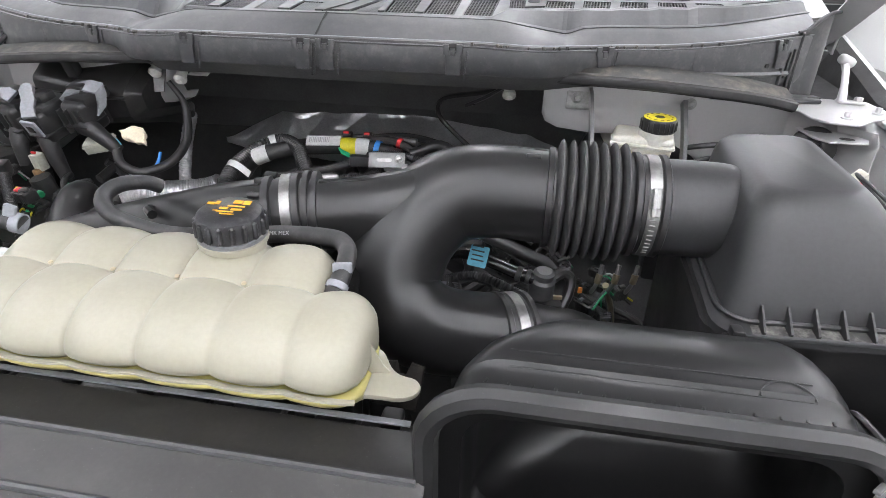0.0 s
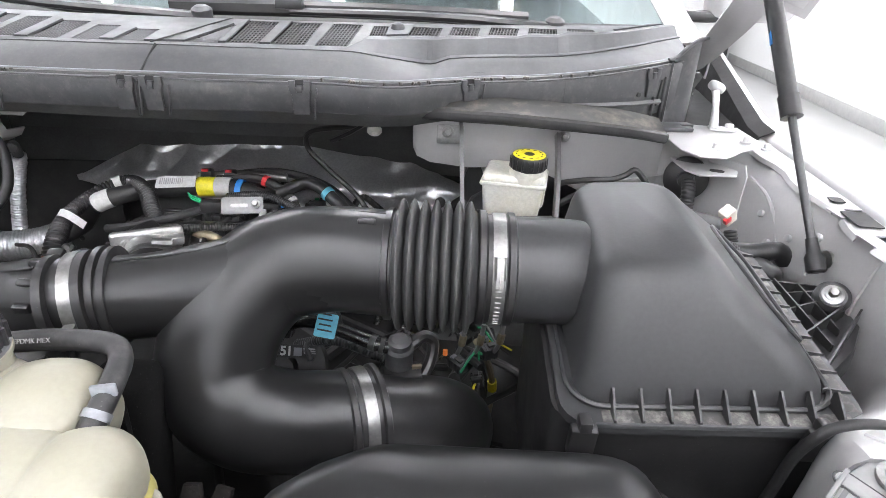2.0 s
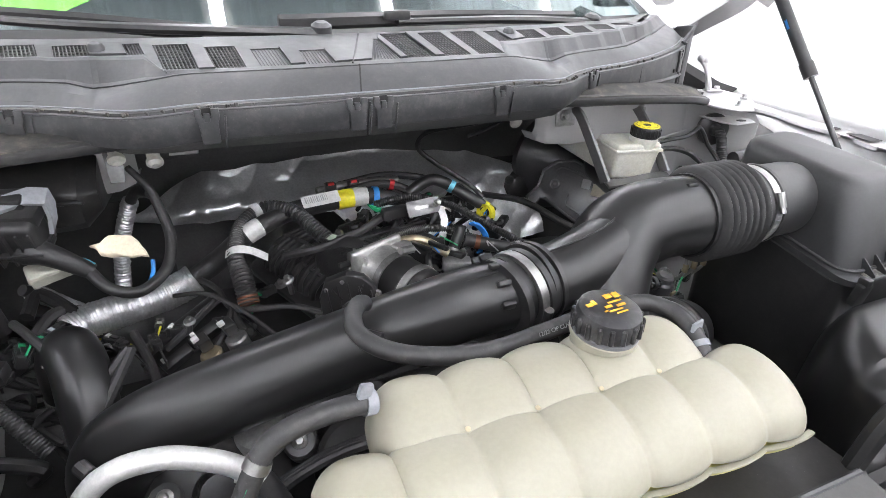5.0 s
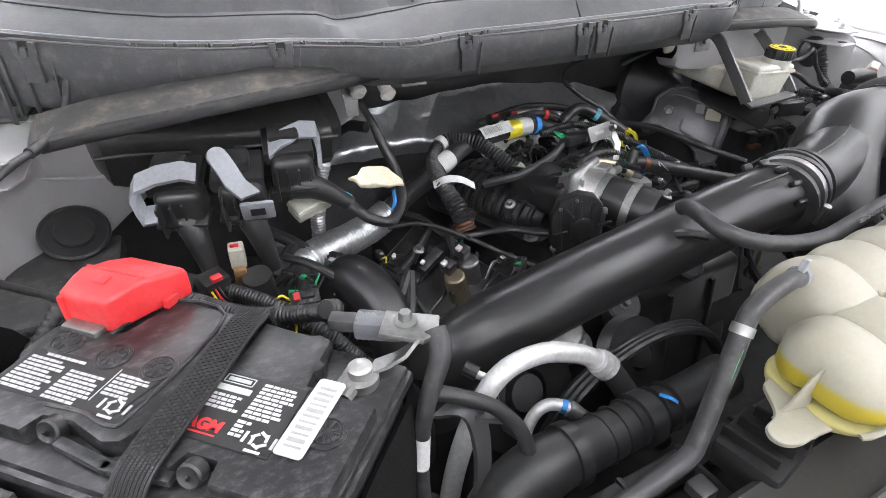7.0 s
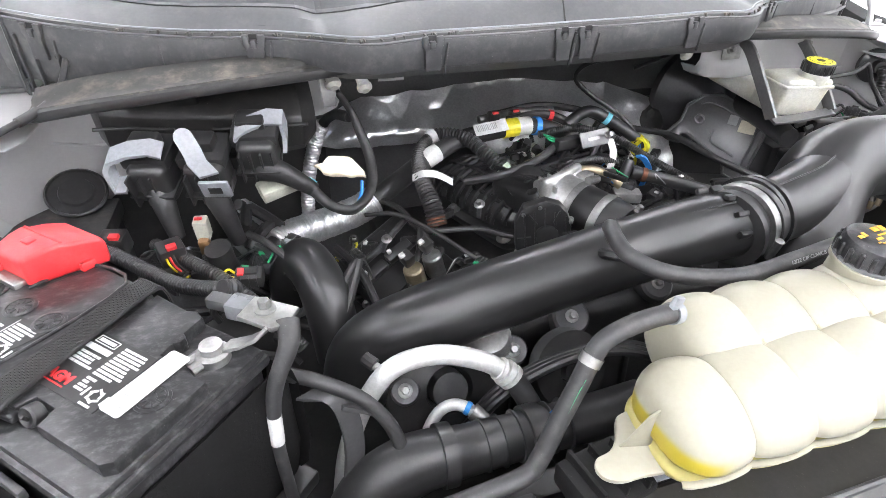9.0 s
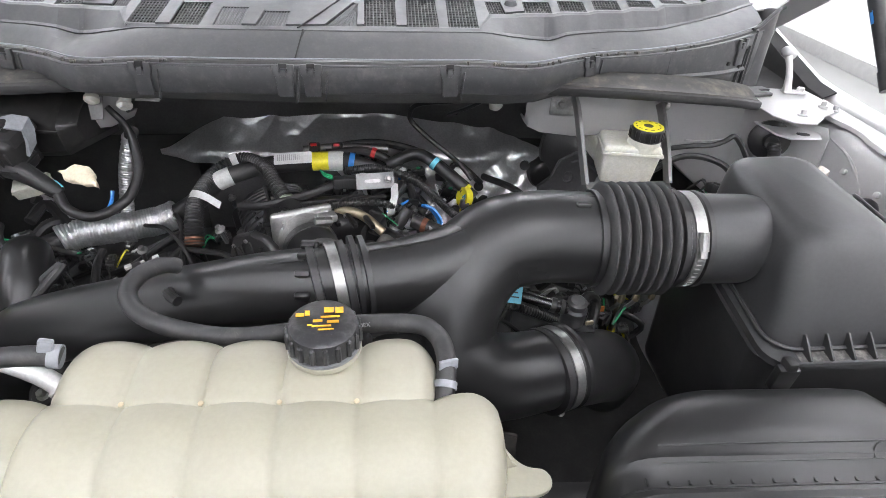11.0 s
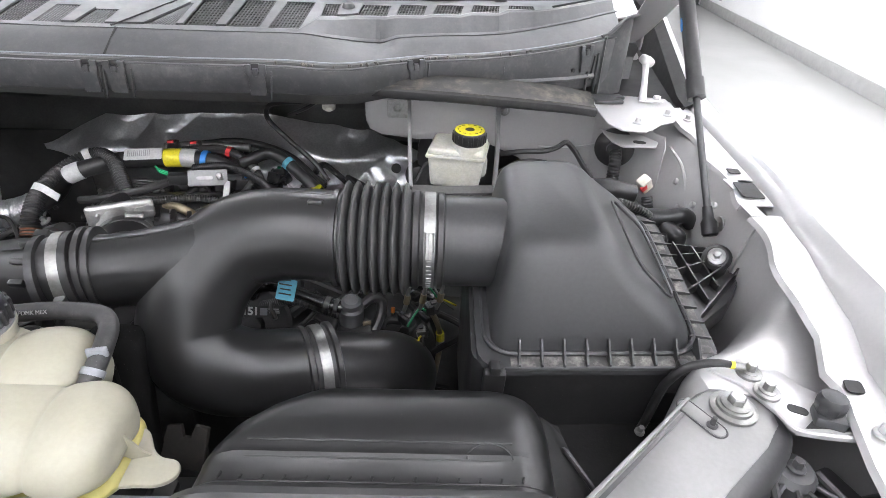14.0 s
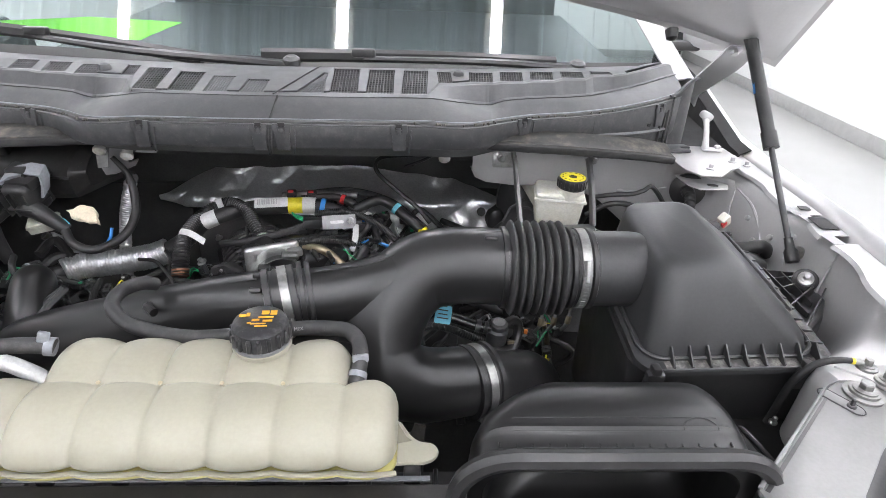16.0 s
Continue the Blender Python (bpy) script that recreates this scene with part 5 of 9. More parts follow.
    bx("printed_band", (0.029, 0.0055, 0.0004), (0.0265, 0.0105, -0.0009), LABEL, 0)
    for dy in (0.0160, 0.0232):
        bx("printed_rule", (0.024, 0.0008, 0.0004), (0.026, dy, -0.0009), LABEL, 0)
    for dx in (0.014, 0.038):
        bx("printed_rule", (0.0008, 0.0074, 0.0004), (dx, 0.0196, -0.0009), LABEL, 0)
    bx("printed_mark", (0.019, 0.0034, 0.0004), (0.026, 0.0196, -0.0009), LABEL, 0)
    for x, y, z in ((-0.043, -0.031, 0.0008), (0.070, -0.024, -0.0009)):
        for k in range(3):
            a = 2 * math.pi * k / 3 + 0.5
            for q in (0.0, 0.9):
                bx("recycling_mark", (0.0062, 0.0022, 0.0004), (x + 0.0052 * math.cos(a + q), y + 0.0052 * math.sin(a + q), z), LABEL, 0, rot=(0, 0, math.degrees(a + q) + 70))
        for a in (-0.011, 0.011):
            bx("printed_mark", (0.0022, 0.009, 0.0004), (x + a, y, z), LABEL, 0)
        bx("printed_mark", (0.012, 0.002, 0.0004), (x, y - 0.0095, z), LABEL, 0)
    writing("AGM", 0.0125, M @ pose(0.026, -0.0235, -0.0009), RED, t, bold=0.0006)
    bx("printed_rule", (0.026, 0.0012, 0.0004), (0.026, -0.0305, -0.0009), RED, 0)
    bar = sl("barcode_label", rounded(0.0215, 0.070, 0.003, 3, 0.0945, 0.004), 0.0002, 0.0008, LABEL, 0, label="white barcode sticker")
    rng = random.Random(8)
    for k in range(11):
        bx("barcode_line", (0.013, rng.uniform(0.0012, 0.0034), 0.0003), (0.0945, -0.023 + k * 0.0053, 0.0011), GREYINK, 0, bar)
    # terminals
    part("terminal_post", lathe([(0.010, 0), (0.0098, 0.020), (0.007, 0.022), (0.0, 0.0222)], M @ Vector((0.107, 0.058, -0.018)), (0, 0, 1), 18), ALU, t)
    # hold-down strap over the middle
    s = thing("battery_strap", "black woven strap tightened over the battery", "strap", M @ Vector((0.0, 0, 0)))
    pts = [(0.008, -0.118, -0.14), (0.008, -0.100, -0.055), (0.009, -0.094, -0.024), (0.009, -0.082, -0.010), (0.009, -0.062, 0.0025), (0.003, 0.0, 0.0035), (-0.006, 0.075, 0.0035), (-0.007, 0.096, -0.01), (-0.007, 0.100, -0.1)]
    grid = [[M @ (p + Vector((w, 0, 0))) for w in (-0.0135, 0, 0.0135)] for p in smooth_path(pts, 4)]
    part("webbing", sheet(grid, 0.0018), STRAP, s)
    # woven face: short raised pads in a chequer
    b = bmesh.new()
    path = smooth_path(pts, 18)
    for i, p in enumerate(path[6:-12]):
        d = (path[i + 7] - p)
        for k in range(8):
            if d.length > 0.0004:
                q = p + Vector((-0.0108 + k * 0.0031, 0, 0.0013)) + d * (0.5 if k % 2 else 0.0)
                tilt = math.degrees(math.atan2(d.z, d.y))
                box((0.0026, min(0.0036, d.length * 0.8), 0.0012), q, (tilt, 0, 0), 0, bm=b)
    bmesh.ops.transform(b, matrix=M, verts=b.verts)
    part("weave", b, STRAP, s, kind="stuff")
    for w in (-0.0132, 0.0132):
        part("woven_edge", tube([M @ (p + Vector((w, 0, 0.0006))) for p in smooth_path(pts, 4)], 0.0013, 5, 1), STRAP, s)
    # insulating jacket
    j = thing("battery_jacket", "black felt insulating jacket round the battery", "battery jacket", M @ Vector((0, 0, -0.19)))
    out = rounded(0.304, 0.198, 0.02, 4)
    b = bmesh.new()
    def felt(x, y, f, z):
        n = noise.noise((x * 22, y * 22, z * 25)) if f > 0.96 else 0.0
        return M @ Vector((x * f * (1 + 0.02 * n) - 0.008, y * f * (1 + 0.05 * n) + 0.002, z + 0.006 * n))
    out = [(q.x, q.y) for q in smooth_path([(x, y, 0) for x, y in out + out[:1]], 3)][:-1]
    lo = [[felt(x, y, f, z) for x, y in out] for f, z in ((0.97, -0.20), (1.02, -0.19), (1.05, -0.15), (1.06, -0.10), (1.04, -0.070), (1.015, -0.052), (0.985, -0.044), (0.95, -0.048), (0.94, -0.075), (0.94, -0.195))]
    rings(b, lo)
    part("felt_wall", b, FELT, j)
    for x, w in ((-0.108, 0.048), (-0.049, 0.036), (0.045, 0.045), (0.103, 0.042)):
        bb = box((w, 0.006, 0.010), (x, -0.0925, -0.040), bevel=0.0015)
        bmesh.ops.transform(bb, matrix=M, verts=bb.verts)
        part("slotted_edge", bb, COWLDARK, j, "grey slotted plastic edge")
    tray = thing("battery_tray", "black plastic battery tray", "battery tray", M @ Vector((0, 0, -0.21)))
    b = box((0.32, 0.21, 0.02), (0, 0, -0.212), (0, 0, 0), 0.004)
    bmesh.ops.transform(b, matrix=M, verts=b.verts)
    part("tray", b, BLACK, tray)
    # red terminal cover
    r = thing("terminal_cover", "red moulded plastic positive terminal cover on the battery", "terminal cover", M @ Vector((-0.1, 0.075, 0)))
    shell_secs = []
    for y, x0, x1, z0, z1 in ((0.0335, -0.150, -0.110, 0.0, 0.022), (0.0345, -0.153, -0.107, -0.002, 0.027), (0.037, -0.155, -0.105, -0.003, 0.0295), (0.055, -0.158, -0.098, -0.003, 0.033), (0.066, -0.158, -0.093, -0.002, 0.0345), (0.070, -0.157, -0.091, -0.002, 0.0325), (0.085, -0.150, -0.083, -0.002, 0.031), (0.098, -0.140, -0.078, -0.002, 0.028), (0.101, -0.138, -0.080, 0.0, 0.024)):
        shell_secs.append([M @ Vector((a, y, c)) for a, c in rounded(x1 - x0, z1 - z0, 0.0045, 3, (x0 + x1) / 2, (z0 + z1) / 2)])
    part("cover_shell", rings_bm(shell_secs), RED, r, "", 40)
    for nm, sz, at_, m_, bv in (("cover_skirt", (0.006, 0.006, 0.030), (-0.150, 0.0335, 0.012), RED, 0.002), ("hinge_rib", (0.060, 0.003, 0.004), (-0.125, 0.069, 0.033), RED, 0.001), ("lid_step", (0.012, 0.010, 0.003), (-0.126, 0.056, 0.0335), RED, 0.001), ("wire_notch", (0.006, 0.016, 0.010), (-0.085, 0.080, 0.004), RED, 0.002), ("terminal_lug", (0.036, 0.014, 0.010), (-0.130, 0.029, 0.0005), STEEL, 0.002)):
        bb = box(sz, at_, (0, 0, 0), bv)
        bmesh.ops.transform(bb, matrix=M, verts=bb.verts)
        part(nm, bb, m_, r, "tinned terminal lug" if nm == "terminal_lug" else "")
    # negative clamp with cable
    n = thing("battery_clamp", "tinned steel negative battery clamp with sensor and cable", "battery clamp", M @ Vector((0.115, 0.05, 0)))
    def mm(v):
        return M @ Vector(v)
    part("clamp_ring", lathe([(0.009, 0), (0.0145, 0.001), (0.0145, 0.009), (0.0115, 0.011), (0.009, 0.011)], mm((0.107, 0.058, -0.016)), (0, 0, 1), 24), STEEL, n)
    for v in ((0.094, 0.040), (0.104, 0.036)):
        part("clamp_jaw", tube([mm((v[0], v[1], -0.012)), mm((v[0] + 0.004, v[1] + 0.02, -0.009))], 0.005, 8, 1), STEEL, n)
    grid = [[mm((x, y + w, z)) for w in (-0.009, 0.009)] for x, y, z in ((0.112, 0.066, -0.004), (0.126, 0.078, -0.002), (0.136, 0.088, 0.003), (0.143, 0.096, 0.014))]
    part("bus_bar", sheet(grid, 0.003), STEEL, n)
    b = box((0.042, 0.022, 0.018), (0.102, 0.110, 0.0), (0, 0, 12), 0.003)
    bmesh.ops.transform(b, matrix=M, verts=b.verts)
    part("sensor", b, SMOKE, n, "smoky grey current sensor")
    b = box((0.024, 0.015, 0.012), (0.070, 0.105, 0.0), (0, 0, 12), 0.002)
    bmesh.ops.transform(b, matrix=M, verts=b.verts)
    part("connector", b, COWLDARK, n)
    part("lug", slab([(-0.022, -0.014), (0.016, -0.018), (0.026, -0.006), (0.024, 0.016), (-0.022, 0.016)], M @ pose(0.130, 0.104, 0.008, 0, 0, 10), 0.006), STEEL, n, "pale tinned lug")
    bm = bmesh.new()
    bolt(bm, mm((0.127, 0.106, 0.014)), (0, 0, 1), 0.006, 0.010)
    part("lug_nut", bm, STEEL, n)
    c = thing("battery_cable", "grey-black battery cable with a white tape band", "cable", mm((0.18, 0.1, -0.1)))
    pts = [(-0.490, 0.588, 1.128), (-0.492, 0.572, 1.115), (-0.509, 0.562, 1.080), (-0.516, 0.558, 1.045), (-0.518, 0.555, 1.00), (-0.515, 0.55, 0.92)]
    part("jacket", tube(pts, [0.011, 0.008, 0.0063, 0.0063], 14, 6), HOSE, c)
    p = smooth_path(pts, 6)
    part("white_band", tube([p[18], p[23]], 0.0069, 14, 1), LABEL, c, "white tape band")


battery()


# ---- fire wall side ----
def heat_shield():
    t = thing("heat_shield", "crumpled aluminium foil heat shield on the firewall", "heat shield", (0, 1.36, 0.8))
    # crumpled foil: slanting wrinkles and small kinks over soft dents
    def crumple(x, z):
        a, b = x * 0.8 + z * 0.6, z * 0.8 - x * 0.6
        big = abs(noise.noise((a * 6, b * 16, 2.0)))
        mid = abs(noise.noise((x * 16 + 4, z * 22, 5.0)))
        kink = abs(noise.noise((b * 34, a * 48, 8.0)))
        return 0.022 * big + (0.012 if x > 0.12 else 0.008) * mid + 0.0040 * kink

    grid, nx, nz = [], 300, 70
    for i in range(nx + 1):
        x = -0.42 + 0.94 * i / nx
        top = float(np.interp(x, (-0.50, -0.40, -0.275, -0.1, 0.1, 0.327, 0.42, 0.52), (0.955, 0.985, 1.046, 1.054, 1.052, 1.030, 1.0, 0.96))) + 0.003 * noise.noise((x * 14, 0, 7))
        low = float(np.interp(x, (-0.42, -0.28, -0.02, 0.10), (0.965, 0.955, 0.95, 0.82)))
        row = []
        for k in range(nz + 1):
            z = top - (top - low) * k / nz
            dent = 0.016 * noise.noise((x * 5, z * 9, 1)) + crumple(x, z)
            row.append(Vector((x, 1.375 - 0.7 * (top - z) - 0.030 * math.exp(-((z - 0.985) / 0.026) ** 2) - dent, z)))
        grid.append(row)
    foil = sheet(grid, 0.001)
    part("foil_sheet", foil, FOILDARK, t, "", 75)
    for x, y, z in ((0.30, 1.31, 0.928), (0.40, 1.31, 0.98)):
        part("stud_hole", lathe([(0.011, 0), (0.011, 0.004)], (x, y - 0.05, z), (0, -1, 0.2), 16), DARK, t, "dark hole in the foil")
    g = thing("steering_boot", "black rubber boot on the firewall", "rubber boot", (0.454, 1.33, 0.94))
    part("boot", lathe([(0.055, 0), (0.055, 0.01), (0.04, 0.025), (0.03, 0.05), (0.02, 0.055)], (0.454, 1.345, 0.935), (0, -1, 0.1), 28), RUBBER, g)
    for a in (60, 180, 300):
        bm = bmesh.new()
        bolt(bm, (0.454 + 0.045 * math.cos(radians(a)), 1.332, 0.937 + 0.045 * math.sin(radians(a))), (0, -1, 0.1), 0.005, 0.008)
        part("boot_bolt", bm, STEEL, g)


heat_shield()


def under_cowl():
    t = thing("insulation_mat", "black sound insulation under the cowl", "insulation", (0, 1.2, 1.2))
    grid = []
    for x in np.linspace(-0.78, 0.78, 30):
        y = cowl_y(x)
        grid.append([Vector((x, y + 0.022, 1.226)), Vector((x, y + 0.06, 1.20)), Vector((x, y + 0.14, 1.185)), Vector((x, 1.41, 1.17 + 0.01 * math.sin(x * 17))), Vector((x, 1.435, 1.06))])
    part("mat", sheet(grid, 0.006), SOUNDMAT, t)
    for x, y, z in ((-0.373, 1.045, 1.188), (-0.325, 1.048, 1.178), (0.294, 1.072, 1.179)):
        s = thing("cowl_fastener", "white plastic push fastener hanging below the cowl", "fastener", (x, y, z), "cowl fasteners")
        part("barrel", lathe([(0.008, -0.024), (0.0095, -0.016), (0.0095, 0.0), (0.012, 0.002), (0.012, 0.007), (0.006, 0.012)], (x, y, z), (0.1, -0.75, -0.6), 16), WHITEPL, s)
    s = thing("cowl_tab", "small white sheet-metal tab below the cowl", "tab", (-0.285, 1.05, 1.185))
    part("plate", slab([(-0.02, -0.008), (0.02, -0.008), (0.022, 0.006), (-0.016, 0.012)], pose(-0.283, 1.045, 1.188, 30, 0, -5), 0.002), PAINT, s)
    b = thing("cowl_bracket", "grey metal bracket under the cowl", "bracket", (-0.37, 1.06, 1.16))
    part("plate", slab([(-0.012, -0.03), (0.008, -0.03), (0.014, 0.02), (-0.014, 0.02)], pose(-0.378, 1.062, 1.175, 75, 0, 5), 0.003), PRIMER, b)
    w = thing("cowl_cable", "thin black cable hanging from the cowl", "cable", (0.15, 1.2, 1.1))
    part("cable", tube([(0.30, 1.10, 1.185), (0.24, 1.13, 1.165), (0.16, 1.18, 1.14), (0.145, 1.20, 1.105), (0.18, 1.19, 1.07), (0.24, 1.16, 1.03), (0.27, 1.14, 1.0)], 0.0052, 8, 6), RUBBER, w)
    c = thing("cowl_strap", "black plastic strap below the cowl", "strap", (0.23, 1.1, 1.17))
    part("strap", tube([(0.285, 1.075, 1.188), (0.25, 1.09, 1.165), (0.215, 1.11, 1.145), (0.23, 1.10, 1.15)], [0.006, 0.008, 0.007, 0.004], 8, 5, flat=0.5), BLACK, c)


under_cowl()


def hvac_box():
    t = thing("hvac_housing", "dusty black plastic air-conditioning housing on the firewall", "housing", (-0.58, 1.1, 1.05))
    loops = []
    for x in np.linspace(-0.738, -0.405, 16):
        y = 1.035 + 0.36 * max(0, (-x - 0.40)) * 1.0
        e = min(1.0, (min(x + 0.738, -0.405 - x) / 0.025) ** 0.5 * 0.35 + 0.65)
        zb = float(np.interp(x, (-0.738, -0.60, -0.405), (1.072, 1.06, 1.095)))
        pts = [(y + 0.10, 1.222), (y + 0.03, 1.188), (y - 0.006, 1.171), (y - 0.022, 1.158), (y - 0.030, 1.152), (y - 0.034, 1.147), (y - 0.0355, 1.140), (y - 0.030, zb + 0.03), (y - 0.026, zb + 0.012), (y - 0.015, zb), (y + 0.16, zb - 0.02), (y + 0.16, 1.222)]
        cy, cz = y + 0.06, 1.14
        loops.append([Vector((x, cy + (a - cy) * e, cz + (b - cz) * e)) for a, b in pts])
    part("case", rings_bm(loops), mat("dusty_black_case", (0.02, 0.02, 0.02), 0.32, rvar=0.02, dust=0.06, dustcol=(0.2, 0.17, 0.14), scale=14, bump=0.12, specks=0.5), t, "", 30)
    part("centre_rib", box((0.035, 0.02, 0.07), (-0.585, 1.087, 1.17), (18, 0, -14), 0.006), BLACK, t)
    part("ledge_edge", tube([(-0.725, 1.098, 1.128), (-0.67, 1.089, 1.128), (-0.61, 1.067, 1.128)], 0.003, 8, 3), BLACK, t)
    part("ledge_edge", tube([(-0.555, 1.05, 1.13), (-0.48, 1.025, 1.135), (-0.42, 1.006, 1.14)], 0.003, 8, 3), BLACK, t)


hvac_box()


def strip(pts, width, thick, side, steps=4):
    """A flat bar along a path; side: which way its width runs."""
    p = smooth_path(pts, steps)
    s = Vector(side).normalized()
    return sheet([[q - s * width / 2, q + s * width / 2] for q in p], thick)


def lever_connector(at, turn, drop, lever, side, hole=False):
    x, y, z = at
    t = thing("harness_connector", "black harness connector with a light grey locking lever", "connector", at, "bulkhead connectors")
    b = box((0.058, 0.05, 0.062), (x, y, z), (18, 0, turn), 0.010, 3, taper=0.92)
    part("shell", b, BLACK, t)
    part("collar", box((0.064, 0.058, 0.02), (x, y + 0.012, z + 0.032), (18, 0, turn), 0.004), BLACK, t)
    for k in range(4):
        part("shell_rib", box((0.003, 0.056, 0.05), (x - 0.022 + 0.0145 * k, y, z - 0.004), (18, 0, turn), 0.001), BLACK, t)
    part("seal_ring", box((0.061, 0.053, 0.005), (x, y - 0.002, z - 0.012), (18, 0, turn), 0.0015), BLACK, t)
    part("top_block", box((0.04, 0.03, 0.02), (x - 0.004, y + 0.01, z + 0.046), (18, 0, turn), 0.004), BLACK, t)
    part("boot", tube([(x, y - 0.006, z - 0.02), (x + drop[0] * 0.4, y + drop[1] * 0.4 - 0.01, z + drop[2] * 0.45), (x + drop[0], y + drop[1], z + drop[2])], [0.020, 0.016, 0.011], 14, 5), TAPE, t)
    lv = part("lever", strip(lever[:-1] if hole else lever, 0.025, 0.006, side, 1), GREYCLIP, t, "light grey locking lever")
    if hole:
        part("lever_plate", box((0.040, 0.006, 0.032), Vector(lever[-1]) + Vector((0.002, 0.0, 0.002)), (25, 0, -14), 0.003), GREYCLIP, lv)
    for k in ((0,) if hole else ()):
        part("lever_end", lathe([(0.0125, -0.0034), (0.0125, 0.0034)], lever[k], Vector(side).cross(Vector(lever[1]) - Vector(lever[0])).normalized(), 18), GREYCLIP, lv)
    if hole:
        part("lever_window", box((0.018, 0.006, 0.013), Vector(lever[-1]) + Vector((0.002, 0.0, 0.002)) + pose(0, 0, 0, 25, 0, -14) @ Vector((0, -0.001, 0)), (25, 0, -14), 0.001), GRILLE, lv, "dark square window")
    return t


lever_connector((-0.637, 0.985, 1.095), -20, (0.01, -0.03, -0.085), [(-0.616, 0.960, 1.143), (-0.632, 0.962, 1.149), (-0.660, 0.966, 1.147), (-0.684, 0.970, 1.139), (-0.691, 0.970, 1.128), (-0.688, 0.968, 1.110), (-0.684, 0.965, 1.096), (-0.668, 0.962, 1.096)], (0.25, 0.75, 0.55))
lever_connector((-0.566, 0.968, 1.095), -16, (0.02, -0.01, -0.11), [(-0.588, 0.968, 1.154), (-0.581, 0.960, 1.136), (-0.576, 0.947, 1.123), (-0.563, 0.932, 1.110), (-0.560, 0.925, 1.092)], (1, 0.2, 0.1), True)
lever_connector((-0.495, 0.985, 1.112), -12, (0.07, -0.02, -0.06), [(-0.524, 0.978, 1.149), (-0.506, 0.982, 1.160), (-0.478, 0.987, 1.166), (-0.456, 0.990, 1.161), (-0.452, 0.988, 1.142), (-0.454, 0.983, 1.120)], (0.2, 0.75, 0.6))


def block(name, label, category, size, at, turn, material, bevel=0.004, studs=(), group=""):
    """A moulded block with a lid seam and bosses."""
    t = thing(name, label, category, at, group)
    part("body", box(size, at, turn, bevel, 3), material, t)
    m = pose(*at, *turn)
    rim = box((size[0] * 1.04, size[1] * 1.04, size[2] * 0.12), (0, 0, size[2] * 0.2), bevel=0.001)
    bmesh.ops.transform(rim, matrix=m, verts=rim.verts)
    part("rim", rim, material, t)
    for q in studs:
        part("boss", lathe([(q[2], 0), (q[2], q[3]), (q[2] * 0.6, q[3] * 1.2)], m @ Vector((q[0], q[1], size[2] / 2)), m.to_3x3() @ Vector((0, 0, 1)), 12), material, t)
    return t


def line(name, label, category, pts, r, material, n=12, steps=6, bands=(), ripple=None, group="", inner="hose"):
    """A hose, pipe or harness with tape bands or fittings: bands of (from, to, radius, material, name, label) as parts of its length."""
    t = thing(name, label, category, pts[len(pts) // 2], group)
    part(inner, tube(pts, r, n, steps, ripple=ripple), material, t)
    p = smooth_path(pts, 8)
    for a, b, rr, m, nm, lb in bands:
        i, j = int(a * (len(p) - 1)), max(int(a * (len(p) - 1)) + 1, int(b * (len(p) - 1)))
        bm = tube(smooth_path(p[i:j + 1], 5), rr, 24, 1, ripple=(0.0013, 0.0055)) if m == FOIL else tube(p[i:j + 1], rr, n, 1)
        if m == FOIL:
            for v in bm.verts:
                v.co += 0.0015 * noise.noise_vector(v.co * 170)
        part(nm, bm, m, t, lb)
    return t


# ---- wiring over the engine ----
line("engine_harness", "thick taped wiring harness with a silver foil sleeve", "wiring harness",
     [(-0.575, 0.925, 1.0), (-0.565, 0.94, 0.945), (-0.525, 0.99, 0.925), (-0.472, 1.036, 0.931), (-0.40, 1.062, 0.932), (-0.333, 1.092, 0.934), (-0.27, 1.105, 0.965), (-0.213, 1.085, 1.018), (-0.15, 1.11, 1.034), (-0.099, 1.125, 1.038), (0.015, 1.135, 1.040), (0.09, 1.13, 1.02), (0.16, 1.12, 0.98)],
     [0.019, 0.02, 0.02, 0.018, 0.018, 0.018, 0.019, 0.017, 0.016, 0.017, 0.016, 0.013, 0.011], TAPE, 16, 6,
     [(0.225, 0.45, 0.0265, FOIL, "foil_sleeve", "shiny silver foil sleeve"), (0.585, 0.615, 0.0178, LABEL, "grey_tape_band", "pale grey tape band"),
      (0.795, 0.813, 0.0182, YELLOW, "yellow_label", "yellow label"), (0.815, 0.838, 0.0182, LABEL, "paper_label", "white printed label"), (0.85, 0.86, 0.0185, BLUE, "blue_clip", "blue clip")])
t = bpy.data.objects["engine_harness"]
flag = part("label_flag", slab(rounded(0.070, 0.024, 0.002, 2), pose(-0.076, 1.112, 1.055, 38, -2, 6), 0.0008, 0), LABEL, t, "flat white barcode label")
for k in range(12):
    part("barcode_line", box((0.0012 + 0.0012 * (k % 3 == 0), 0.013, 0.0004), Vector((-0.076, 1.112, 1.055)) + pose(0, 0, 0, 38, -2, 6) @ Vector((-0.028 + k * 0.0036, 0.002, 0.001)), (38, -2, 6)), GREYINK, flag)
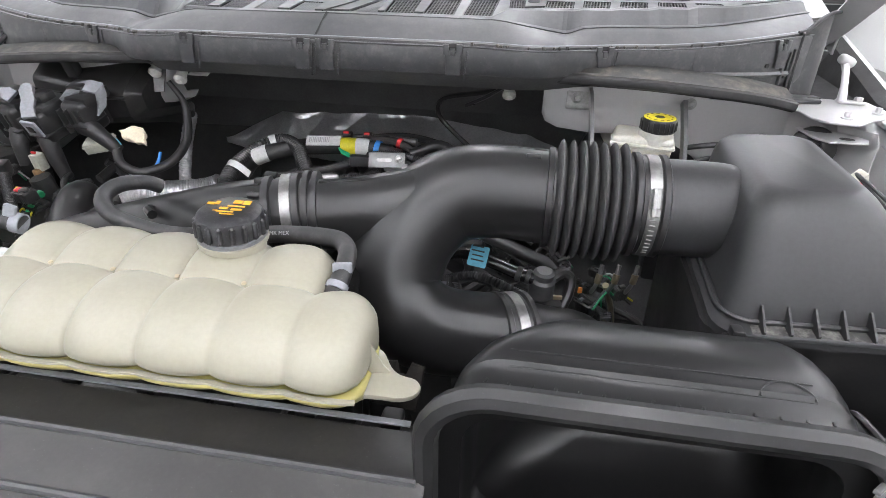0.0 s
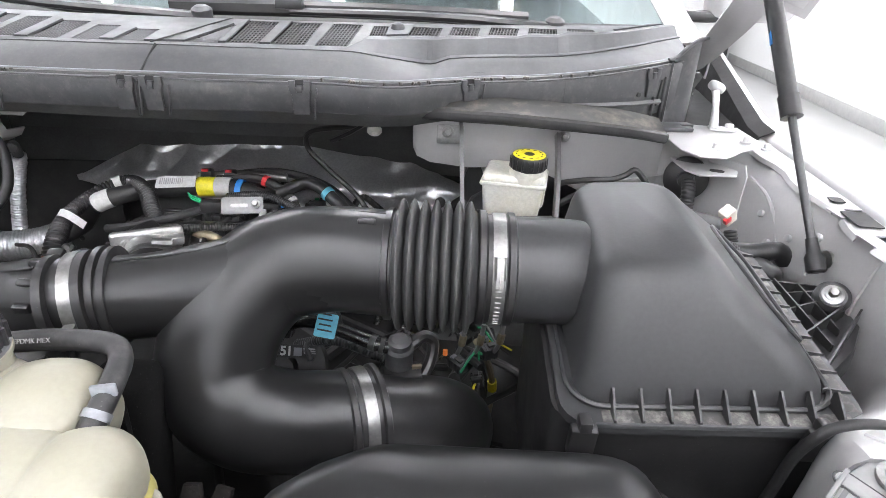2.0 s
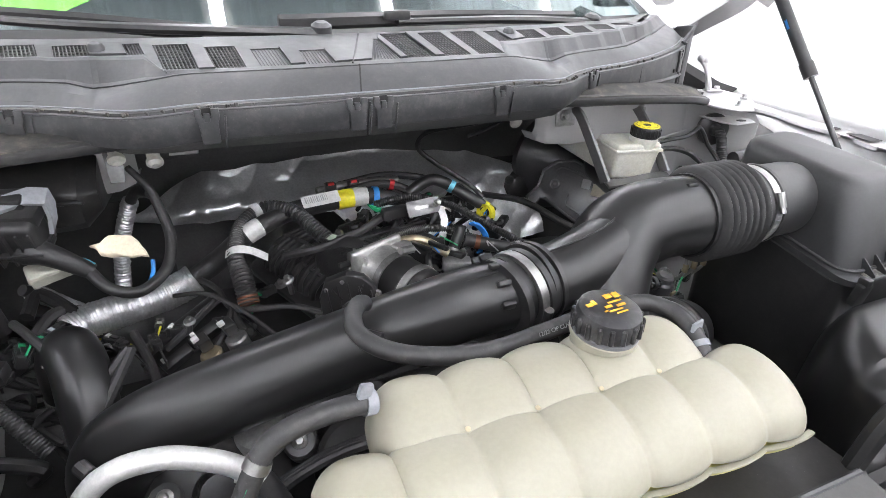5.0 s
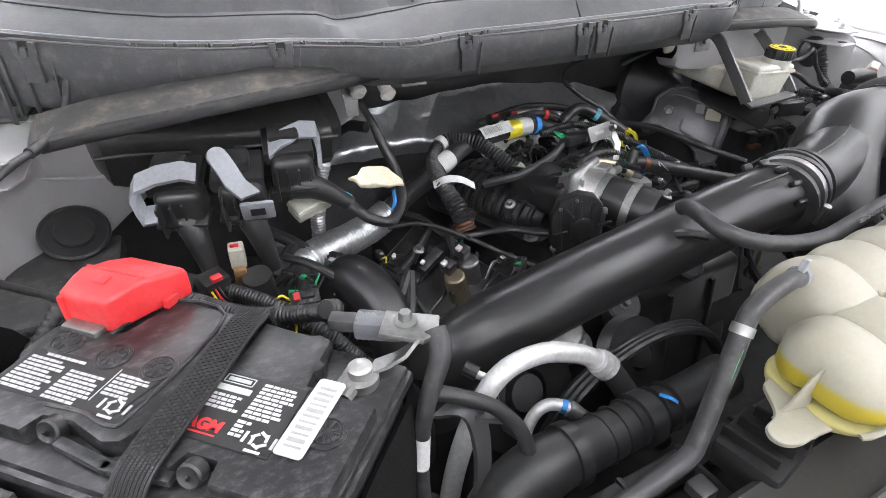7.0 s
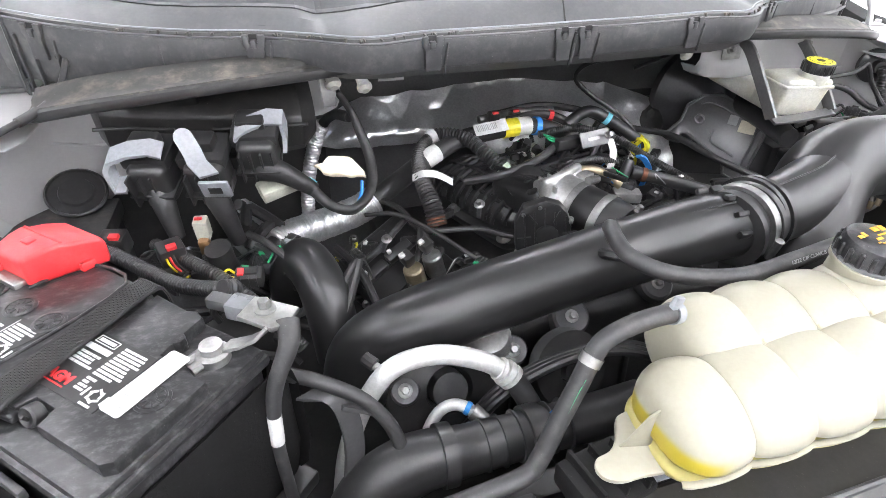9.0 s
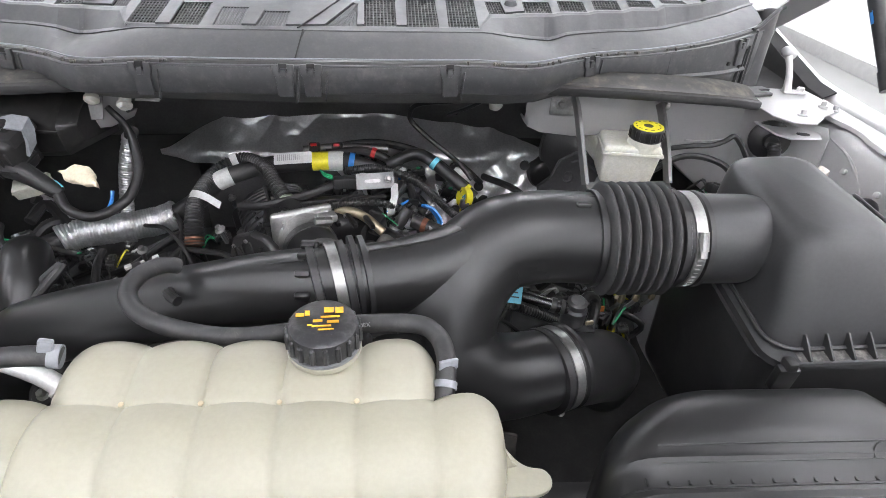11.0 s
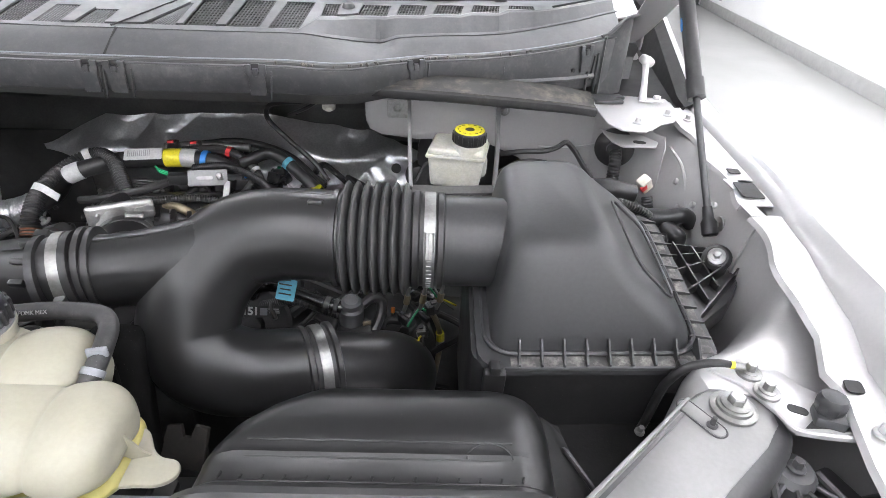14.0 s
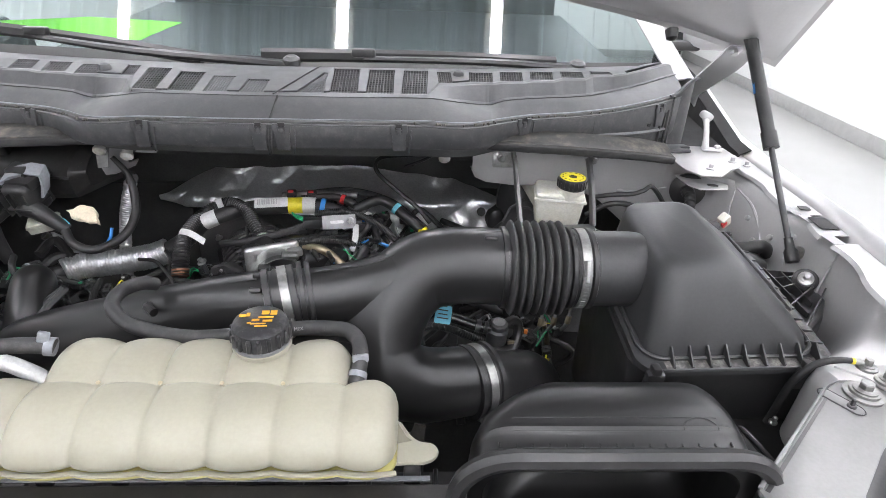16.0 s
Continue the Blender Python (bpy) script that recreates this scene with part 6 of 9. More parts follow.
line("vent_hose", "corrugated black vent hose with a white print band", "hose",
     [(-0.229, 0.960, 0.955), (-0.232, 0.985, 0.985), (-0.236, 1.03, 1.01), (-0.222, 1.095, 1.03), (-0.178, 1.128, 1.046), (-0.13, 1.10, 1.044), (-0.10, 1.06, 1.022), (-0.072, 1.022, 0.997)],
     [0.015, 0.0135, 0.011, 0.0095, 0.0095, 0.0105, 0.012, 0.0125], RUBBER, 16, 6,
     [(0.0, 0.06, 0.0165, COPPER, "copper_ring", "rusty copper ring"), (0.52, 0.56, 0.0138, LABEL, "print_band", "white printed band"), (0.95, 1.0, 0.0165, mat("pale_green_plastic", (0.35, 0.42, 0.33), 0.5), "collar", "pale green collar")], ripple=(0.0028, 0.0062))
t = thing("paper_tag", "white paper tag wrapped on a hose", "tag", (-0.22, 1.03, 1.02))
part("strip", strip([(-0.252, 1.035, 1.012), (-0.238, 1.02, 1.026), (-0.215, 1.01, 1.026), (-0.188, 1.005, 1.010)], 0.013, 0.0006, (0.2, 0.7, 0.6)), LABEL, t)
line("side_harness", "black taped harness loop beside the connectors", "wiring harness", [(-0.43, 0.965, 1.055), (-0.405, 0.94, 1.035), (-0.37, 0.945, 1.02), (-0.335, 0.985, 1.03), (-0.325, 1.03, 1.06), (-0.335, 1.06, 1.10), (-0.345, 1.07, 1.13), (-0.365, 1.065, 1.165)], [0.0085, 0.008, 0.008, 0.0085, 0.0085, 0.008, 0.006, 0.005], TAPE, 12)
line("braided_hose", "black hose in a crinkled silver sleeve running down the firewall", "hose", [(-0.345, 1.09, 1.112), (-0.368, 1.125, 1.105), (-0.388, 1.150, 1.072), (-0.410, 1.153, 1.015), (-0.422, 1.150, 0.96), (-0.428, 1.144, 0.915), (-0.43, 1.13, 0.86)], 0.009, TAPE, 12, bands=[(0.30, 1.0, 0.0118, FOIL, "foil_sleeve", "crinkled silver sleeve")])
line("braided_hose", "short hose in a crinkled silver sleeve behind the harness", "hose", [(-0.545, 1.066, 0.99), (-0.529, 1.084, 0.967), (-0.510, 1.105, 0.932), (-0.493, 1.123, 0.901), (-0.48, 1.13, 0.86)], 0.009, TAPE, 12, bands=[(0.12, 0.9, 0.0120, FOIL, "foil_sleeve", "crinkled silver sleeve")])
line("wiring_branch", "thin black taped wires fanning over the valve cover", "wiring harness", [(-0.30, 1.07, 0.955), (-0.275, 1.03, 0.955), (-0.26, 0.985, 0.945), (-0.235, 0.955, 0.95), (-0.17, 0.925, 0.96), (-0.12, 0.89, 0.958), (-0.075, 0.86, 0.975), (-0.05, 0.86, 1.0), (-0.05, 0.90, 1.02)], 0.0052, TAPE, 8)
line("wiring_branch", "thin black taped wires fanning over the valve cover", "wiring harness", [(-0.255, 0.975, 0.945), (-0.27, 0.93, 0.935), (-0.285, 0.905, 0.925), (-0.30, 0.88, 0.90)], 0.006, TAPE, 8)
line("wiring_branch", "thin black taped wires fanning over the valve cover", "wiring harness", [(-0.255, 0.975, 0.945), (-0.245, 0.93, 0.93), (-0.235, 0.915, 0.935)], 0.006, TAPE, 8)
line("wiring_branch", "thin black taped wires fanning over the valve cover", "wiring harness", [(-0.27, 1.01, 0.95), (-0.30, 0.985, 0.94), (-0.33, 0.97, 0.92), (-0.36, 0.965, 0.9)], 0.006, TAPE, 8)
line("ribbed_cable", "black corrugated wiring conduit behind the battery", "wiring conduit", [(-0.70, 0.87, 1.06), (-0.66, 0.83, 1.055), (-0.61, 0.775, 1.055), (-0.56, 0.73, 1.07), (-0.54, 0.70, 1.09), (-0.55, 0.69, 1.10)], 0.0082, RUBBER, 12, ripple=(0.0016, 0.0045))
line("sensor_lead", "thin black conduit with a tan plug", "cable", [(-0.592, 0.935, 0.985), (-0.59, 0.905, 0.965), (-0.57, 0.87, 0.955), (-0.53, 0.83, 0.96)], 0.006, RUBBER, 8, ripple=(0.001, 0.004))
t = thing("tan_plug", "tan and grey plastic wire plug", "plug", (-0.592, 0.945, 1.01))
part("body", box((0.02, 0.02, 0.034), (-0.591, 0.950, 1.022), (10, 0, -10), 0.003), mat("pale_grey_green", (0.4, 0.4, 0.34), 0.5), t)
part("tail", box((0.016, 0.016, 0.03), (-0.592, 0.944, 0.995), (10, 0, -10), 0.004), mat("brown_plastic", (0.2, 0.11, 0.05), 0.5), t)
part("red_lock", box((0.011, 0.004, 0.004), (-0.593, 0.945, 1.041), (10, 0, -10), 0.001), RED, t)
t = thing("foam_wedge", "crumpled cream foam wedge stuck between wires", "foam piece", (-0.385, 0.97, 1.08))
b = slab([(-0.035, 0.004), (-0.02, -0.010), (0.012, -0.014), (0.04, -0.016), (0.028, 0.004), (0.012, 0.014), (-0.014, 0.018), (-0.022, 0.006)], pose(-0.385, 0.968, 1.078, 35, 0, -14), 0.012, 0.003)
bmesh.ops.triangulate(b, faces=b.faces[:])
bmesh.ops.subdivide_edges(b, edges=b.edges[:], cuts=2, use_grid_fill=True)
for v in b.verts:
    v.co += 0.005 * noise.noise_vector(v.co * 60)
part("foam", b, BEIGE, t, "", 60)
block("wire_connector", "pale grey-green multi-pin wire connector", "connector", (0.055, 0.03, 0.022), (-0.478, 0.985, 1.055), (20, -10, 14), bpy.data.materials["pale_grey_green"], 0.003)
line("wire", "thin blue wire beside the foam", "wire", [(-0.35, 0.98, 1.05), (-0.352, 0.972, 1.035), (-0.36, 0.965, 1.02)], 0.003, BLUE, 6)
line("wire", "thin teal wires by the connector", "wire", [(-0.455, 0.98, 1.066), (-0.435, 0.975, 1.07), (-0.42, 0.968, 1.062)], 0.0018, LABELBLUE, 6)
for x, y, z, r in ((-0.63, 0.90, 1.02, 20), (-0.70, 0.93, 1.03, -15)):
    t = thing("relay_plug", "black wire plug with red lock and coloured wires", "plug", (x, y, z), "small plugs")
    part("body", box((0.034, 0.028, 0.03), (x, y, z), (10, 0, r), 0.004), BLACK, t)
    part("red_lock", box((0.013, 0.009, 0.006), (x + 0.004, y - 0.012, z + 0.016), (10, 0, r), 0.001), RED, t)
    for k, m in enumerate((YELLOW, RED, BLACK)):
        part("wire", tube([(x - 0.006 + k * 0.005, y - 0.014, z + 0.004), (x - 0.002 + k * 0.005, y - 0.022, z - 0.006), (x + 0.004 + k * 0.005, y - 0.02, z - 0.02)], 0.0015, 5, 4), m, t)
line("wire", "green plastic wire clip", "clip", [(-0.545, 0.885, 0.985), (-0.535, 0.88, 0.985)], 0.006, GREEN, 8)


# ---- engine ----
def engine():
    t = thing("engine", "black V engine with ribbed plastic intake manifold", "engine", (-0.05, 0.95, 0.6))
    part("block", box((0.56, 0.52, 0.24), (-0.02, 0.98, 0.72), bevel=0.02), DARK, t)
    GL = mat("oily_black_plastic", (0.013, 0.013, 0.0135), 0.33, dust=0.02, bump=0.3, scale=20, specks=0.3, rvar=0.02)
    # manifold: a ribbed dome on each bank
    m = Matrix.Translation((-0.10, 1.05, 0.945)) @ pose(0, 0, 0, 0, -14, 22)
    base = slab(rounded(0.16, 0.27, 0.03, 5), m @ pose(0, 0, -0.012), 0.016, 0.003)
    part("manifold_base", base, GL, t, "black manifold flange")
    loops = []
    for k in range(19):
        u = k / 18
        w = 0.062 * (0.35 + 0.65 * min(1, math.sin(math.pi * min(1, u * 0.96 + 0.03)) ** 0.4))
        loops.append([m @ Vector((w * math.cos(a) * 1.0, -0.11 + 0.22 * u, 0.004 + 0.042 * max(0, math.sin(a)) ** 0.7 * (0.5 + 0.5 * math.sin(math.pi * u) ** 0.4))) for a in np.linspace(math.pi, 0, 15)] + [m @ Vector((w, -0.11 + 0.22 * u, -0.002)), m @ Vector((-w, -0.11 + 0.22 * u, -0.002))])
    dome = part("runner_dome", rings_bm(loops), GL, t, "glossy black runner dome")
    for k in range(11):
        u = 0.08 + k * 0.084
        pts = [m @ Vector((0.062 * math.cos(a) * min(1, 0.55 + math.sin(math.pi * u)), -0.11 + 0.22 * u, 0.007 + 0.043 * max(0, math.sin(a)) ** 0.7 * (0.6 + 0.4 * math.sin(math.pi * u)))) for a in np.linspace(math.pi * 0.97, math.pi * 0.03, 13)]
        part("dome_rib", tube(pts, 0.0056, 6, 1), GL, dome)
    for q in (-0.034, 0.0, 0.034):
        pts = [m @ Vector((q * (0.75 + 0.25 * math.sin(math.pi * u)), -0.10 + 0.20 * u, 0.012 + 0.042 * (0.6 + 0.4 * math.sin(math.pi * u)) * (1 - (q / 0.075) ** 2))) for u in np.linspace(0, 1, 12)]
        part("dome_spine", tube(pts, 0.0036, 6, 1), GL, dome)
    for q in ((-0.068, -0.11), (-0.068, 0.02), (0.0, -0.128), (0.066, -0.09), (0.066, 0.06)):
        bm = bmesh.new()
        bolt(bm, m @ Vector((q[0], q[1], 0.004)), m.to_3x3() @ Vector((0, 0, 1)), 0.006, 0.013)
        part("flange_bolt", bm, STEEL, t)
    part("plenum", box((0.20, 0.13, 0.07), (-0.005, 0.985, 0.985), (-6, 4, 20), 0.025, 4), GL, t)
    for k in range(6):
        part("plenum_rib", box((0.008, 0.12, 0.008), (-0.075 + k * 0.028, 0.975 - k * 0.004, 1.021), (-6, 4, 20), 0.002), GL, t)
    for k in range(3):
        part("plenum_rib", box((0.18, 0.007, 0.008), (-0.008 + k * 0.012, 0.94 + k * 0.035, 1.019), (-6, 4, 20), 0.002), GL, t)
    part("plenum_boss", lathe([(0.035, 0), (0.035, 0.012), (0.026, 0.016), (0.014, 0.016), (0.012, 0.012)], (-0.065, 0.965, 1.005), (-0.3, -0.5, 0.8), 28), GL, t)
    # valve cover on the near bank
    v = Matrix.Translation((-0.27, 0.90, 0.862)) @ pose(0, 0, 0, 14, -20, 24)
    b = box((0.15, 0.30, 0.05), (0, 0, 0), bevel=0.012, seg=3)
    bmesh.ops.transform(b, matrix=v, verts=b.verts)
    vc = part("valve_cover", b, GL, t, "black ribbed valve cover")
    for k in range(6):
        b = box((0.14, 0.006, 0.008), (0, -0.12 + k * 0.048, 0.027), bevel=0.002)
        bmesh.ops.transform(b, matrix=v, verts=b.verts)
        part("cover_rib", b, GL, vc)
    b = box((0.166, 0.31, 0.012), (0, 0, -0.022), bevel=0.003)
    bmesh.ops.transform(b, matrix=v, verts=b.verts)
    part("cover_flange", b, GL, vc)
    for k in range(5):
        for s in (-1, 1):
            bm = bmesh.new()
            bolt(bm, v @ Vector((s * 0.078, -0.13 + k * 0.065, -0.014)), v.to_3x3() @ Vector((0, 0, 1)), 0.005, 0.008)
            part("cover_bolt", bm, STEEL, vc)
    # far bank
    b = box((0.14, 0.30, 0.05), (0.26, 0.93, 0.86), (10, 18, -6), 0.012, 3)
    part("valve_cover", b, GL, t, "black ribbed valve cover")
    # front cover
    part("front_cover", box((0.46, 0.05, 0.26), (-0.03, 0.745, 0.78), (-6, 0, 0), 0.02, 3), GL, t)
    for k in range(4):
        part("front_rib", box((0.012, 0.02, 0.22), (-0.18 + k * 0.10, 0.722, 0.78), (-6, 0, 0), 0.004), GL, t)
    part("fill_neck", lathe([(0.032, 0), (0.032, 0.02), (0.028, 0.026), (0.01, 0.028)], (-0.24, 0.70, 0.925), (-0.2, -0.3, 1), 26), ALU, t, "pale round filler ring")
    return t


engine()

for at, nm in (((-0.289, 0.889, 0.912), 0), ((-0.252, 0.909, 0.917), 1)):
    t = thing("cam_solenoid", "cylindrical zinc-coated camshaft solenoid", "solenoid", at, "camshaft solenoids")
    d = (-0.25, -0.1, 0.95)
    part("can", lathe([(0.0165, -0.034), (0.0165, 0.018), (0.014, 0.021), (0.006, 0.022)], at, d, 24), BRASS if nm == 0 else STEEL, t, "brassy metal can")
    part("plug", box((0.018, 0.022, 0.022), (at[0] - 0.012, at[1] + 0.006, at[2] + 0.034), (10, -15, 20), 0.003), BLACK, t)
    part("tab", box((0.01, 0.008, 0.006), (at[0] - 0.022, at[1] + 0.0, at[2] + 0.046), (10, -15, 20), 0.001), LABEL, t, "small white tab")
for x, y, z, r in ((-0.33, 1.0, 0.915, 20), (-0.30, 0.955, 0.92, 20), (-0.345, 0.94, 0.895, 25)):
    t = thing("coil_plug", "black ignition coil plug with a white tab", "plug", (x, y, z), "coil plugs")
    part("body", box((0.05, 0.02, 0.016), (x, y, z), (15, -20, r), 0.004), BLACK, t)
    part("tab", box((0.007, 0.007, 0.006), (x - 0.018, y - 0.008, z + 0.008), (15, -20, r), 0.001), LABEL, t)


def throttle():
    t = thing("throttle_valve", "cast aluminium throttle body with rubber coupling", "throttle body", (-0.01, 0.88, 1.0))
    a, d = Vector((-0.028, 0.912, 1.004)), Vector((0.42, -0.88, -0.06)).normalized()
    part("housing", tube([a - d * 0.012, a + d * 0.03], 0.043, 28, 1), ALU, t, "matt cast housing")
    part("mount_flange", box((0.10, 0.014, 0.096), a - d * 0.004, (0, 0, 25.5), 0.012, 3), ALU, t)
    part("motor_case", tube([a + Vector((-0.045, 0.0, 0.026)), a + Vector((0.04, 0.02, 0.028))], 0.013, 16, 1), ALU, t)
    for q in (-0.03, -0.012, 0.008, 0.028):
        part("casting_rib", box((0.004, 0.045, 0.018), a + Vector((q, q * 0.25 + 0.004, 0.028)), (0, 0, 13), 0.001), ALU, t)
    part("motor_lug", box((0.03, 0.02, 0.014), a + Vector((0.04, 0.0, 0.034)), (0, 0, 25), 0.004), ALU, t)
    part("coupling", tube([a + d * 0.026, a + d * 0.046, a + d * 0.11, a + d * 0.125], [0.0395, 0.042, 0.042, 0.040], 32, 2), DUCT, t, "black rubber coupling")
    for u, w in ((0.036, 0.012), (0.085, 0.013)):
        part("clamp_band", tube([a + d * (u - w / 2), a + d * (u + w / 2)], 0.0437, 36, 1), STEEL, t, "bright steel clamp band")
    part("clamp_screw", tube([a + d * 0.036 + Vector((0.01, 0, 0.047)), a + d * 0.036 + Vector((0.034, 0.01, 0.042))], 0.007, 8, 1), STEEL, t)
    bm = bmesh.new()
    bolt(bm, a + d * 0.12 + Vector((0.02, 0.0, 0.032)), (0.3, -0.3, 0.9), 0.006, 0.011)
    part("bolt", bm, STEEL, t)
    gm = Matrix.Translation((-0.085, 0.862, 0.985)) @ pose(0, 0, 0, 90, 0, -22)
    out = [(-0.030, -0.062), (0.012, -0.064), (0.032, -0.052), (0.042, -0.024), (0.043, 0.016), (0.034, 0.040), (0.020, 0.054), (-0.004, 0.060), (-0.022, 0.052), (-0.036, 0.046), (-0.046, 0.018), (-0.042, -0.026)]
    gc = part("gear_cover", slab(out, gm, 0.020, 0.005), BLACK, t, "black plastic gear cover")
    part("cover_dome", lathe([(0.018, 0.020), (0.018, 0.022), (0.015, 0.024), (0.008, 0.0245), (0.0, 0.024)], gm @ Vector((0.006, 0.0, 0)), gm.to_3x3() @ Vector((0, 0, 1)), 28), BLACK, gc)
    for k in range(6):
        q = radians(60 * k + 12)
        bb = box((0.022, 0.002, 0.006), (0.006 + 0.036 * math.cos(q), 0.036 * math.sin(q), 0.021), (0, 0, 60 * k + 12), 0.0006)
        bmesh.ops.transform(bb, matrix=gm, verts=bb.verts)
        part("cover_rib", bb, BLACK, gc)
    for k in range(5):
        bb = box((0.0022, 0.10 - 0.012 * abs(k - 2), 0.004), (-0.028 + k * 0.016, -0.002, 0.021), (0, 0, 8), 0.0006)
        bmesh.ops.transform(bb, matrix=gm, verts=bb.verts)
        part("cover_rib", bb, BLACK, gc)
    for x, y in ((-0.036, -0.040), (0.030, -0.044), (0.040, 0.026), (-0.034, 0.034), (-0.01, 0.048)):
        bm = bmesh.new()
        bolt(bm, gm @ Vector((x, y, 0.012)), gm.to_3x3() @ Vector((0, 0, 1)), 0.0035, 0.0055)
        part("cover_screw", bm, STEEL, gc)
    p = thing("throttle_plug", "black plug with red lock and yellow tape", "plug", (-0.10, 0.90, 1.02))
    part("body", box((0.03, 0.016, 0.034), (-0.074, 0.946, 0.988), (20, 20, 10), 0.003), BLACK, p)
    part("red_lock", box((0.016, 0.004, 0.006), (-0.078, 0.936, 0.996), (20, 20, 10), 0.001), RED, p)
    part("yellow_tape", tube([(-0.074, 0.950, 1.006), (-0.079, 0.954, 1.020)], 0.004, 8, 1), YELLOW, p)
    s = thing("steel_bracket", "bent zinc steel bracket with a slot", "bracket", (0.087, 1.0, 1.05))
    part("plate", slab(rounded(0.066, 0.028, 0.002, 2), pose(0.084, 1.008, 1.058, 60, 0, 10), 0.003, 0.0006), PRIMER, s)
    part("slot", slab(rounded(0.028, 0.006, 0.003, 3), pose(0.08, 1.0045, 1.0595, 60, 0, 10), 0.0008, 0), STEEL, s, "bright pressed slot")
    part("leg", sheet([[Vector((0.112, 1.012, 1.052)), Vector((0.124, 1.008, 1.052))], [Vector((0.113, 0.995, 1.035)), Vector((0.125, 0.991, 1.035))], [Vector((0.106, 0.985, 1.005)), Vector((0.118, 0.981, 1.005))]], 0.003), STEEL, s)
    bm = bmesh.new()
    bolt(bm, (0.108, 1.004, 1.064), (0.1, -0.8, 0.5), 0.005, 0.007)
    part("screw", bm, STEEL, s)
    part("sensor_plug", box((0.05, 0.02, 0.02), (0.035, 1.02, 1.05), (0, 0, 8), 0.004), BLACK, s)
    for k in range(3):
        part("green_wire", tube([(0.01, 1.02, 1.055 + k * 0.003), (-0.004, 1.018, 1.062 + k * 0.003), (-0.012, 1.025, 1.07)], 0.0014, 5, 4), GREEN, s)
    y = thing("oil_dipstick", "yellow ring handle of the oil dipstick", "dipstick", (0.25, 1.085, 0.99))
    part("ring", lathe([(0.0135, -0.007), (0.019, -0.007), (0.019, 0.007), (0.0135, 0.007), (0.0135, -0.007)], (0.251, 1.086, 0.988), (-0.85, -0.42, 0.25), 28), YELLOW, y)
    part("stem", tube([(0.248, 1.083, 0.969), (0.244, 1.08, 0.946), (0.236, 1.07, 0.86)], 0.0045, 10, 3), YELLOW, y)
    b = thing("fuel_rail_fitting", "metal fuel fitting with a blue clip", "fitting", (0.13, 0.94, 1.0))
    part("fitting", tube([(0.101, 0.943, 0.970), (0.108, 0.948, 0.979), (0.118, 0.953, 0.988), (0.122, 0.956, 0.994)], [0.007, 0.0075, 0.012, 0.013], 14, 3), STEEL, b)
    part("socket", tube([(0.121, 0.956, 0.992), (0.132, 0.963, 1.008), (0.142, 0.970, 1.024)], [0.010, 0.0105, 0.009], 12, 3), BLACK, b, "black plug socket")
    part("blue_clip", strip([(0.168, 0.983, 1.026), (0.185, 0.985, 1.016), (0.200, 0.980, 0.990), (0.182, 0.970, 0.966)], 0.010, 0.004, (0.4, -0.4, 0.3)), BLUE, b, "bright blue retaining clip")
    part("base", box((0.05, 0.03, 0.02), (0.115, 0.925, 0.98), (0, 0, -20), 0.005), ALU, b)
    line("fuel_pipe", "bent bright metal fuel pipe", "pipe", [(0.02, 0.965, 1.02), (0.045, 0.955, 1.026), (0.07, 0.945, 1.02), (0.10, 0.93, 1.0)], 0.008, BRASS, 12, inner="pipe")
    line("vacuum_pipe", "straight black vacuum pipe behind the duct", "pipe", [(0.15, 0.97, 1.0), (0.22, 0.94, 0.985), (0.32, 0.90, 0.96), (0.42, 0.86, 0.94)], 0.012, BLACK, 14, inner="pipe", bands=[(0.12, 0.16, 0.0135, COPPER, "orange_ring", "orange ring")])
    line("heater_hose", "black heater hose by the firewall", "hose", [(0.10, 1.14, 1.03), (0.16, 1.15, 1.05), (0.22, 1.12, 1.02), (0.27, 1.09, 0.985)], 0.012, RUBBER, 12, bands=[(0.5, 0.58, 0.0135, LABELBLUE, "blue_band", "light blue band"), (0.9, 0.94, 0.0135, YELLOW, "yellow_band", "yellow band")])
    line("wire_bundle", "black wire bundle with small plugs", "wiring harness", [(-0.02, 1.16, 1.045), (0.06, 1.16, 1.05), (0.12, 1.14, 1.025), (0.15, 1.10, 0.985), (0.16, 1.05, 0.94)], 0.009, TAPE, 10, bands=[(0.3, 0.34, 0.011, RED, "red_lock", "red lock"), (0.55, 0.58, 0.0108, LABEL, "white_tape", "white tape")])
    line("fuel_rail", "silver fuel rail end", "pipe", [(-0.07, 1.19, 1.04), (0.0, 1.20, 1.043), (0.10, 1.20, 1.04)], 0.008, STEEL, 14, inner="pipe")
    for x in (-0.045, 0.0):
        t2 = thing("injector_plug", "black injector plug with a red lock", "plug", (x, 1.18, 1.05), "injector plugs")
        part("body", box((0.022, 0.02, 0.02), (x, 1.175, 1.05), (0, 0, 5), 0.004), BLACK, t2)
        part("red_lock", box((0.012, 0.006, 0.005), (x, 1.166, 1.061), (0, 0, 5), 0.001), RED, t2)


throttle()


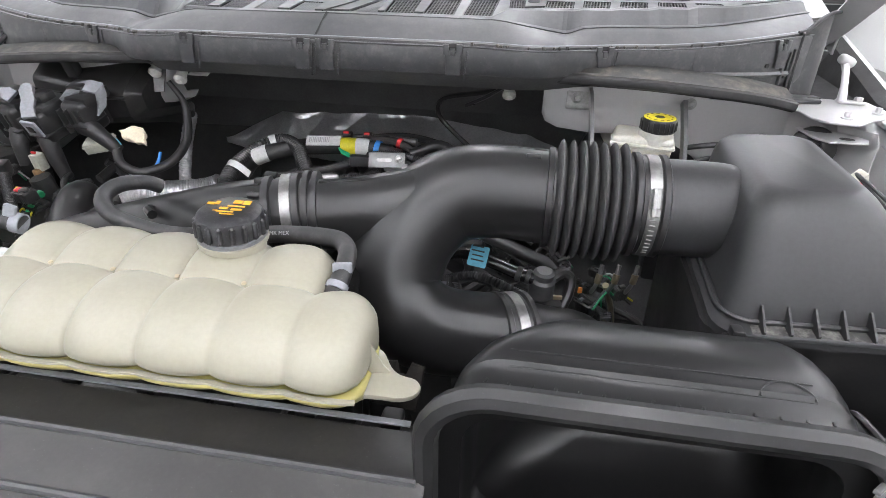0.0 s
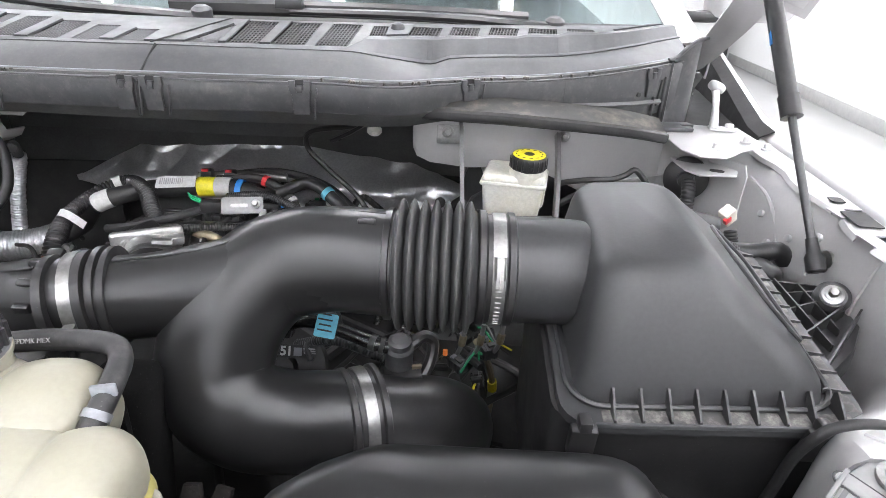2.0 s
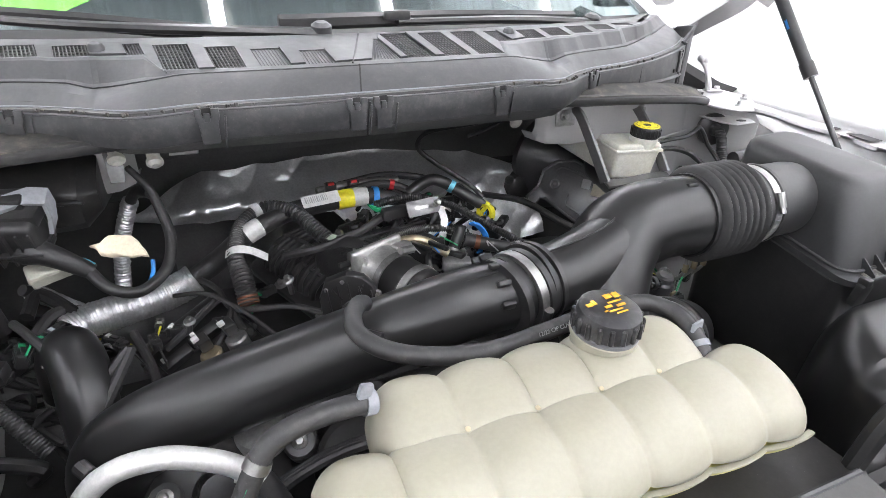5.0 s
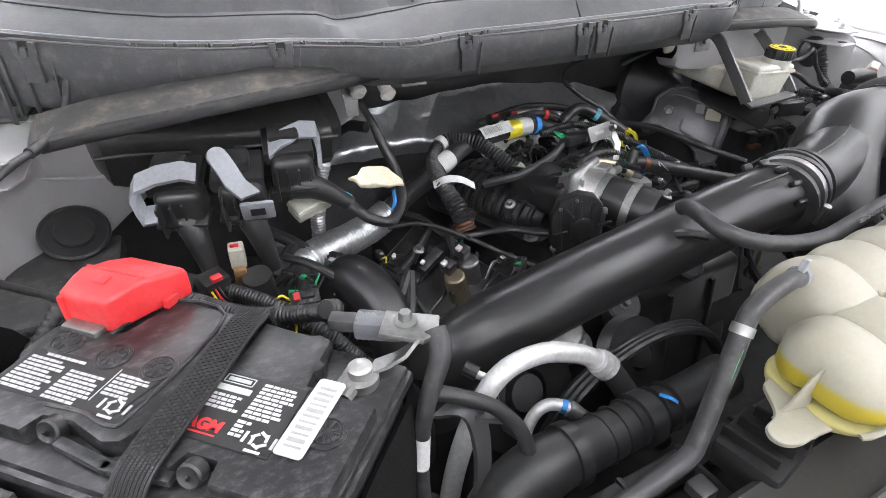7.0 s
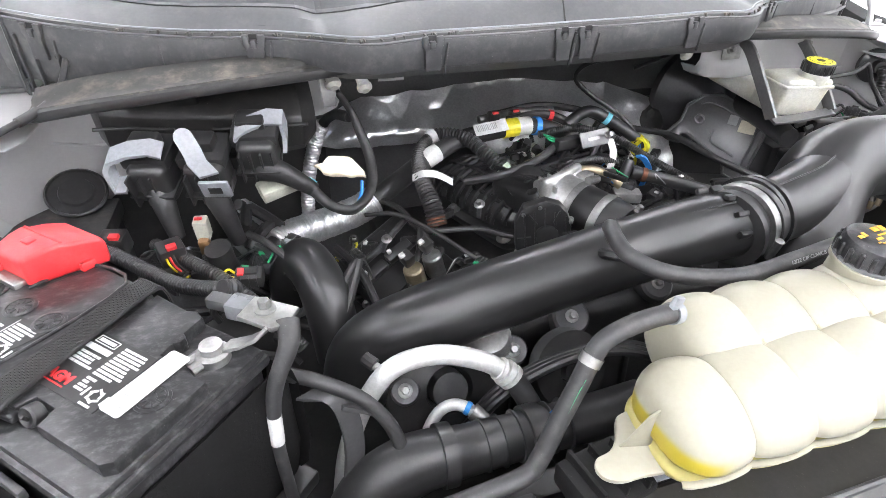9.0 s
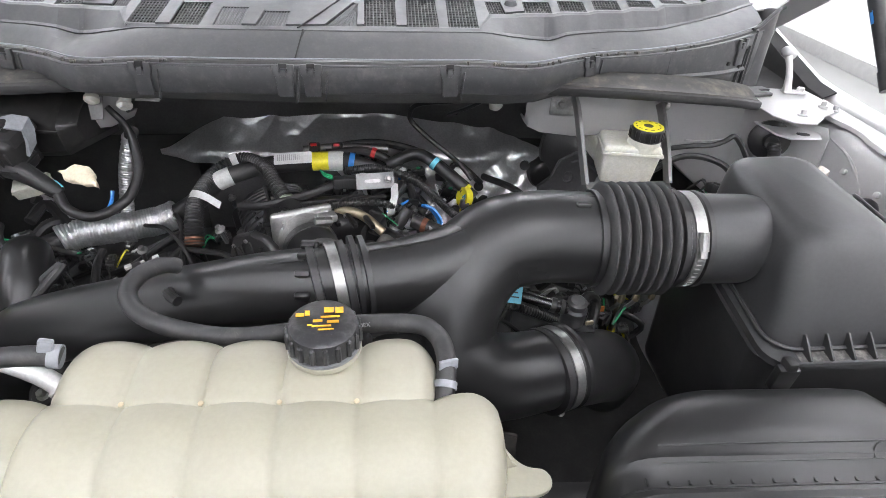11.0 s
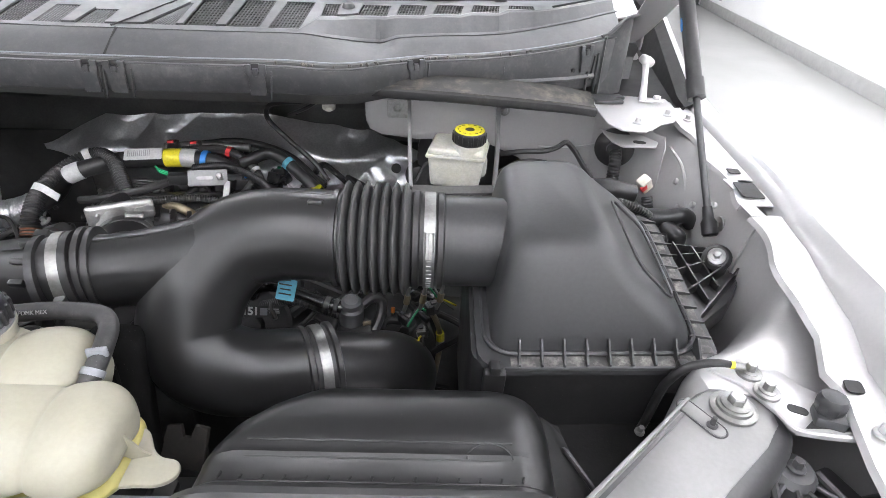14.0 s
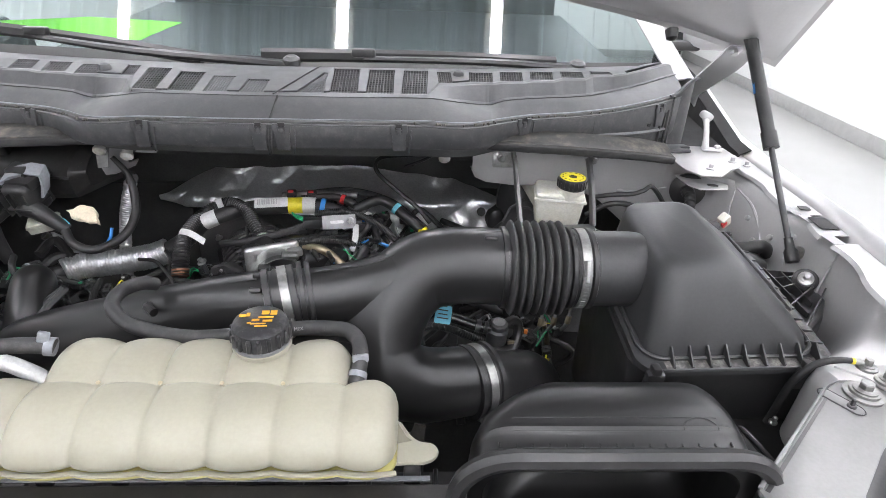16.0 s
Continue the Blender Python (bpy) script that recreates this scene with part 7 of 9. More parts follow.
def clutter():
    """Dark plugs, brackets and hoses that fill the engine top."""
    rng = random.Random(11)
    for k in range(46):
        x, y = rng.uniform(-0.02, 0.30), rng.uniform(0.93, 1.22)
        z = 1.01 - 0.18 * max(0, x - 0.1) - 0.05 * abs(y - 1.08) + rng.uniform(-0.05, 0.015)
        t = thing("engine_plug", "small black plastic plug among the engine wiring", "plug", (x, y, z), "engine plugs")
        a = rng.uniform(0, 180)
        part("body", box((rng.uniform(0.016, 0.04), rng.uniform(0.012, 0.022), rng.uniform(0.012, 0.024)), (x, y, z), (rng.uniform(-20, 20), rng.uniform(-20, 20), a), 0.003), BLACK, t)
        part("wire_tail", tube([(x, y, z), (x + rng.uniform(-0.02, 0.02), y + rng.uniform(-0.03, 0.03), z + 0.006), (x + rng.uniform(-0.05, 0.05), y + rng.uniform(-0.05, 0.05), z - 0.03)], rng.choice((0.003, 0.004, 0.006)), 7, 4), TAPE, t)
        if k % 7 == 0:
            part("lock_tab", box((0.008, 0.006, 0.004), (x, y - 0.006, z + 0.012), (0, 0, a), 0.001), rng.choice((BLUE, LABEL, GREEN, YELLOW)), t)
    for k in range(16):
        x, y = rng.uniform(-0.66, -0.36), rng.uniform(0.80, 1.05)
        z = rng.uniform(0.86, 0.97)
        line("wire", "black wire loom low in the engine bay", "wire", [(x, y, z), (x + rng.uniform(-0.05, 0.05), y + rng.uniform(-0.05, 0.05), z + rng.uniform(-0.01, 0.03)), (x + rng.uniform(-0.1, 0.1), y + rng.uniform(-0.08, 0.08), z - 0.03), (x + rng.uniform(-0.12, 0.12), y + rng.uniform(-0.1, 0.1), z - 0.06)], rng.choice((0.005, 0.007, 0.01)), TAPE, 8, group="loom wires")
    for k in range(14):
        x, y = rng.uniform(0.22, 0.50), rng.uniform(0.76, 0.98)
        z = rng.uniform(0.84, 0.94)
        line("wire", "black wire loom beside the filter box", "wire", [(x, y, z), (x + rng.uniform(-0.04, 0.04), y + rng.uniform(-0.04, 0.04), z + rng.uniform(0, 0.04)), (x + rng.uniform(-0.08, 0.08), y + rng.uniform(-0.06, 0.06), z - 0.02), (x + rng.uniform(-0.1, 0.1), y + rng.uniform(-0.1, 0.1), z - 0.08)], rng.choice((0.004, 0.006, 0.009)), RUBBER, 8, group="loom wires")

    for k in range(26):
        x, y = rng.uniform(-0.02, 0.34), rng.uniform(0.92, 1.24)
        z = 1.0 - 0.2 * max(0, x - 0.1) - 0.05 * abs(y - 1.08) + rng.uniform(-0.03, 0.02)
        z -= 0.07 if x > 0.05 and y < 1.14 else 0
        a = rng.uniform(0, 6.28)
        d = Vector((math.cos(a), math.sin(a), 0)) * rng.uniform(0.03, 0.06)
        line("engine_wire", "thin ribbed black wire conduit over the engine", "wire", [Vector((x, y, z - 0.02)), Vector((x, y, z)) + d * 0.5 + Vector((0, 0, 0.015)), Vector((x, y, z)) + d, Vector((x, y, z - 0.03)) + d * 1.6], rng.choice((0.0035, 0.0045, 0.006)), rng.choice((RUBBER, TAPE)), 8, 5, group="engine conduits", inner="conduit", ripple=(0.0012, 0.004))
    for k in range(9):
        x, y = rng.uniform(-0.34, 0.32), rng.uniform(0.86, 1.2)
        z = (0.93 if x < -0.2 else 0.985) - 0.2 * max(0, x - 0.1) + rng.uniform(-0.01, 0.02)
        t = thing("engine_bolt", "small zinc bolt on the engine top", "bolt", (x, y, z), "engine bolts")
        bm = bmesh.new()
        bolt(bm, (x, y, z), (rng.uniform(-0.4, 0.2), -0.3, 1), 0.005, 0.009)
        part("head", bm, STEEL, t)
        part("stud", lathe([(0.0045, -0.03), (0.0045, 0.001)], (x, y, z), (rng.uniform(-0.4, 0.2), -0.3, 1), 8), BLACKPAINT, t)
    for k in range(9):
        x, y = rng.uniform(0.0, 0.3), rng.uniform(0.9, 1.15)
        z = (0.96 if x < -0.2 else 1.015) - 0.2 * max(0, x - 0.1)
        m = rng.choice((GREEN, TAPE, BLUE, LABEL, TAPE, GREYINK))
        line("coloured_wire", "short thin coloured wire between plugs", "wire", [(x, y, z), (x + rng.uniform(-0.015, 0.015), y + 0.004, z + 0.008), (x + rng.uniform(-0.03, 0.03), y - 0.01, z - 0.008)], 0.0012, m, 6, 8, group="coloured wires", inner="strand")


clutter()

# inlet elbow of the second turbo
line("turbo_elbow", "black rubber elbow hose with a clamp", "hose", [(-0.482, 0.918, 0.88), (-0.478, 0.912, 0.945), (-0.460, 0.888, 0.980), (-0.445, 0.85, 0.976), (-0.436, 0.81, 0.945), (-0.43, 0.78, 0.88)], [0.034, 0.034, 0.034, 0.034, 0.034], DUCT, 22, 7, [(0.02, 0.06, 0.0355, STEEL, "clamp_band", "thin steel clamp band")])


# ---- front of the engine ----
line("refrigerant_pipe", "thick bent aluminium air-conditioning pipe", "pipe", [(-0.47, 0.60, 0.78), (-0.452, 0.608, 0.89), (-0.425, 0.616, 0.962), (-0.390, 0.621, 1.003), (-0.340, 0.620, 1.010), (-0.290, 0.613, 0.993), (-0.262, 0.605, 0.974), (-0.246, 0.594, 0.956), (-0.226, 0.570, 0.918), (-0.20, 0.54, 0.87)], [0.0115] * 10, PIPEALU, 18, 7,
     [(0.645, 0.66, 0.0145, PIPEALU, "collar", "crimped collar"), (0.67, 0.695, 0.0165, PIPEALU, "crimp", "ribbed metal crimp"), (0.695, 0.72, 0.0145, PIPEALU, "crimp", ""), (0.72, 0.74, 0.0165, PIPEALU, "crimp", ""), (0.74, 1.0, 0.0135, RUBBER, "rubber_hose", "black rubber hose")], inner="pipe")
line("refrigerant_pipe", "thin bent aluminium air-conditioning pipe", "pipe", [(-0.36, 0.60, 0.84), (-0.352, 0.615, 0.88), (-0.335, 0.622, 0.908), (-0.315, 0.620, 0.917), (-0.297, 0.607, 0.914), (-0.28, 0.59, 0.90), (-0.25, 0.57, 0.88)], 0.0075, PIPEALU, 14, 7,
     [(0.62, 0.66, 0.0088, BLUE, "blue_band", "blue paint mark"), (0.67, 0.85, 0.0105, STEEL, "crimp", "ribbed metal crimp")], inner="pipe")
t = thing("service_port", "black capped air-conditioning service port", "service port", (-0.41, 0.65, 0.985))
part("stem", tube([(-0.392, 0.628, 0.985), (-0.408, 0.645, 0.99)], 0.005, 12, 1), ALU, t)
part("cap", tube([(-0.406, 0.643, 0.99), (-0.416, 0.655, 0.994)], 0.008, 10, 1), BLACK, t)
line("radiator_hose", "thick black moulded radiator hose", "hose", [(-0.47, 0.53, 0.78), (-0.462, 0.535, 0.86), (-0.435, 0.54, 0.912), (-0.389, 0.543, 0.936), (-0.33, 0.543, 0.936), (-0.25, 0.543, 0.935), (-0.17, 0.545, 0.93), (-0.10, 0.55, 0.925)], [0.033, 0.034, 0.034, 0.033, 0.028, 0.026, 0.027, 0.028], RUBBER, 26, 7,
     [(0.50, 0.545, 0.0345, BLACK, "quick_coupling", "ribbed plastic coupling"), (0.70, 0.74, 0.032, BLACK, "quick_coupling", "ribbed plastic coupling")])
for k in range(6):
    x = -0.31 + k * 0.02
    part("coupling_rib", lathe([(0.027, -0.0015), (0.0295, -0.001), (0.0295, 0.001), (0.027, 0.0015)], (x, 0.543, 0.936), (1, 0.0, -0.01), 28), BLACK, bpy.data.objects["radiator_hose"])
t = thing("chalk_mark", "blue paint stroke on the hose coupling", "paint mark", (-0.235, 0.52, 0.985))
part("stroke", strip([(-0.232, 0.541, 0.9672), (-0.224, 0.532, 0.966), (-0.219, 0.525, 0.963)], 0.005, 0.0008, (1, 0.6, 0)), BLUE, t)
line("overflow_hose", "grey-black coolant hose from the reservoir with a wire clamp", "hose", [(-0.155, 0.490, 1.134), (-0.180, 0.486, 1.139), (-0.212, 0.483, 1.138), (-0.236, 0.480, 1.131), (-0.248, 0.476, 1.118), (-0.262, 0.469, 1.094), (-0.280, 0.461, 1.062), (-0.297, 0.453, 1.030), (-0.312, 0.449, 1.016), (-0.36, 0.447, 1.009), (-0.43, 0.442, 1.005), (-0.52, 0.43, 0.99)], 0.009, HOSE, 16, 7,
     [(0.0, 0.035, 0.0105, GREYCLIP, "spring_clip", "pale grey spring clip"), (0.36, 0.395, 0.0102, STEEL, "clamp_band", "tinned steel ear clamp"), (0.44, 0.445, 0.0091, HOSE, "hose_seam", "")])
t = bpy.data.objects["overflow_hose"]
part("green_stripe", strip([(-0.2595, 0.4645, 1.107), (-0.2668, 0.4613, 1.095), (-0.2760, 0.4572, 1.078)], 0.003, 0.0006, (0.6, -0.5, 0.2)), GREEN, t, "thin green stripe")
part("clip_ear", box((0.012, 0.006, 0.018), (-0.163, 0.487, 1.147), (0, 20, 10), 0.002), GREYCLIP, t)
line("vapour_hose", "thin black coolant vapour hose curling round the duct", "hose", [(-0.118, 0.655, 1.118), (-0.128, 0.64, 1.128), (-0.140, 0.615, 1.133), (-0.142, 0.588, 1.130), (-0.125, 0.565, 1.124), (-0.09, 0.548, 1.118), (-0.03, 0.537, 1.114), (0.04, 0.540, 1.118), (0.10, 0.542, 1.125), (0.152, 0.537, 1.128), (0.171, 0.522, 1.127), (0.178, 0.500, 1.124), (0.178, 0.478, 1.114), (0.174, 0.458, 1.100), (0.170, 0.440, 1.085)], 0.0092, HOSE, 14, 7,
     [(0.868, 0.890, 0.0106, GREYCLIP, "spring_clip", "pale grey spring clip")])
t = bpy.data.objects["vapour_hose"]
part("clip_ear", box((0.018, 0.004, 0.011), (0.180, 0.483, 1.126), (0, 0, 15), 0.0015), GREYCLIP, t)
writing("12/22 CIP CUWCB >EPDMK MEX", 0.0058, pose(0.066, 0.5322, 1.1268, 58, -6, 1), GREYINK, t)
line("duct_wire", "thin black cable loop ahead of the battery", "cable", [(-0.50, 0.60, 1.05), (-0.47, 0.585, 1.045), (-0.43, 0.57, 1.02), (-0.405, 0.555, 0.98), (-0.40, 0.54, 0.93), (-0.42, 0.52, 0.88), (-0.46, 0.50, 0.84)], 0.0075, TAPE, 12)
t = thing("support_bracket", "black stamped steel strut beside the battery", "bracket", (-0.45, 0.56, 0.95))
part("leg", strip([(-0.485, 0.585, 1.035), (-0.455, 0.575, 1.025), (-0.445, 0.565, 0.97), (-0.455, 0.55, 0.90), (-0.47, 0.54, 0.82)], 0.022, 0.005, (0.8, 0.3, 0)), BLACKPAINT, t)
part("arm", strip([(-0.455, 0.578, 1.02), (-0.42, 0.575, 1.0), (-0.40, 0.58, 0.96)], 0.018, 0.005, (0.3, -0.9, 0)), BLACKPAINT, t)
for x, y, z, r in ((-0.30, 0.70, 0.86, 0.085), (-0.13, 0.665, 0.88, 0.055), (0.20, 0.80, 0.90, 0.06)):
    t = thing("pulley", "black belt pulley at the engine front", "pulley", (x, y, z), "belt pulleys")
    prof = [(r * 0.35, 0), (r * 0.4, 0.02), (r * 0.8, 0.012)] + [q for k in range(5) for q in ((r, 0.012 - k * 0.006), (r * 0.95, 0.009 - k * 0.006))] + [(r * 0.5, -0.02)]
    part("wheel", lathe(prof, (x, y, z), (0.05, -0.8, 0.45), 36), RUBBER, t)
    part("hub", lathe([(r * 0.32, 0), (r * 0.3, 0.024), (r * 0.12, 0.028)], (x, y, z), (0.05, -0.8, 0.45), 24), BLACKPAINT, t)
part("part_code", box((0.055, 0.001, 0.018), (0.226, 0.778, 0.945), (-30, 0, 0)), INK, thing("pulley_label", "black round-cornered label with white print", "label", (0.226, 0.78, 0.945)))
LBL = bpy.data.objects["pulley_label"]
writing("151", 0.017, pose(0.209, 0.7765, 0.9455, 60, 0, 0), LABEL, LBL, bold=0.0006)
part("code_square", box((0.011, 0.001, 0.011), (0.229, 0.7765, 0.9455), (-30, 0, 0)), GREYCLIP, LBL)
for k in range(4):
    part("printed_line", box((0.016, 0.0008, 0.0018), (0.245, 0.7765, 0.951 - k * 0.0035), (-30, 0, 0)), GREYINK, LBL)


# ---- beneath the bellows ----
line("purge_pipe", "glossy black purge pipe with a light blue label", "pipe", [(0.222, 0.765, 0.985), (0.235, 0.748, 1.01), (0.262, 0.736, 1.024), (0.30, 0.726, 1.020), (0.338, 0.716, 1.012), (0.362, 0.712, 1.008)], 0.0085, mat("gloss_black", (0.01, 0.01, 0.01), 0.15), 14, 6,
     [(0.80, 0.86, 0.0105, BLACK, "fitting_rib", ""), (0.90, 0.96, 0.0105, BLACK, "fitting_rib", "")], inner="pipe")
t = bpy.data.objects["purge_pipe"]
part("blue_label", slab(rounded(0.026, 0.029, 0.002, 2), pose(0.285, 0.722, 1.028, 52, 4, -8), 0.001, 0), LABELBLUE, t, "light blue paper label")
for k in range(4):
    part("printed_line", box((0.018 - 0.003 * (k % 2), 0.002, 0.0004), (0.284, 0.7195 + 0.004 * k - 0.004, 1.0255 + k * 0.005), (52, 4, -8)), INK, t)
t = thing("purge_valve", "black purge solenoid valve with brass clips", "solenoid valve", (0.375, 0.712, 0.985))
part("can", lathe([(0.016, -0.022), (0.017, -0.018), (0.017, 0.012), (0.014, 0.016), (0.014, 0.024), (0.010, 0.027)], (0.373, 0.716, 0.995), (0.05, -0.15, 1), 24), COWLDARK, t, "dark grey can")
part("base", box((0.046, 0.032, 0.02), (0.378, 0.708, 0.970), (0, 0, 12), 0.005), BLACK, t)
for q in ((0.372, 0.692, 0.974, 0.022), (0.395, 0.708, 0.985, 0.012), (0.385, 0.694, 0.964, 0.014)):
    part("brass_clip", box((q[3], 0.004, 0.006), q[:3], (10, 0, 14), 0.001), BRASS, t, "dull brass clip")
part("elbow", tube([(0.385, 0.73, 1.0), (0.40, 0.742, 1.005), (0.412, 0.745, 0.995), (0.41, 0.735, 0.975), (0.40, 0.72, 0.955)], 0.008, 10, 5), BLACK, t)
part("orange_seal", box((0.006, 0.004, 0.009), (0.428, 0.752, 0.975), (0, 0, 0), 0.001), mat("orange_plastic", (0.7, 0.2, 0.03), 0.5), t)
line("brake_sensor_lead", "black lead with a yellow tag and crimp", "cable", [(0.47, 0.80, 0.96), (0.49, 0.835, 0.90), (0.502, 0.865, 0.84), (0.503, 0.868, 0.80), (0.495, 0.86, 0.74), (0.48, 0.85, 0.68)], 0.005, BRASS, 10, 6, [(0.40, 0.50, 0.0075, YELLOW, "yellow_tag", "yellow tag"), (0.50, 0.60, 0.007, STEEL, "crimp", "metal crimp")], inner="lead")
for x, y in ((0.452, 0.748), (0.475, 0.752), (0.50, 0.756)):
    line("brake_line", "bent metal brake line end", "pipe", [(x, y, 1.02), (x - 0.004, y - 0.005, 0.995), (x - 0.008, y + 0.01, 0.97)], 0.0030, STEEL, 10, inner="pipe", bands=[(0.3, 0.5, 0.0048, BRASS, "nut", "brass nut")], group="brake lines")
t = thing("rubber_baffle", "dark rubber air baffle beside the reservoir", "baffle", (0.17, 0.57, 0.95))
part("baffle", box((0.062, 0.05, 0.24), (0.128, 0.560, 0.955), (-6, 4, 8), 0.016, 3), FELT, t)
for k in range(4):
    part("baffle_fold", tube([(0.104 + 0.016 * k, 0.533, 1.062), (0.103 + 0.016 * k, 0.531, 0.98), (0.101 + 0.016 * k, 0.538, 0.88)], 0.0035, 6, 3), FELT, t)
t = thing("engine_lift_bracket", "rough cast engine lifting bracket", "bracket", (0.245, 0.49, 0.98))
part("plate", slab([(-0.022, 0), (0.026, 0), (0.028, 0.045), (0.014, 0.047), (0.010, 0.034), (0.002, 0.034), (-0.002, 0.046), (-0.016, 0.044)], pose(0.226, 0.48, 0.972, 58, 0, -6), 0.008), mat("rough_cast_iron", (0.016, 0.015, 0.014), 0.8, dust=0.08, dustcol=(0.09, 0.075, 0.055), scale=30, bump=0.5, bscale=160, specks=0.4, spec=0.15), t)


# ---- brake reservoir and the right bulkhead ----
def brake():
    t = thing("brake_fluid_reservoir", "milky brake fluid reservoir with a yellow-topped cap", "brake reservoir", (0.53, 1.02, 1.05))
    body = box((0.096, 0.085, 0.074), (0.524, 1.012, 1.103), (0, 0, -10), 0.008, 3)
    for v in body.verts:
        if v.co.z < 1.09:
            v.co.x = 0.524 + (v.co.x - 0.524) * 0.90
            v.co.y += 0.012
    part("front_chamber", body, RESMAT, t)
    part("top_lip", box((0.101, 0.089, 0.007), (0.524, 1.012, 1.126), (0, 0, -10), 0.003), RESMAT, t)
    part("rear_chamber", box((0.085, 0.17, 0.046), (0.528, 1.120, 1.090), (8, 0, 8), 0.012, 3), RESMAT, t)
    part("neck", lathe([(0.027, 0), (0.027, 0.02)], (0.539, 0.992, 1.130), (0, -0.05, 1), 28), RESMAT, t)
    c = (0.540, 0.990, 1.149)
    cap = part("cap", lathe([(0.0262, 0), (0.0272, 0.003), (0.0272, 0.018), (0.0255, 0.021), (0.0, 0.021)], c, (0, -0.05, 1), 40), BLACK, t, "black ribbed screw cap")
    for k in range(22):
        a = 2 * math.pi * k / 22
        part("grip_rib", box((0.0032, 0.003, 0.016), (c[0] + 0.0272 * math.cos(a), c[1] + 0.0272 * math.sin(a), c[2] + 0.0095), (0, 0, math.degrees(a)), 0.001, 1), BLACK, cap)
    part("yellow_disc", lathe([(0.0246, 0.0208), (0.0246, 0.0218), (0.0, 0.022)], c, (0, -0.05, 1), 36), YELLOW, cap, "yellow warning disc")
    for k in range(12):
        a = 2 * math.pi * k / 12
        part("printed_mark", box((0.0055, 0.0016, 0.0004), (c[0] + 0.0195 * math.cos(a), c[1] + 0.0195 * math.sin(a) - 0.001, c[2] + 0.0222 + 0.001 * math.sin(a)), (0, 0, math.degrees(a) + 90)), INK, cap)
    part("printed_mark", lathe([(0.0065, 0.0221), (0.0078, 0.0223), (0.0078, 0.0221)], c, (0, -0.05, 1), 20), INK, cap)
    m = thing("master_cylinder", "dark cast brake master cylinder below the reservoir", "brake cylinder", (0.54, 1.05, 1.03))
    part("casting", tube([(0.50, 0.96, 1.03), (0.52, 1.03, 1.032), (0.56, 1.15, 1.03)], [0.019, 0.022, 0.026], 18, 4), BLACK, m)
    for y in (0.975, 1.0, 1.03):
        part("port_nut", tube([(0.555, y, 1.035), (0.575, y - 0.004, 1.045)], 0.007, 6, 1), STEEL, m)
    part("plug_block", box((0.07, 0.03, 0.03), (0.60, 0.97, 1.04), (0, 0, -12), 0.004), BLACK, m)
    fr = thing("reservoir_guard", "bent grey steel strap framing the brake reservoir", "bracket", (0.52, 1.03, 1.1))
    part("left_leg", strip([(0.438, 1.086, 1.190), (0.440, 1.060, 1.176), (0.443, 1.015, 1.128), (0.447, 0.968, 1.073)], 0.024, 0.006, (0, 0.86, -0.5)), PRIMER, fr)
    part("right_leg", strip([(0.598, 1.086, 1.178), (0.597, 1.06, 1.160), (0.594, 1.01, 1.120), (0.589, 0.965, 1.078)], 0.022, 0.006, (0, 0.86, -0.5)), PRIMER, fr)
    part("cross_bar", strip([(0.446, 0.966, 1.071), (0.49, 0.963, 1.072), (0.55, 0.962, 1.075), (0.590, 0.963, 1.077)], 0.022, 0.005, (0.15, 0.9, 0.2)), PRIMER, fr)
    part("foot", slab(rounded(0.045, 0.032, 0.003, 2), pose(0.418, 1.089, 1.170, 84, 0, 0), 0.003, 0.0006), STEEL, fr, "flat steel foot")
    for x, y in ((0.414, 1.086), (0.607, 1.088)):
        bm = bmesh.new()
        bolt(bm, (x, y, 1.175), (0, -1, 0.1), 0.006, 0.010)
        part("foot_nut", bm, STEEL, fr)
    p = thing("booster_shield", "dark pressed steel shield beside the brake booster", "heat shield", (0.53, 1.12, 0.96))
    a, ux, nrm = Vector((0.455, 1.25, 1.03)), Vector((0.647, -0.7548, -0.1078)), Vector((-0.6339, -0.6111, 0.474))
    fm = Matrix((ux, nrm.cross(ux), nrm)).transposed().to_4x4()
    fm.translation = a
    outline = [(0.036, -0.02), (0.061, 0.009), (0.1, 0.021), (0.196, -0.004), (0.209, -0.016), (0.212, -0.041), (0.208, -0.132), (0.198, -0.15), (0.166, -0.143), (0.158, -0.124), (0.142, -0.112), (0.059, -0.082), (0.048, -0.085), (0.043, -0.103), (0.03, -0.107), (0.018, -0.09), (0.035, -0.059)]
    if sum(p1[0] * p2[1] - p2[0] * p1[1] for p1, p2 in zip(outline, outline[1:] + outline[:1])) < 0:
        outline.reverse()
    part("plate", slab(outline, fm, 0.008, 0.003), SHIELD, p)
    rim = [fm @ Vector((x, y, 0.008)) for x, y in outline]
    part("rolled_edge", tube(rim + rim[:1], 0.0032, 8, 1), SHIELD, p)
    for pts in ([(0.109, -0.057), (0.109, -0.076), (0.12, -0.086), (0.171, -0.1)], [(0.062, -0.011), (0.09, -0.001), (0.19, -0.023), (0.196, -0.043), (0.194, -0.118)]):
        part("pressed_bead", tube([fm @ Vector((x, y, 0.008)) for x, y in pts], 0.0028, 8, 4), SHIELD, p)
    for (x, y), w, h, m2, nm in (((0.173, -0.031), 0.034, 0.027, mat("cream_label", (0.55, 0.52, 0.40), 0.7), "paper_label"), ((0.14, -0.024), 0.020, 0.022, GREYINK, "grey_label")):
        part(nm, slab(rounded(w, h, 0.002, 2), fm @ pose(x, y, 0.0085, 0, 0, 4), 0.0008, 0), m2, p, "worn cream label" if nm == "paper_label" else "grey label")
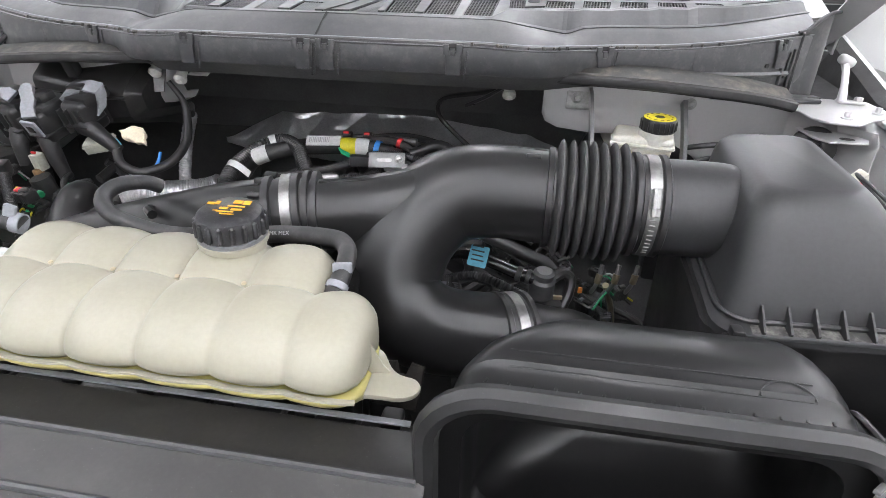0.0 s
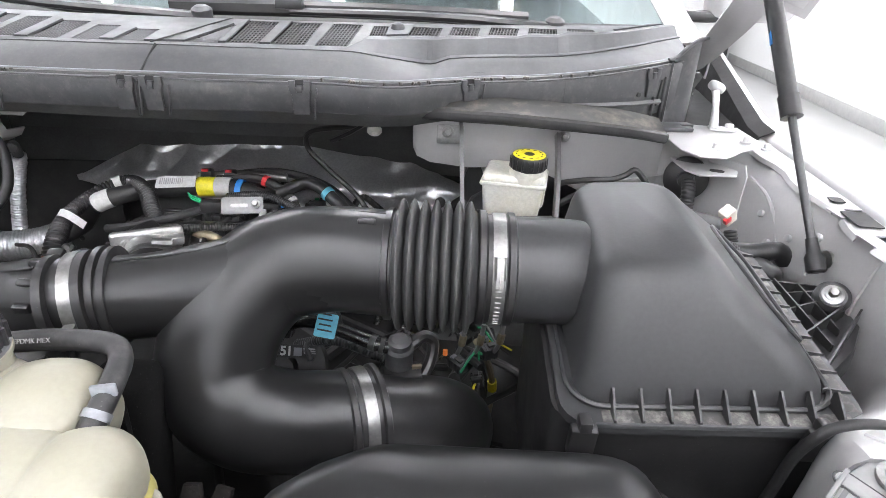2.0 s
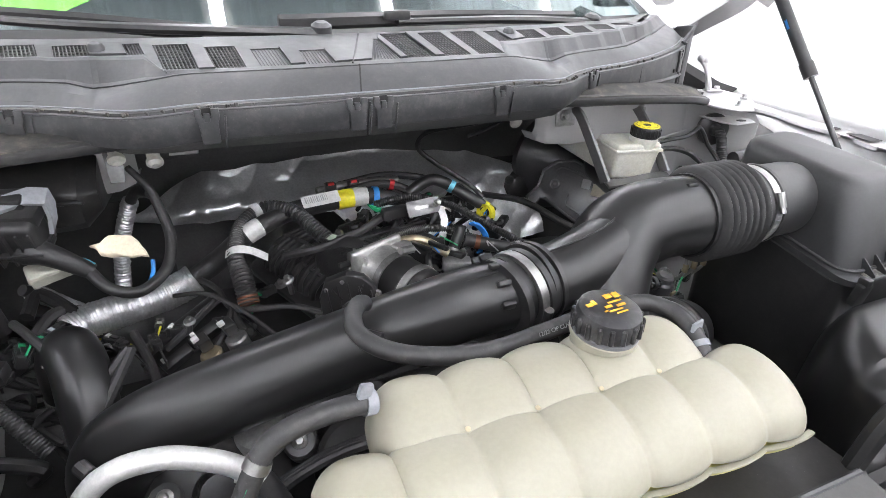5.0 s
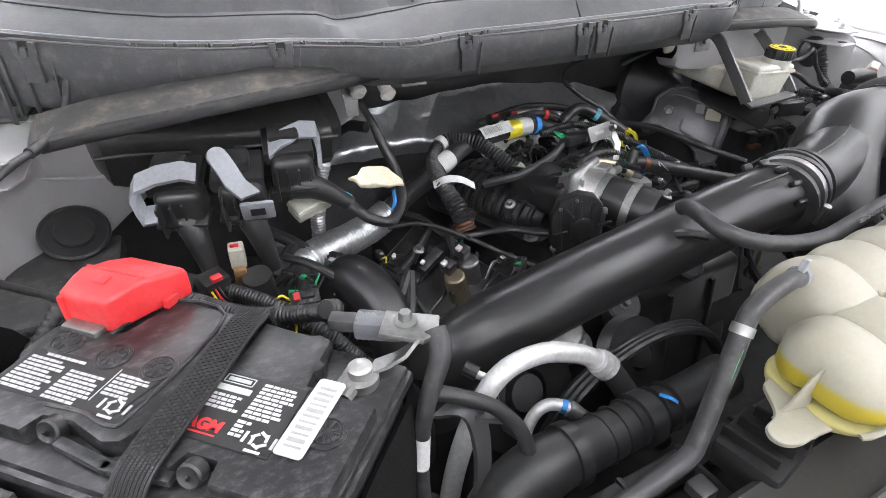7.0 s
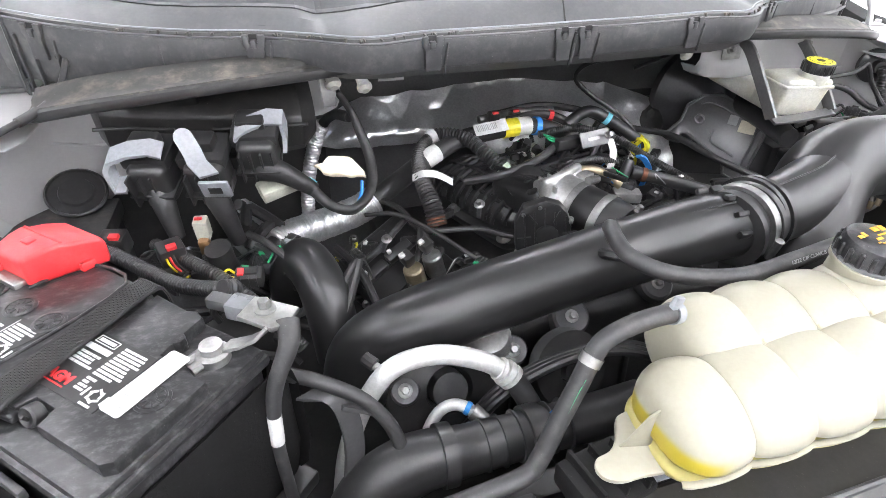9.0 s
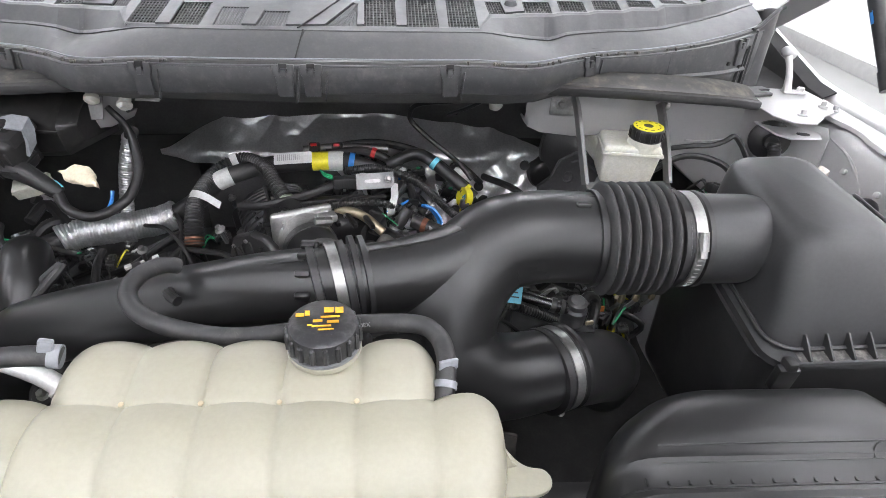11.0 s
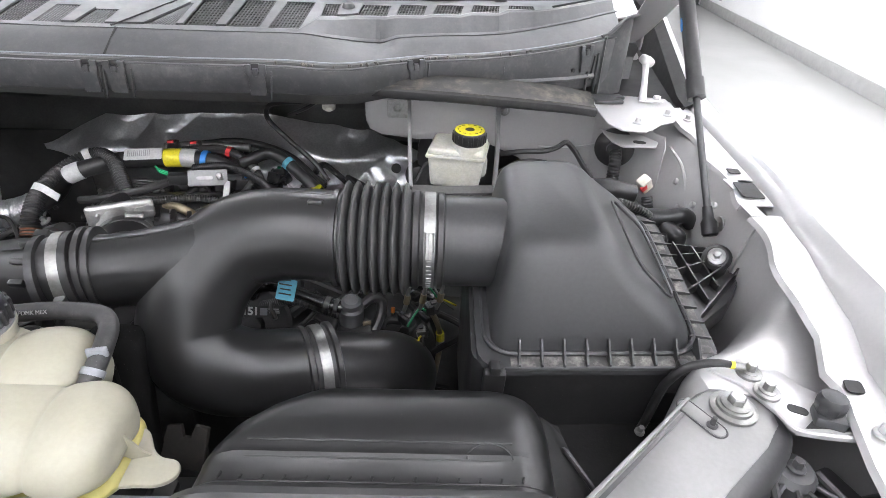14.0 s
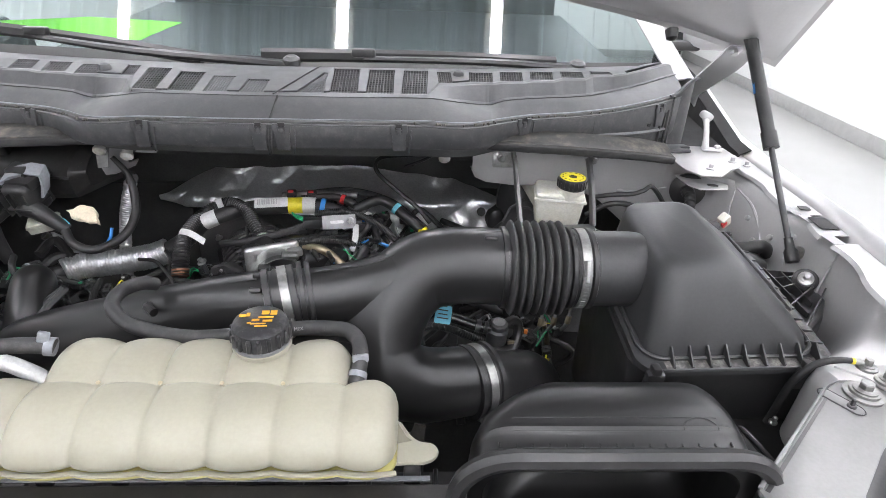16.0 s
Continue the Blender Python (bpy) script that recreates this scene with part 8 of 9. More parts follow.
    part("pressed_dimple", lathe([(0.012, 0), (0.0105, 0.003), (0.007, 0.0032), (0.004, 0.001), (0.0, 0.001)], fm @ Vector((0.072, -0.043, 0.008)), nrm, 20), SHIELD, p)
    mo = thing("relay_block", "black plastic relay block behind the filter box", "relay block", (0.66, 1.06, 0.92))
    part("body", box((0.18, 0.07, 0.12), (0.665, 1.07, 0.905), (0, 0, -6), 0.008, 2), BLACK, mo)
    for k in range(4):
        part("socket", box((0.03, 0.02, 0.022), (0.598 + k * 0.04, 1.03 - k * 0.004, 0.952), (0, 0, -6), 0.003), BLACK, mo)
    part("orange_lock", box((0.035, 0.012, 0.010), (0.61, 1.022, 0.928), (0, 0, -6), 0.002), COPPER, mo, "dull orange lock")
    for k in range(3):
        line("relay_wire", "black wire loop on the relay block", "wire", [(0.60 + k * 0.04, 1.02, 0.955), (0.605 + k * 0.04, 0.99, 0.975), (0.63 + k * 0.03, 0.98, 0.95), (0.66 + k * 0.02, 1.0, 0.90)], 0.004, TAPE, 8, 5, group="relay wires", inner="conduit")
    g = thing("brake_booster", "round black brake booster", "brake booster", (0.56, 1.26, 1.0))
    part("drum", lathe([(0.11, 0), (0.125, 0.01), (0.125, 0.03), (0.10, 0.06), (0.05, 0.08), (0.03, 0.10)], (0.57, 1.34, 0.99), (0, -1, 0.05), 40), BLACKPAINT, g)
    # wiring behind the filter box
    gr = thing("wall_grommet", "large round black rubber grommet in the inner fender", "grommet", (0.82, 1.06, 1.12))
    part("disc", lathe([(0.036, 0), (0.036, 0.008), (0.028, 0.014), (0.014, 0.016), (0.012, 0.03)], (0.818, 1.082, 1.115), (-0.35, -0.9, 0.1), 28), RUBBER, gr)
    part("conduit", tube([(0.812, 1.055, 1.118), (0.81, 1.04, 1.10), (0.808, 1.03, 1.07), (0.80, 1.0, 1.045)], 0.010, 12, 5, ripple=(0.0015, 0.006)), RUBBER, gr)
    line("fender_harness", "black taped harness along the inner fender", "wiring harness", [(0.80, 1.0, 1.045), (0.77, 0.98, 1.05), (0.73, 0.95, 1.06), (0.72, 0.90, 1.07), (0.76, 0.86, 1.085), (0.81, 0.85, 1.075), (0.835, 0.83, 1.03), (0.84, 0.80, 0.98)], [0.014, 0.013, 0.012, 0.011, 0.009, 0.0085, 0.0085, 0.009], TAPE, 12)
    line("fender_harness", "black conduit from the firewall", "wiring harness", [(0.60, 1.06, 1.06), (0.64, 1.06, 1.085), (0.68, 1.055, 1.09), (0.72, 1.04, 1.08), (0.74, 1.01, 1.06), (0.76, 0.98, 1.05)], 0.006, RUBBER, 10)
    rc = thing("sensor_connector", "white and black connector with a red lock", "connector", (0.83, 0.94, 1.10))
    part("body", box((0.020, 0.018, 0.030), (0.832, 0.942, 1.105), (20, -38, 20), 0.003), mat("ivory_plastic", (0.6, 0.58, 0.5), 0.5), rc)
    part("red_lock", box((0.011, 0.006, 0.011), (0.828, 0.931, 1.102), (20, -38, 20), 0.001), RED, rc)
    part("tail", tube([(0.838, 0.935, 1.085), (0.842, 0.92, 1.06), (0.845, 0.88, 1.04), (0.85, 0.85, 1.02)], 0.0085, 10, 5, ripple=(0.0012, 0.005)), RUBBER, rc)
    vs = thing("vapour_solenoid", "black vapour solenoid with a ribbed conduit on the inner fender", "solenoid", (0.79, 0.93, 1.07))
    part("body", tube([(0.73, 0.935, 1.098), (0.77, 0.935, 1.097), (0.815, 0.93, 1.092)], [0.015, 0.018, 0.014], 16, 3), BLACK, vs)
    part("lower_block", box((0.09, 0.05, 0.05), (0.785, 0.935, 1.055), (0, 8, 10), 0.008, 2), BLACK, vs)
    part("side_arm", tube([(0.82, 0.91, 1.06), (0.86, 0.895, 1.068), (0.885, 0.885, 1.078), (0.90, 0.885, 1.062)], [0.016, 0.014, 0.013, 0.012], 14, 4), BLACK, vs)
    part("conduit", tube([(0.745, 0.90, 1.085), (0.769, 0.90, 1.090), (0.792, 0.90, 1.088), (0.833, 0.895, 1.070), (0.860, 0.89, 1.03), (0.872, 0.885, 0.985), (0.87, 0.88, 0.94)], 0.006, 10, 6, ripple=(0.0012, 0.0045)), RUBBER, vs)
    line("brake_wire", "thin black wire beside the brake reservoir", "wire", [(0.600, 1.04, 1.110), (0.640, 1.025, 1.122), (0.675, 1.02, 1.126), (0.697, 1.02, 1.134), (0.711, 1.02, 1.143), (0.728, 1.02, 1.128), (0.745, 1.02, 1.105), (0.764, 1.01, 1.080), (0.770, 0.99, 1.06)], 0.0048, TAPE, 8, 6)
    tp = thing("tan_clip", "cream plastic clip on the harness", "clip", (0.748, 0.893, 1.088))
    part("clip", box((0.018, 0.016, 0.018), (0.748, 0.893, 1.088), (0, 0, 30), 0.004), BEIGE, tp)
    bk = thing("rubber_mount", "black rubber mount on the inner fender", "mount", (0.86, 0.86, 1.04))
    part("mount", box((0.03, 0.05, 0.05), (0.862, 0.862, 1.045), (0, 0, 10), 0.012, 3), RUBBER, bk)
    bm = bmesh.new()
    bolt(bm, (0.848, 0.855, 1.05), (-1, -0.2, 0.3), 0.007, 0.011)
    part("mount_bolt", bm, BLACKPAINT, bk)


brake()


# ---- front corners ----
def front():
    r = thing("radiator_support", "gloss black radiator support arm with a large zinc bolt", "radiator support", (0.72, 0.43, 1.05))
    top = [(0.732, 0.478), (0.752, 0.490), (0.785, 0.497), (0.808, 0.470), (0.805, 0.450), (0.782, 0.424), (0.728, 0.380), (0.672, 0.328), (0.64, 0.29), (0.57, 0.29), (0.57, 0.335)]
    part("top_plate", slab(top, pose(0, 0, 1.082), 0.008, 0.003), OVERSPRAY, r, "pale grey oversprayed top plate")
    part("channel", slab([(0.570, 0.337), (0.730, 0.480), (0.7325, 0.4775), (0.573, 0.334)], pose(0, 0, 1.0885), 0.004, 0.0008), OVERSPRAY, r)
    part("channel_groove", slab([(0.575, 0.333), (0.733, 0.4745), (0.735, 0.472), (0.578, 0.330)], pose(0, 0, 1.0899), 0.0006, 0), BLACKPAINT, r)
    grid = [[Vector((q.x - 0.004, q.y + 0.002, 1.0895)), Vector((q.x + 0.004, q.y - 0.004, 1.087)), Vector((q.x + 0.012, q.y - 0.009, 1.078)), Vector((q.x + 0.015, q.y - 0.011, 1.06)), Vector((q.x + 0.015, q.y - 0.012, 0.98))] for q in smooth_path([(0.808, 0.470, 0), (0.805, 0.450, 0), (0.782, 0.424, 0), (0.728, 0.380, 0), (0.672, 0.328, 0), (0.64, 0.29, 0)], 5)]
    part("side_wall", sheet(grid, 0.004), BLACKPAINT, r)
    part("big_washer", lathe([(0.0215, 0), (0.0215, 0.003), (0.0185, 0.004), (0.0165, 0.004), (0.016, 0.007), (0.012, 0.008)], (0.769, 0.467, 1.090), (0, 0, 1), 36), STEEL, r, "wide zinc washer")
    bm = bmesh.new()
    bolt(bm, (0.769, 0.467, 1.0975), (0, 0, 1), 0.0082, 0.0135)
    part("big_bolt", bm, STEEL, r, "zinc hexagon bolt")
    km = pose(0.734, 0.455, 1.0898, 0, 0, 122)
    part("key_slot", slab(rounded(0.048, 0.015, 0.0072, 5), km, 0.0012, 0.0004), OVERSPRAY, r, "pressed keyhole slot")
    rim = [km @ Vector((x, y, 0.0004)) for x, y in rounded(0.050, 0.017, 0.0082, 5)]
    part("slot_groove", tube(rim + rim[:1], 0.0011, 5, 1), BLACKPAINT, r, "dark groove round the slot")
    bm = bmesh.new()
    bolt(bm, (0.740, 0.446, 1.0905), (0, 0, 1), 0.0028, 0.0052)
    part("small_bolt", bm, BLACKPAINT, r)
    for s in (1, -1):
        b = thing("fender_bracket", "silver painted fender brace at the front corner", "bracket", (s * 0.83, 0.48, 1.1), "front braces")
        pts = [(0.765, 0.515), (0.80, 0.535), (0.832, 0.526), (0.850, 0.495), (0.868, 0.480), (0.897, 0.458), (0.895, 0.430), (0.865, 0.429), (0.835, 0.432), (0.812, 0.437), (0.808, 0.456), (0.79, 0.495)]
        part("plate", slab([(s * x, y) for x, y in pts][::s], pose(0, 0, 1.090), 0.005, 0.002), PAINT, b)
        for x, y in ((0.803, 0.510), (0.808, 0.484)):
            bm = bmesh.new()
            lathe([(0.0125, 0), (0.0125, 0.003), (0.010, 0.004)], (s * x, y, 1.095), (0, 0, 1), 24, bm)
            bolt(bm, (s * x, y, 1.098), (0, 0, 1), 0.0055, 0.0085)
            part("brace_bolt", bm, STEEL, b)
        part("slot", slab(rounded(0.018, 0.010, 0.0045, 4), pose(s * 0.827, 0.463, 1.0952, 0, 0, s * -25), 0.0008, 0), DARK, b, "dark slot")
        part("slot", slab([(s * x, y) for x, y in ((0.822, 0.441), (0.850, 0.441), (0.846, 0.450), (0.836, 0.452))][::s], pose(0, 0, 1.0952), 0.0008, 0), DARK, b, "dark three-cornered opening")
        part("edge_bead", tube([(s * x, y, 1.0955) for x, y in ((0.806, 0.458), (0.812, 0.439), (0.836, 0.4335), (0.865, 0.4305), (0.893, 0.431))], 0.0026, 6, 3), PAINT, b)
        bp = thing("hood_bumper", "dark grey rubber hood bumper", "rubber bumper", (s * 0.86, 0.45, 1.1), "hood bumpers")
        part("pad", box((0.027, 0.022, 0.011), (s * 0.847, 0.450, 1.1005), (0, 0, s * -20), 0.003), COWL, bp, "pale grey bumper seat")
        part("cushion", lathe([(0.0095, 0.0), (0.0125, 0.004), (0.0132, 0.010), (0.0132, 0.014), (0.011, 0.0185), (0.006, 0.0205), (0.0, 0.021)], (s * 0.845, 0.452, 1.1055), (0, 0.05, 1), 10), COWLDARK, bp)
    line("ground_cable", "black taped ground cable with a ring terminal", "cable", [(0.715, 0.565, 0.86), (0.732, 0.548, 0.96), (0.735, 0.536, 1.04), (0.737, 0.527, 1.07), (0.750, 0.524, 1.09), (0.775, 0.518, 1.101), (0.803, 0.512, 1.100)], [0.0050, 0.0050, 0.0050, 0.0048, 0.0046, 0.0042, 0.0026], TAPE, 12, bands=[(0.90, 0.93, 0.0042, YELLOW, "yellow_band", "yellow band"), (0.93, 1.0, 0.0042, STEEL, "ring_terminal", "tinned ring terminal")])
    l = thing("hood_latch_guide", "black ribbed plastic headlamp bracket", "bracket", (0.825, 0.41, 1.07))
    part("dome", lathe([(0.022, -0.03), (0.021, 0.0), (0.016, 0.006), (0.0, 0.007)], (0.811, 0.420, 1.062), (0, -0.1, 1), 24), BLACKPAINT, l)
    bm = bmesh.new()
    bolt(bm, (0.811, 0.419, 1.069), (0, 0, 1), 0.005, 0.008)
    part("bolt", bm, BLACKPAINT, l)
    for a in (-48, -16, 14, 46):
        d = Vector((math.sin(radians(a)), -math.cos(radians(a)), -0.05))
        part("spoke", tube([Vector((0.811, 0.420, 1.062)) + d * 0.020, Vector((0.811, 0.420, 1.062)) + d * 0.075], 0.0024, 6, 1), BLACKPAINT, l)
    for x in (-1, 1):
        part("side_rail", tube([(0.811 + x * 0.021, 0.418, 1.064), (0.813 + x * 0.036, 0.375, 1.060), (0.815 + x * 0.045, 0.345, 1.058)], 0.0035, 6, 3), BLACKPAINT, l)
    part("base", box((0.10, 0.10, 0.03), (0.835, 0.38, 1.03), (0, 0, 20), 0.006), BLACK, l)
    h = thing("headlamp_housing", "black plastic headlamp housing top", "headlamp", (0.88, 0.33, 1.0))
    part("shell", box((0.16, 0.20, 0.12), (0.90, 0.32, 0.985), (0, 0, 12), 0.02, 3), BLACK, h)
    part("seal_lip", tube([(0.79, 0.30, 1.075), (0.82, 0.34, 1.078), (0.86, 0.37, 1.075), (0.90, 0.36, 1.07)], 0.008, 8, 4), RUBBER, h)
    c = thing("radiator_cover", "grey-black plastic sight shield over the radiator", "radiator cover", (0, 0.3, 1.0))
    grid = []
    for x in np.linspace(-0.62, 0.285, 14):
        grid.append([Vector((x, y, z)) for y, z in ((0.412, 0.985), (0.408, 1.012), (0.402, 1.018), (0.352, 1.020), (0.346, 1.024), (0.340, 1.020), (0.30, 1.016), (0.294, 1.012), (0.22, 1.008), (0.21, 1.002), (0.10, 0.98), (0.05, 0.93))])
    part("cover_sheet", sheet(grid, 0.003), mat("shield_plastic", (0.032, 0.031, 0.03), 0.42, dust=0.02, bump=0.0, specks=0.3), c)
    part("edge_trim", strip([(-0.26, 0.410, 1.020), (0.0, 0.410, 1.020), (0.26, 0.410, 1.020)], 0.006, 0.002, (0, 1, 0)), GREYCLIP, c, "pale strip along the cover edge")
    for y, z in ((0.346, 1.0235), (0.295, 1.0145), (0.216, 1.006)):
        part("moulded_ridge", tube([(-0.61, y, z), (-0.2, y, z), (0.278, y, z)], 0.0035, 8, 3), COWL, c)
    for k in range(11):
        x = -0.56 + k * 0.08
        part("edge_clip", box((0.02, 0.02, 0.012), (x, 0.425, 1.008), bevel=0.003), BLACK, c)
    s = thing("radiator_shroud", "dusty black plastic radiator shroud", "radiator shroud", (0, 0.45, 0.9))
    part("shroud", box((1.0, 0.10, 0.28), (-0.13, 0.455, 0.77), bevel=0.01), BLACK, s)
    for k in range(12):
        part("shroud_rib", box((0.006, 0.09, 0.03), (-0.58 + k * 0.085, 0.455, 0.92), bevel=0.002), BLACK, s)
    part("top_rail", box((0.98, 0.03, 0.02), (-0.13, 0.485, 0.92), bevel=0.004), BLACK, s)
    m = thing("reservoir_mount", "black plastic reservoir mount with low ribs", "mount", (-0.24, 0.43, 1.02))
    part("block", box((0.07, 0.06, 0.03), (-0.245, 0.425, 1.012), (0, 0, 10), 0.006), DULL, m)
    for k in (-1, 0, 1):
        part("block_rib", box((0.004, 0.05, 0.012), (-0.245 + k * 0.022, 0.425, 1.031), (0, 0, 10), 0.001), DULL, m)
    # scoop side floor
    f = thing("splash_panel", "black textured splash panel beside the scoop", "splash panel", (0.68, 0.5, 0.95))
    part("panel", slab([(-0.05, -0.10), (0.10, -0.02), (0.10, 0.10), (-0.05, 0.08)], pose(0.67, 0.46, 0.965, 4, 6, 0), 0.006), DULL, f)
    bm = bmesh.new()
    bolt(bm, (0.715, 0.515, 1.000), (0, -0.2, 1), 0.0035, 0.0055)
    part("bolt", bm, STEEL, f)
    # spot welds and plugs on the inner fender
    for s in (1, -1):
        for x, y, z in ((0.906, 0.97, 1.10), (0.903, 0.93, 1.07), (0.90, 0.88, 1.10), (0.898, 0.80, 1.03), (0.905, 0.83, 1.125)):
            w = thing("fender_plug", "small round painted plug in the inner fender", "plug", (s * x, y, z), "fender plugs")
            part("head", lathe([(0.0055, -0.004), (0.0055, 0.001), (0.0035, 0.002), (0.0, 0.002)], (s * (x - 0.012), y, z), (-s, 0, 0.3), 16), PAINT, w)
    # left corner
    # added black sheet: shade on the inner fender, and dark parts beside it
    li = thing("fender_shade", "added black sheet for shade and dark parts beside the inner fender", "liner", (-0.82, 0.60, 0.95))
    for y in (0.50, 0.66, 0.84):
        part("push_pin", lathe([(0.009, 0), (0.009, 0.002), (0.004, 0.004), (0.0, 0.004)], (-0.858, y, 1.03), (1, 0, 0.6), 16), BLACK, li)
    grid = []
    for y in np.linspace(0.42, 0.92, 14):
        w = 0.012 * math.sin(y * 41) + 0.008 * math.sin(y * 90)
        grid.append([Vector((-0.882 + 0.05 * (0.92 - y) + w * 0.3, y, 1.055 - 0.03 * (y - 0.42) + w)), Vector((-0.850 + w, y, 1.01 + w)), Vector((-0.81 + w, y + 0.01, 0.93)), Vector((-0.79, y, 0.84)), Vector((-0.72, y, 0.76))])
    part("shade_sheet", sheet(grid, 0.005), FELT, li)
    st = thing("hold_down_bolt", "long white-coated hold-down bolt standing by the battery", "bolt", (-0.74, 0.54, 1.0))
    part("shank", tube([(-0.748, 0.556, 1.112), (-0.754, 0.554, 1.05), (-0.762, 0.552, 0.96)], 0.0042, 14, 3), WHITEPL, st)
    part("head", lathe([(0.0075, 0), (0.0075, 0.007), (0.006, 0.0085)], (-0.748, 0.556, 1.108), (0.09, 0.03, 1), 6), WHITEPL, st)
    fb = thing("fuse_box", "dusty black fuse box with a flat lid", "fuse box", (-0.79, 1.03, 0.93))
    part("lid", box((0.19, 0.19, 0.03), (-0.825, 1.03, 0.99), (0, 0, -4), 0.006, 2), mat("dusty_lid", (0.035, 0.035, 0.035), 0.6, specks=0.5, dust=0.12, bump=0.3), fb, "flat dusty lid")
    part("body", box((0.18, 0.18, 0.12), (-0.825, 1.03, 0.92), (0, 0, -4), 0.006), BLACK, fb)
    for k in range(7):
        part("side_fin", box((0.004, 0.02, 0.04), (-0.895 + k * 0.02, 0.925, 0.98), (0, 0, -4), 0.001), BLACK, fb)
    gl = thing("wall_grommet", "large round black rubber grommet in the inner fender", "grommet", (-0.80, 1.12, 1.06))
    part("disc", lathe([(0.044, 0), (0.044, 0.004), (0.041, 0.006), (0.039, 0.003), (0.026, 0.003), (0.024, 0.007), (0.0, 0.007)], (-0.777, 1.10, 1.028), (0.1, -0.5, 0.85), 36), RUBBER, gl)
    line("washer_hose", "grey-black washer hose clipped to the cowl", "hose", [(-0.722, 1.135, 1.255), (-0.725, 1.10, 1.235), (-0.735, 1.055, 1.205), (-0.755, 1.01, 1.192), (-0.79, 0.955, 1.185), (-0.822, 0.905, 1.175), (-0.838, 0.87, 1.16), (-0.835, 0.865, 1.13), (-0.815, 0.885, 1.09), (-0.79, 0.90, 1.058), (-0.785, 0.895, 1.045)], 0.0044, HOSE, 12, 6, [(0.70, 0.73, 0.0056, LABEL, "white_band", "white tape band"), (0.30, 0.36, 0.0064, RUBBER, "clip", "rubber clip")])
    line("washer_lead", "black taped lead by the fuse box", "cable", [(-0.785, 0.895, 1.047), (-0.80, 0.875, 1.035), (-0.82, 0.855, 1.02), (-0.84, 0.83, 1.0), (-0.83, 0.80, 0.96)], 0.0075, RUBBER, 10, ripple=(0.0015, 0.009))
    for y, z, r in ((0.755, 1.078, 0.016), (0.90, 1.048, 0.010)):
        mt = thing("fender_mount", "black bracket bolted to the inner fender", "mount", (-0.86, y, z), "fender mounts")
        part("pad", box((0.014, 0.040, 0.052), (-0.872, y, z), (0, 0, 0), 0.005, 2), BLACK, mt)
        part("web", slab([(-0.045, -0.02), (0.02, -0.03), (0.02, 0.02), (-0.01, 0.024)], pose(-0.878, y, z - 0.03, 90, 0, 90), 0.005, 0.0015), BLACK, mt)
        bm = bmesh.new()
        bolt(bm, (-0.862, y - 0.002, z), (1, -0.3, 0.4), r * 0.6, r)
        part("bolt", bm, STEEL, mt)


front()


# ---- small plugs, lines and fittings ----
def plug(rng, at, turn, size, label, group, lock=None, wires=2, tilt=0.0):
    """A wire plug: shell, collar ribs, latch and a tail of wires."""
    x, y, z = at
    w, d, h = size
    m = pose(x, y, z, tilt, 0, turn)
    t = thing("wire_plug", label, "plug", at, group)

    def bx(name, sz, p, material, bevel=0.001, note=""):
        b = box(sz, p, bevel=bevel)
        bmesh.ops.transform(b, matrix=m, verts=b.verts)
        return part(name, b, material, t, note)

    bx("shell", (w, d, h), (0, 0, 0), BLACK, 0.0025)
    for k in (-0.28, 0.0, 0.28):
        bx("grip_rib", (w * 0.06, d * 1.06, h * 1.06), (k * w, 0, 0), BLACK, 0.0006)
    bx("latch", (w * 0.45, d * 0.4, h * 0.22), (w * 0.1, 0, h * 0.58), BLACK, 0.001)
    if lock:
        bx("lock_tab", (w * 0.22, d * 0.5, h * 0.2), (-w * 0.28, 0, h * 0.58), lock, 0.0008, "coloured lock tab")
    for k in range(wires):
        o = (k - (wires - 1) / 2) * d * 0.3
        a = m @ Vector((-w / 2, o, 0))
        b = m @ Vector((-w / 2 - 0.012, o * 1.4, rng.uniform(-0.002, 0.008)))
        c = m @ Vector((-w / 2 - 0.03, o * 2 + rng.uniform(-0.012, 0.012), -0.02))
        part("wire", tube([a, b, c], 0.0017, 6, 4), rng.choice((TAPE, TAPE, TAPE, TAPE, RUBBER, RUBBER, YELLOW, GREEN, GREYINK)), t)
    return t


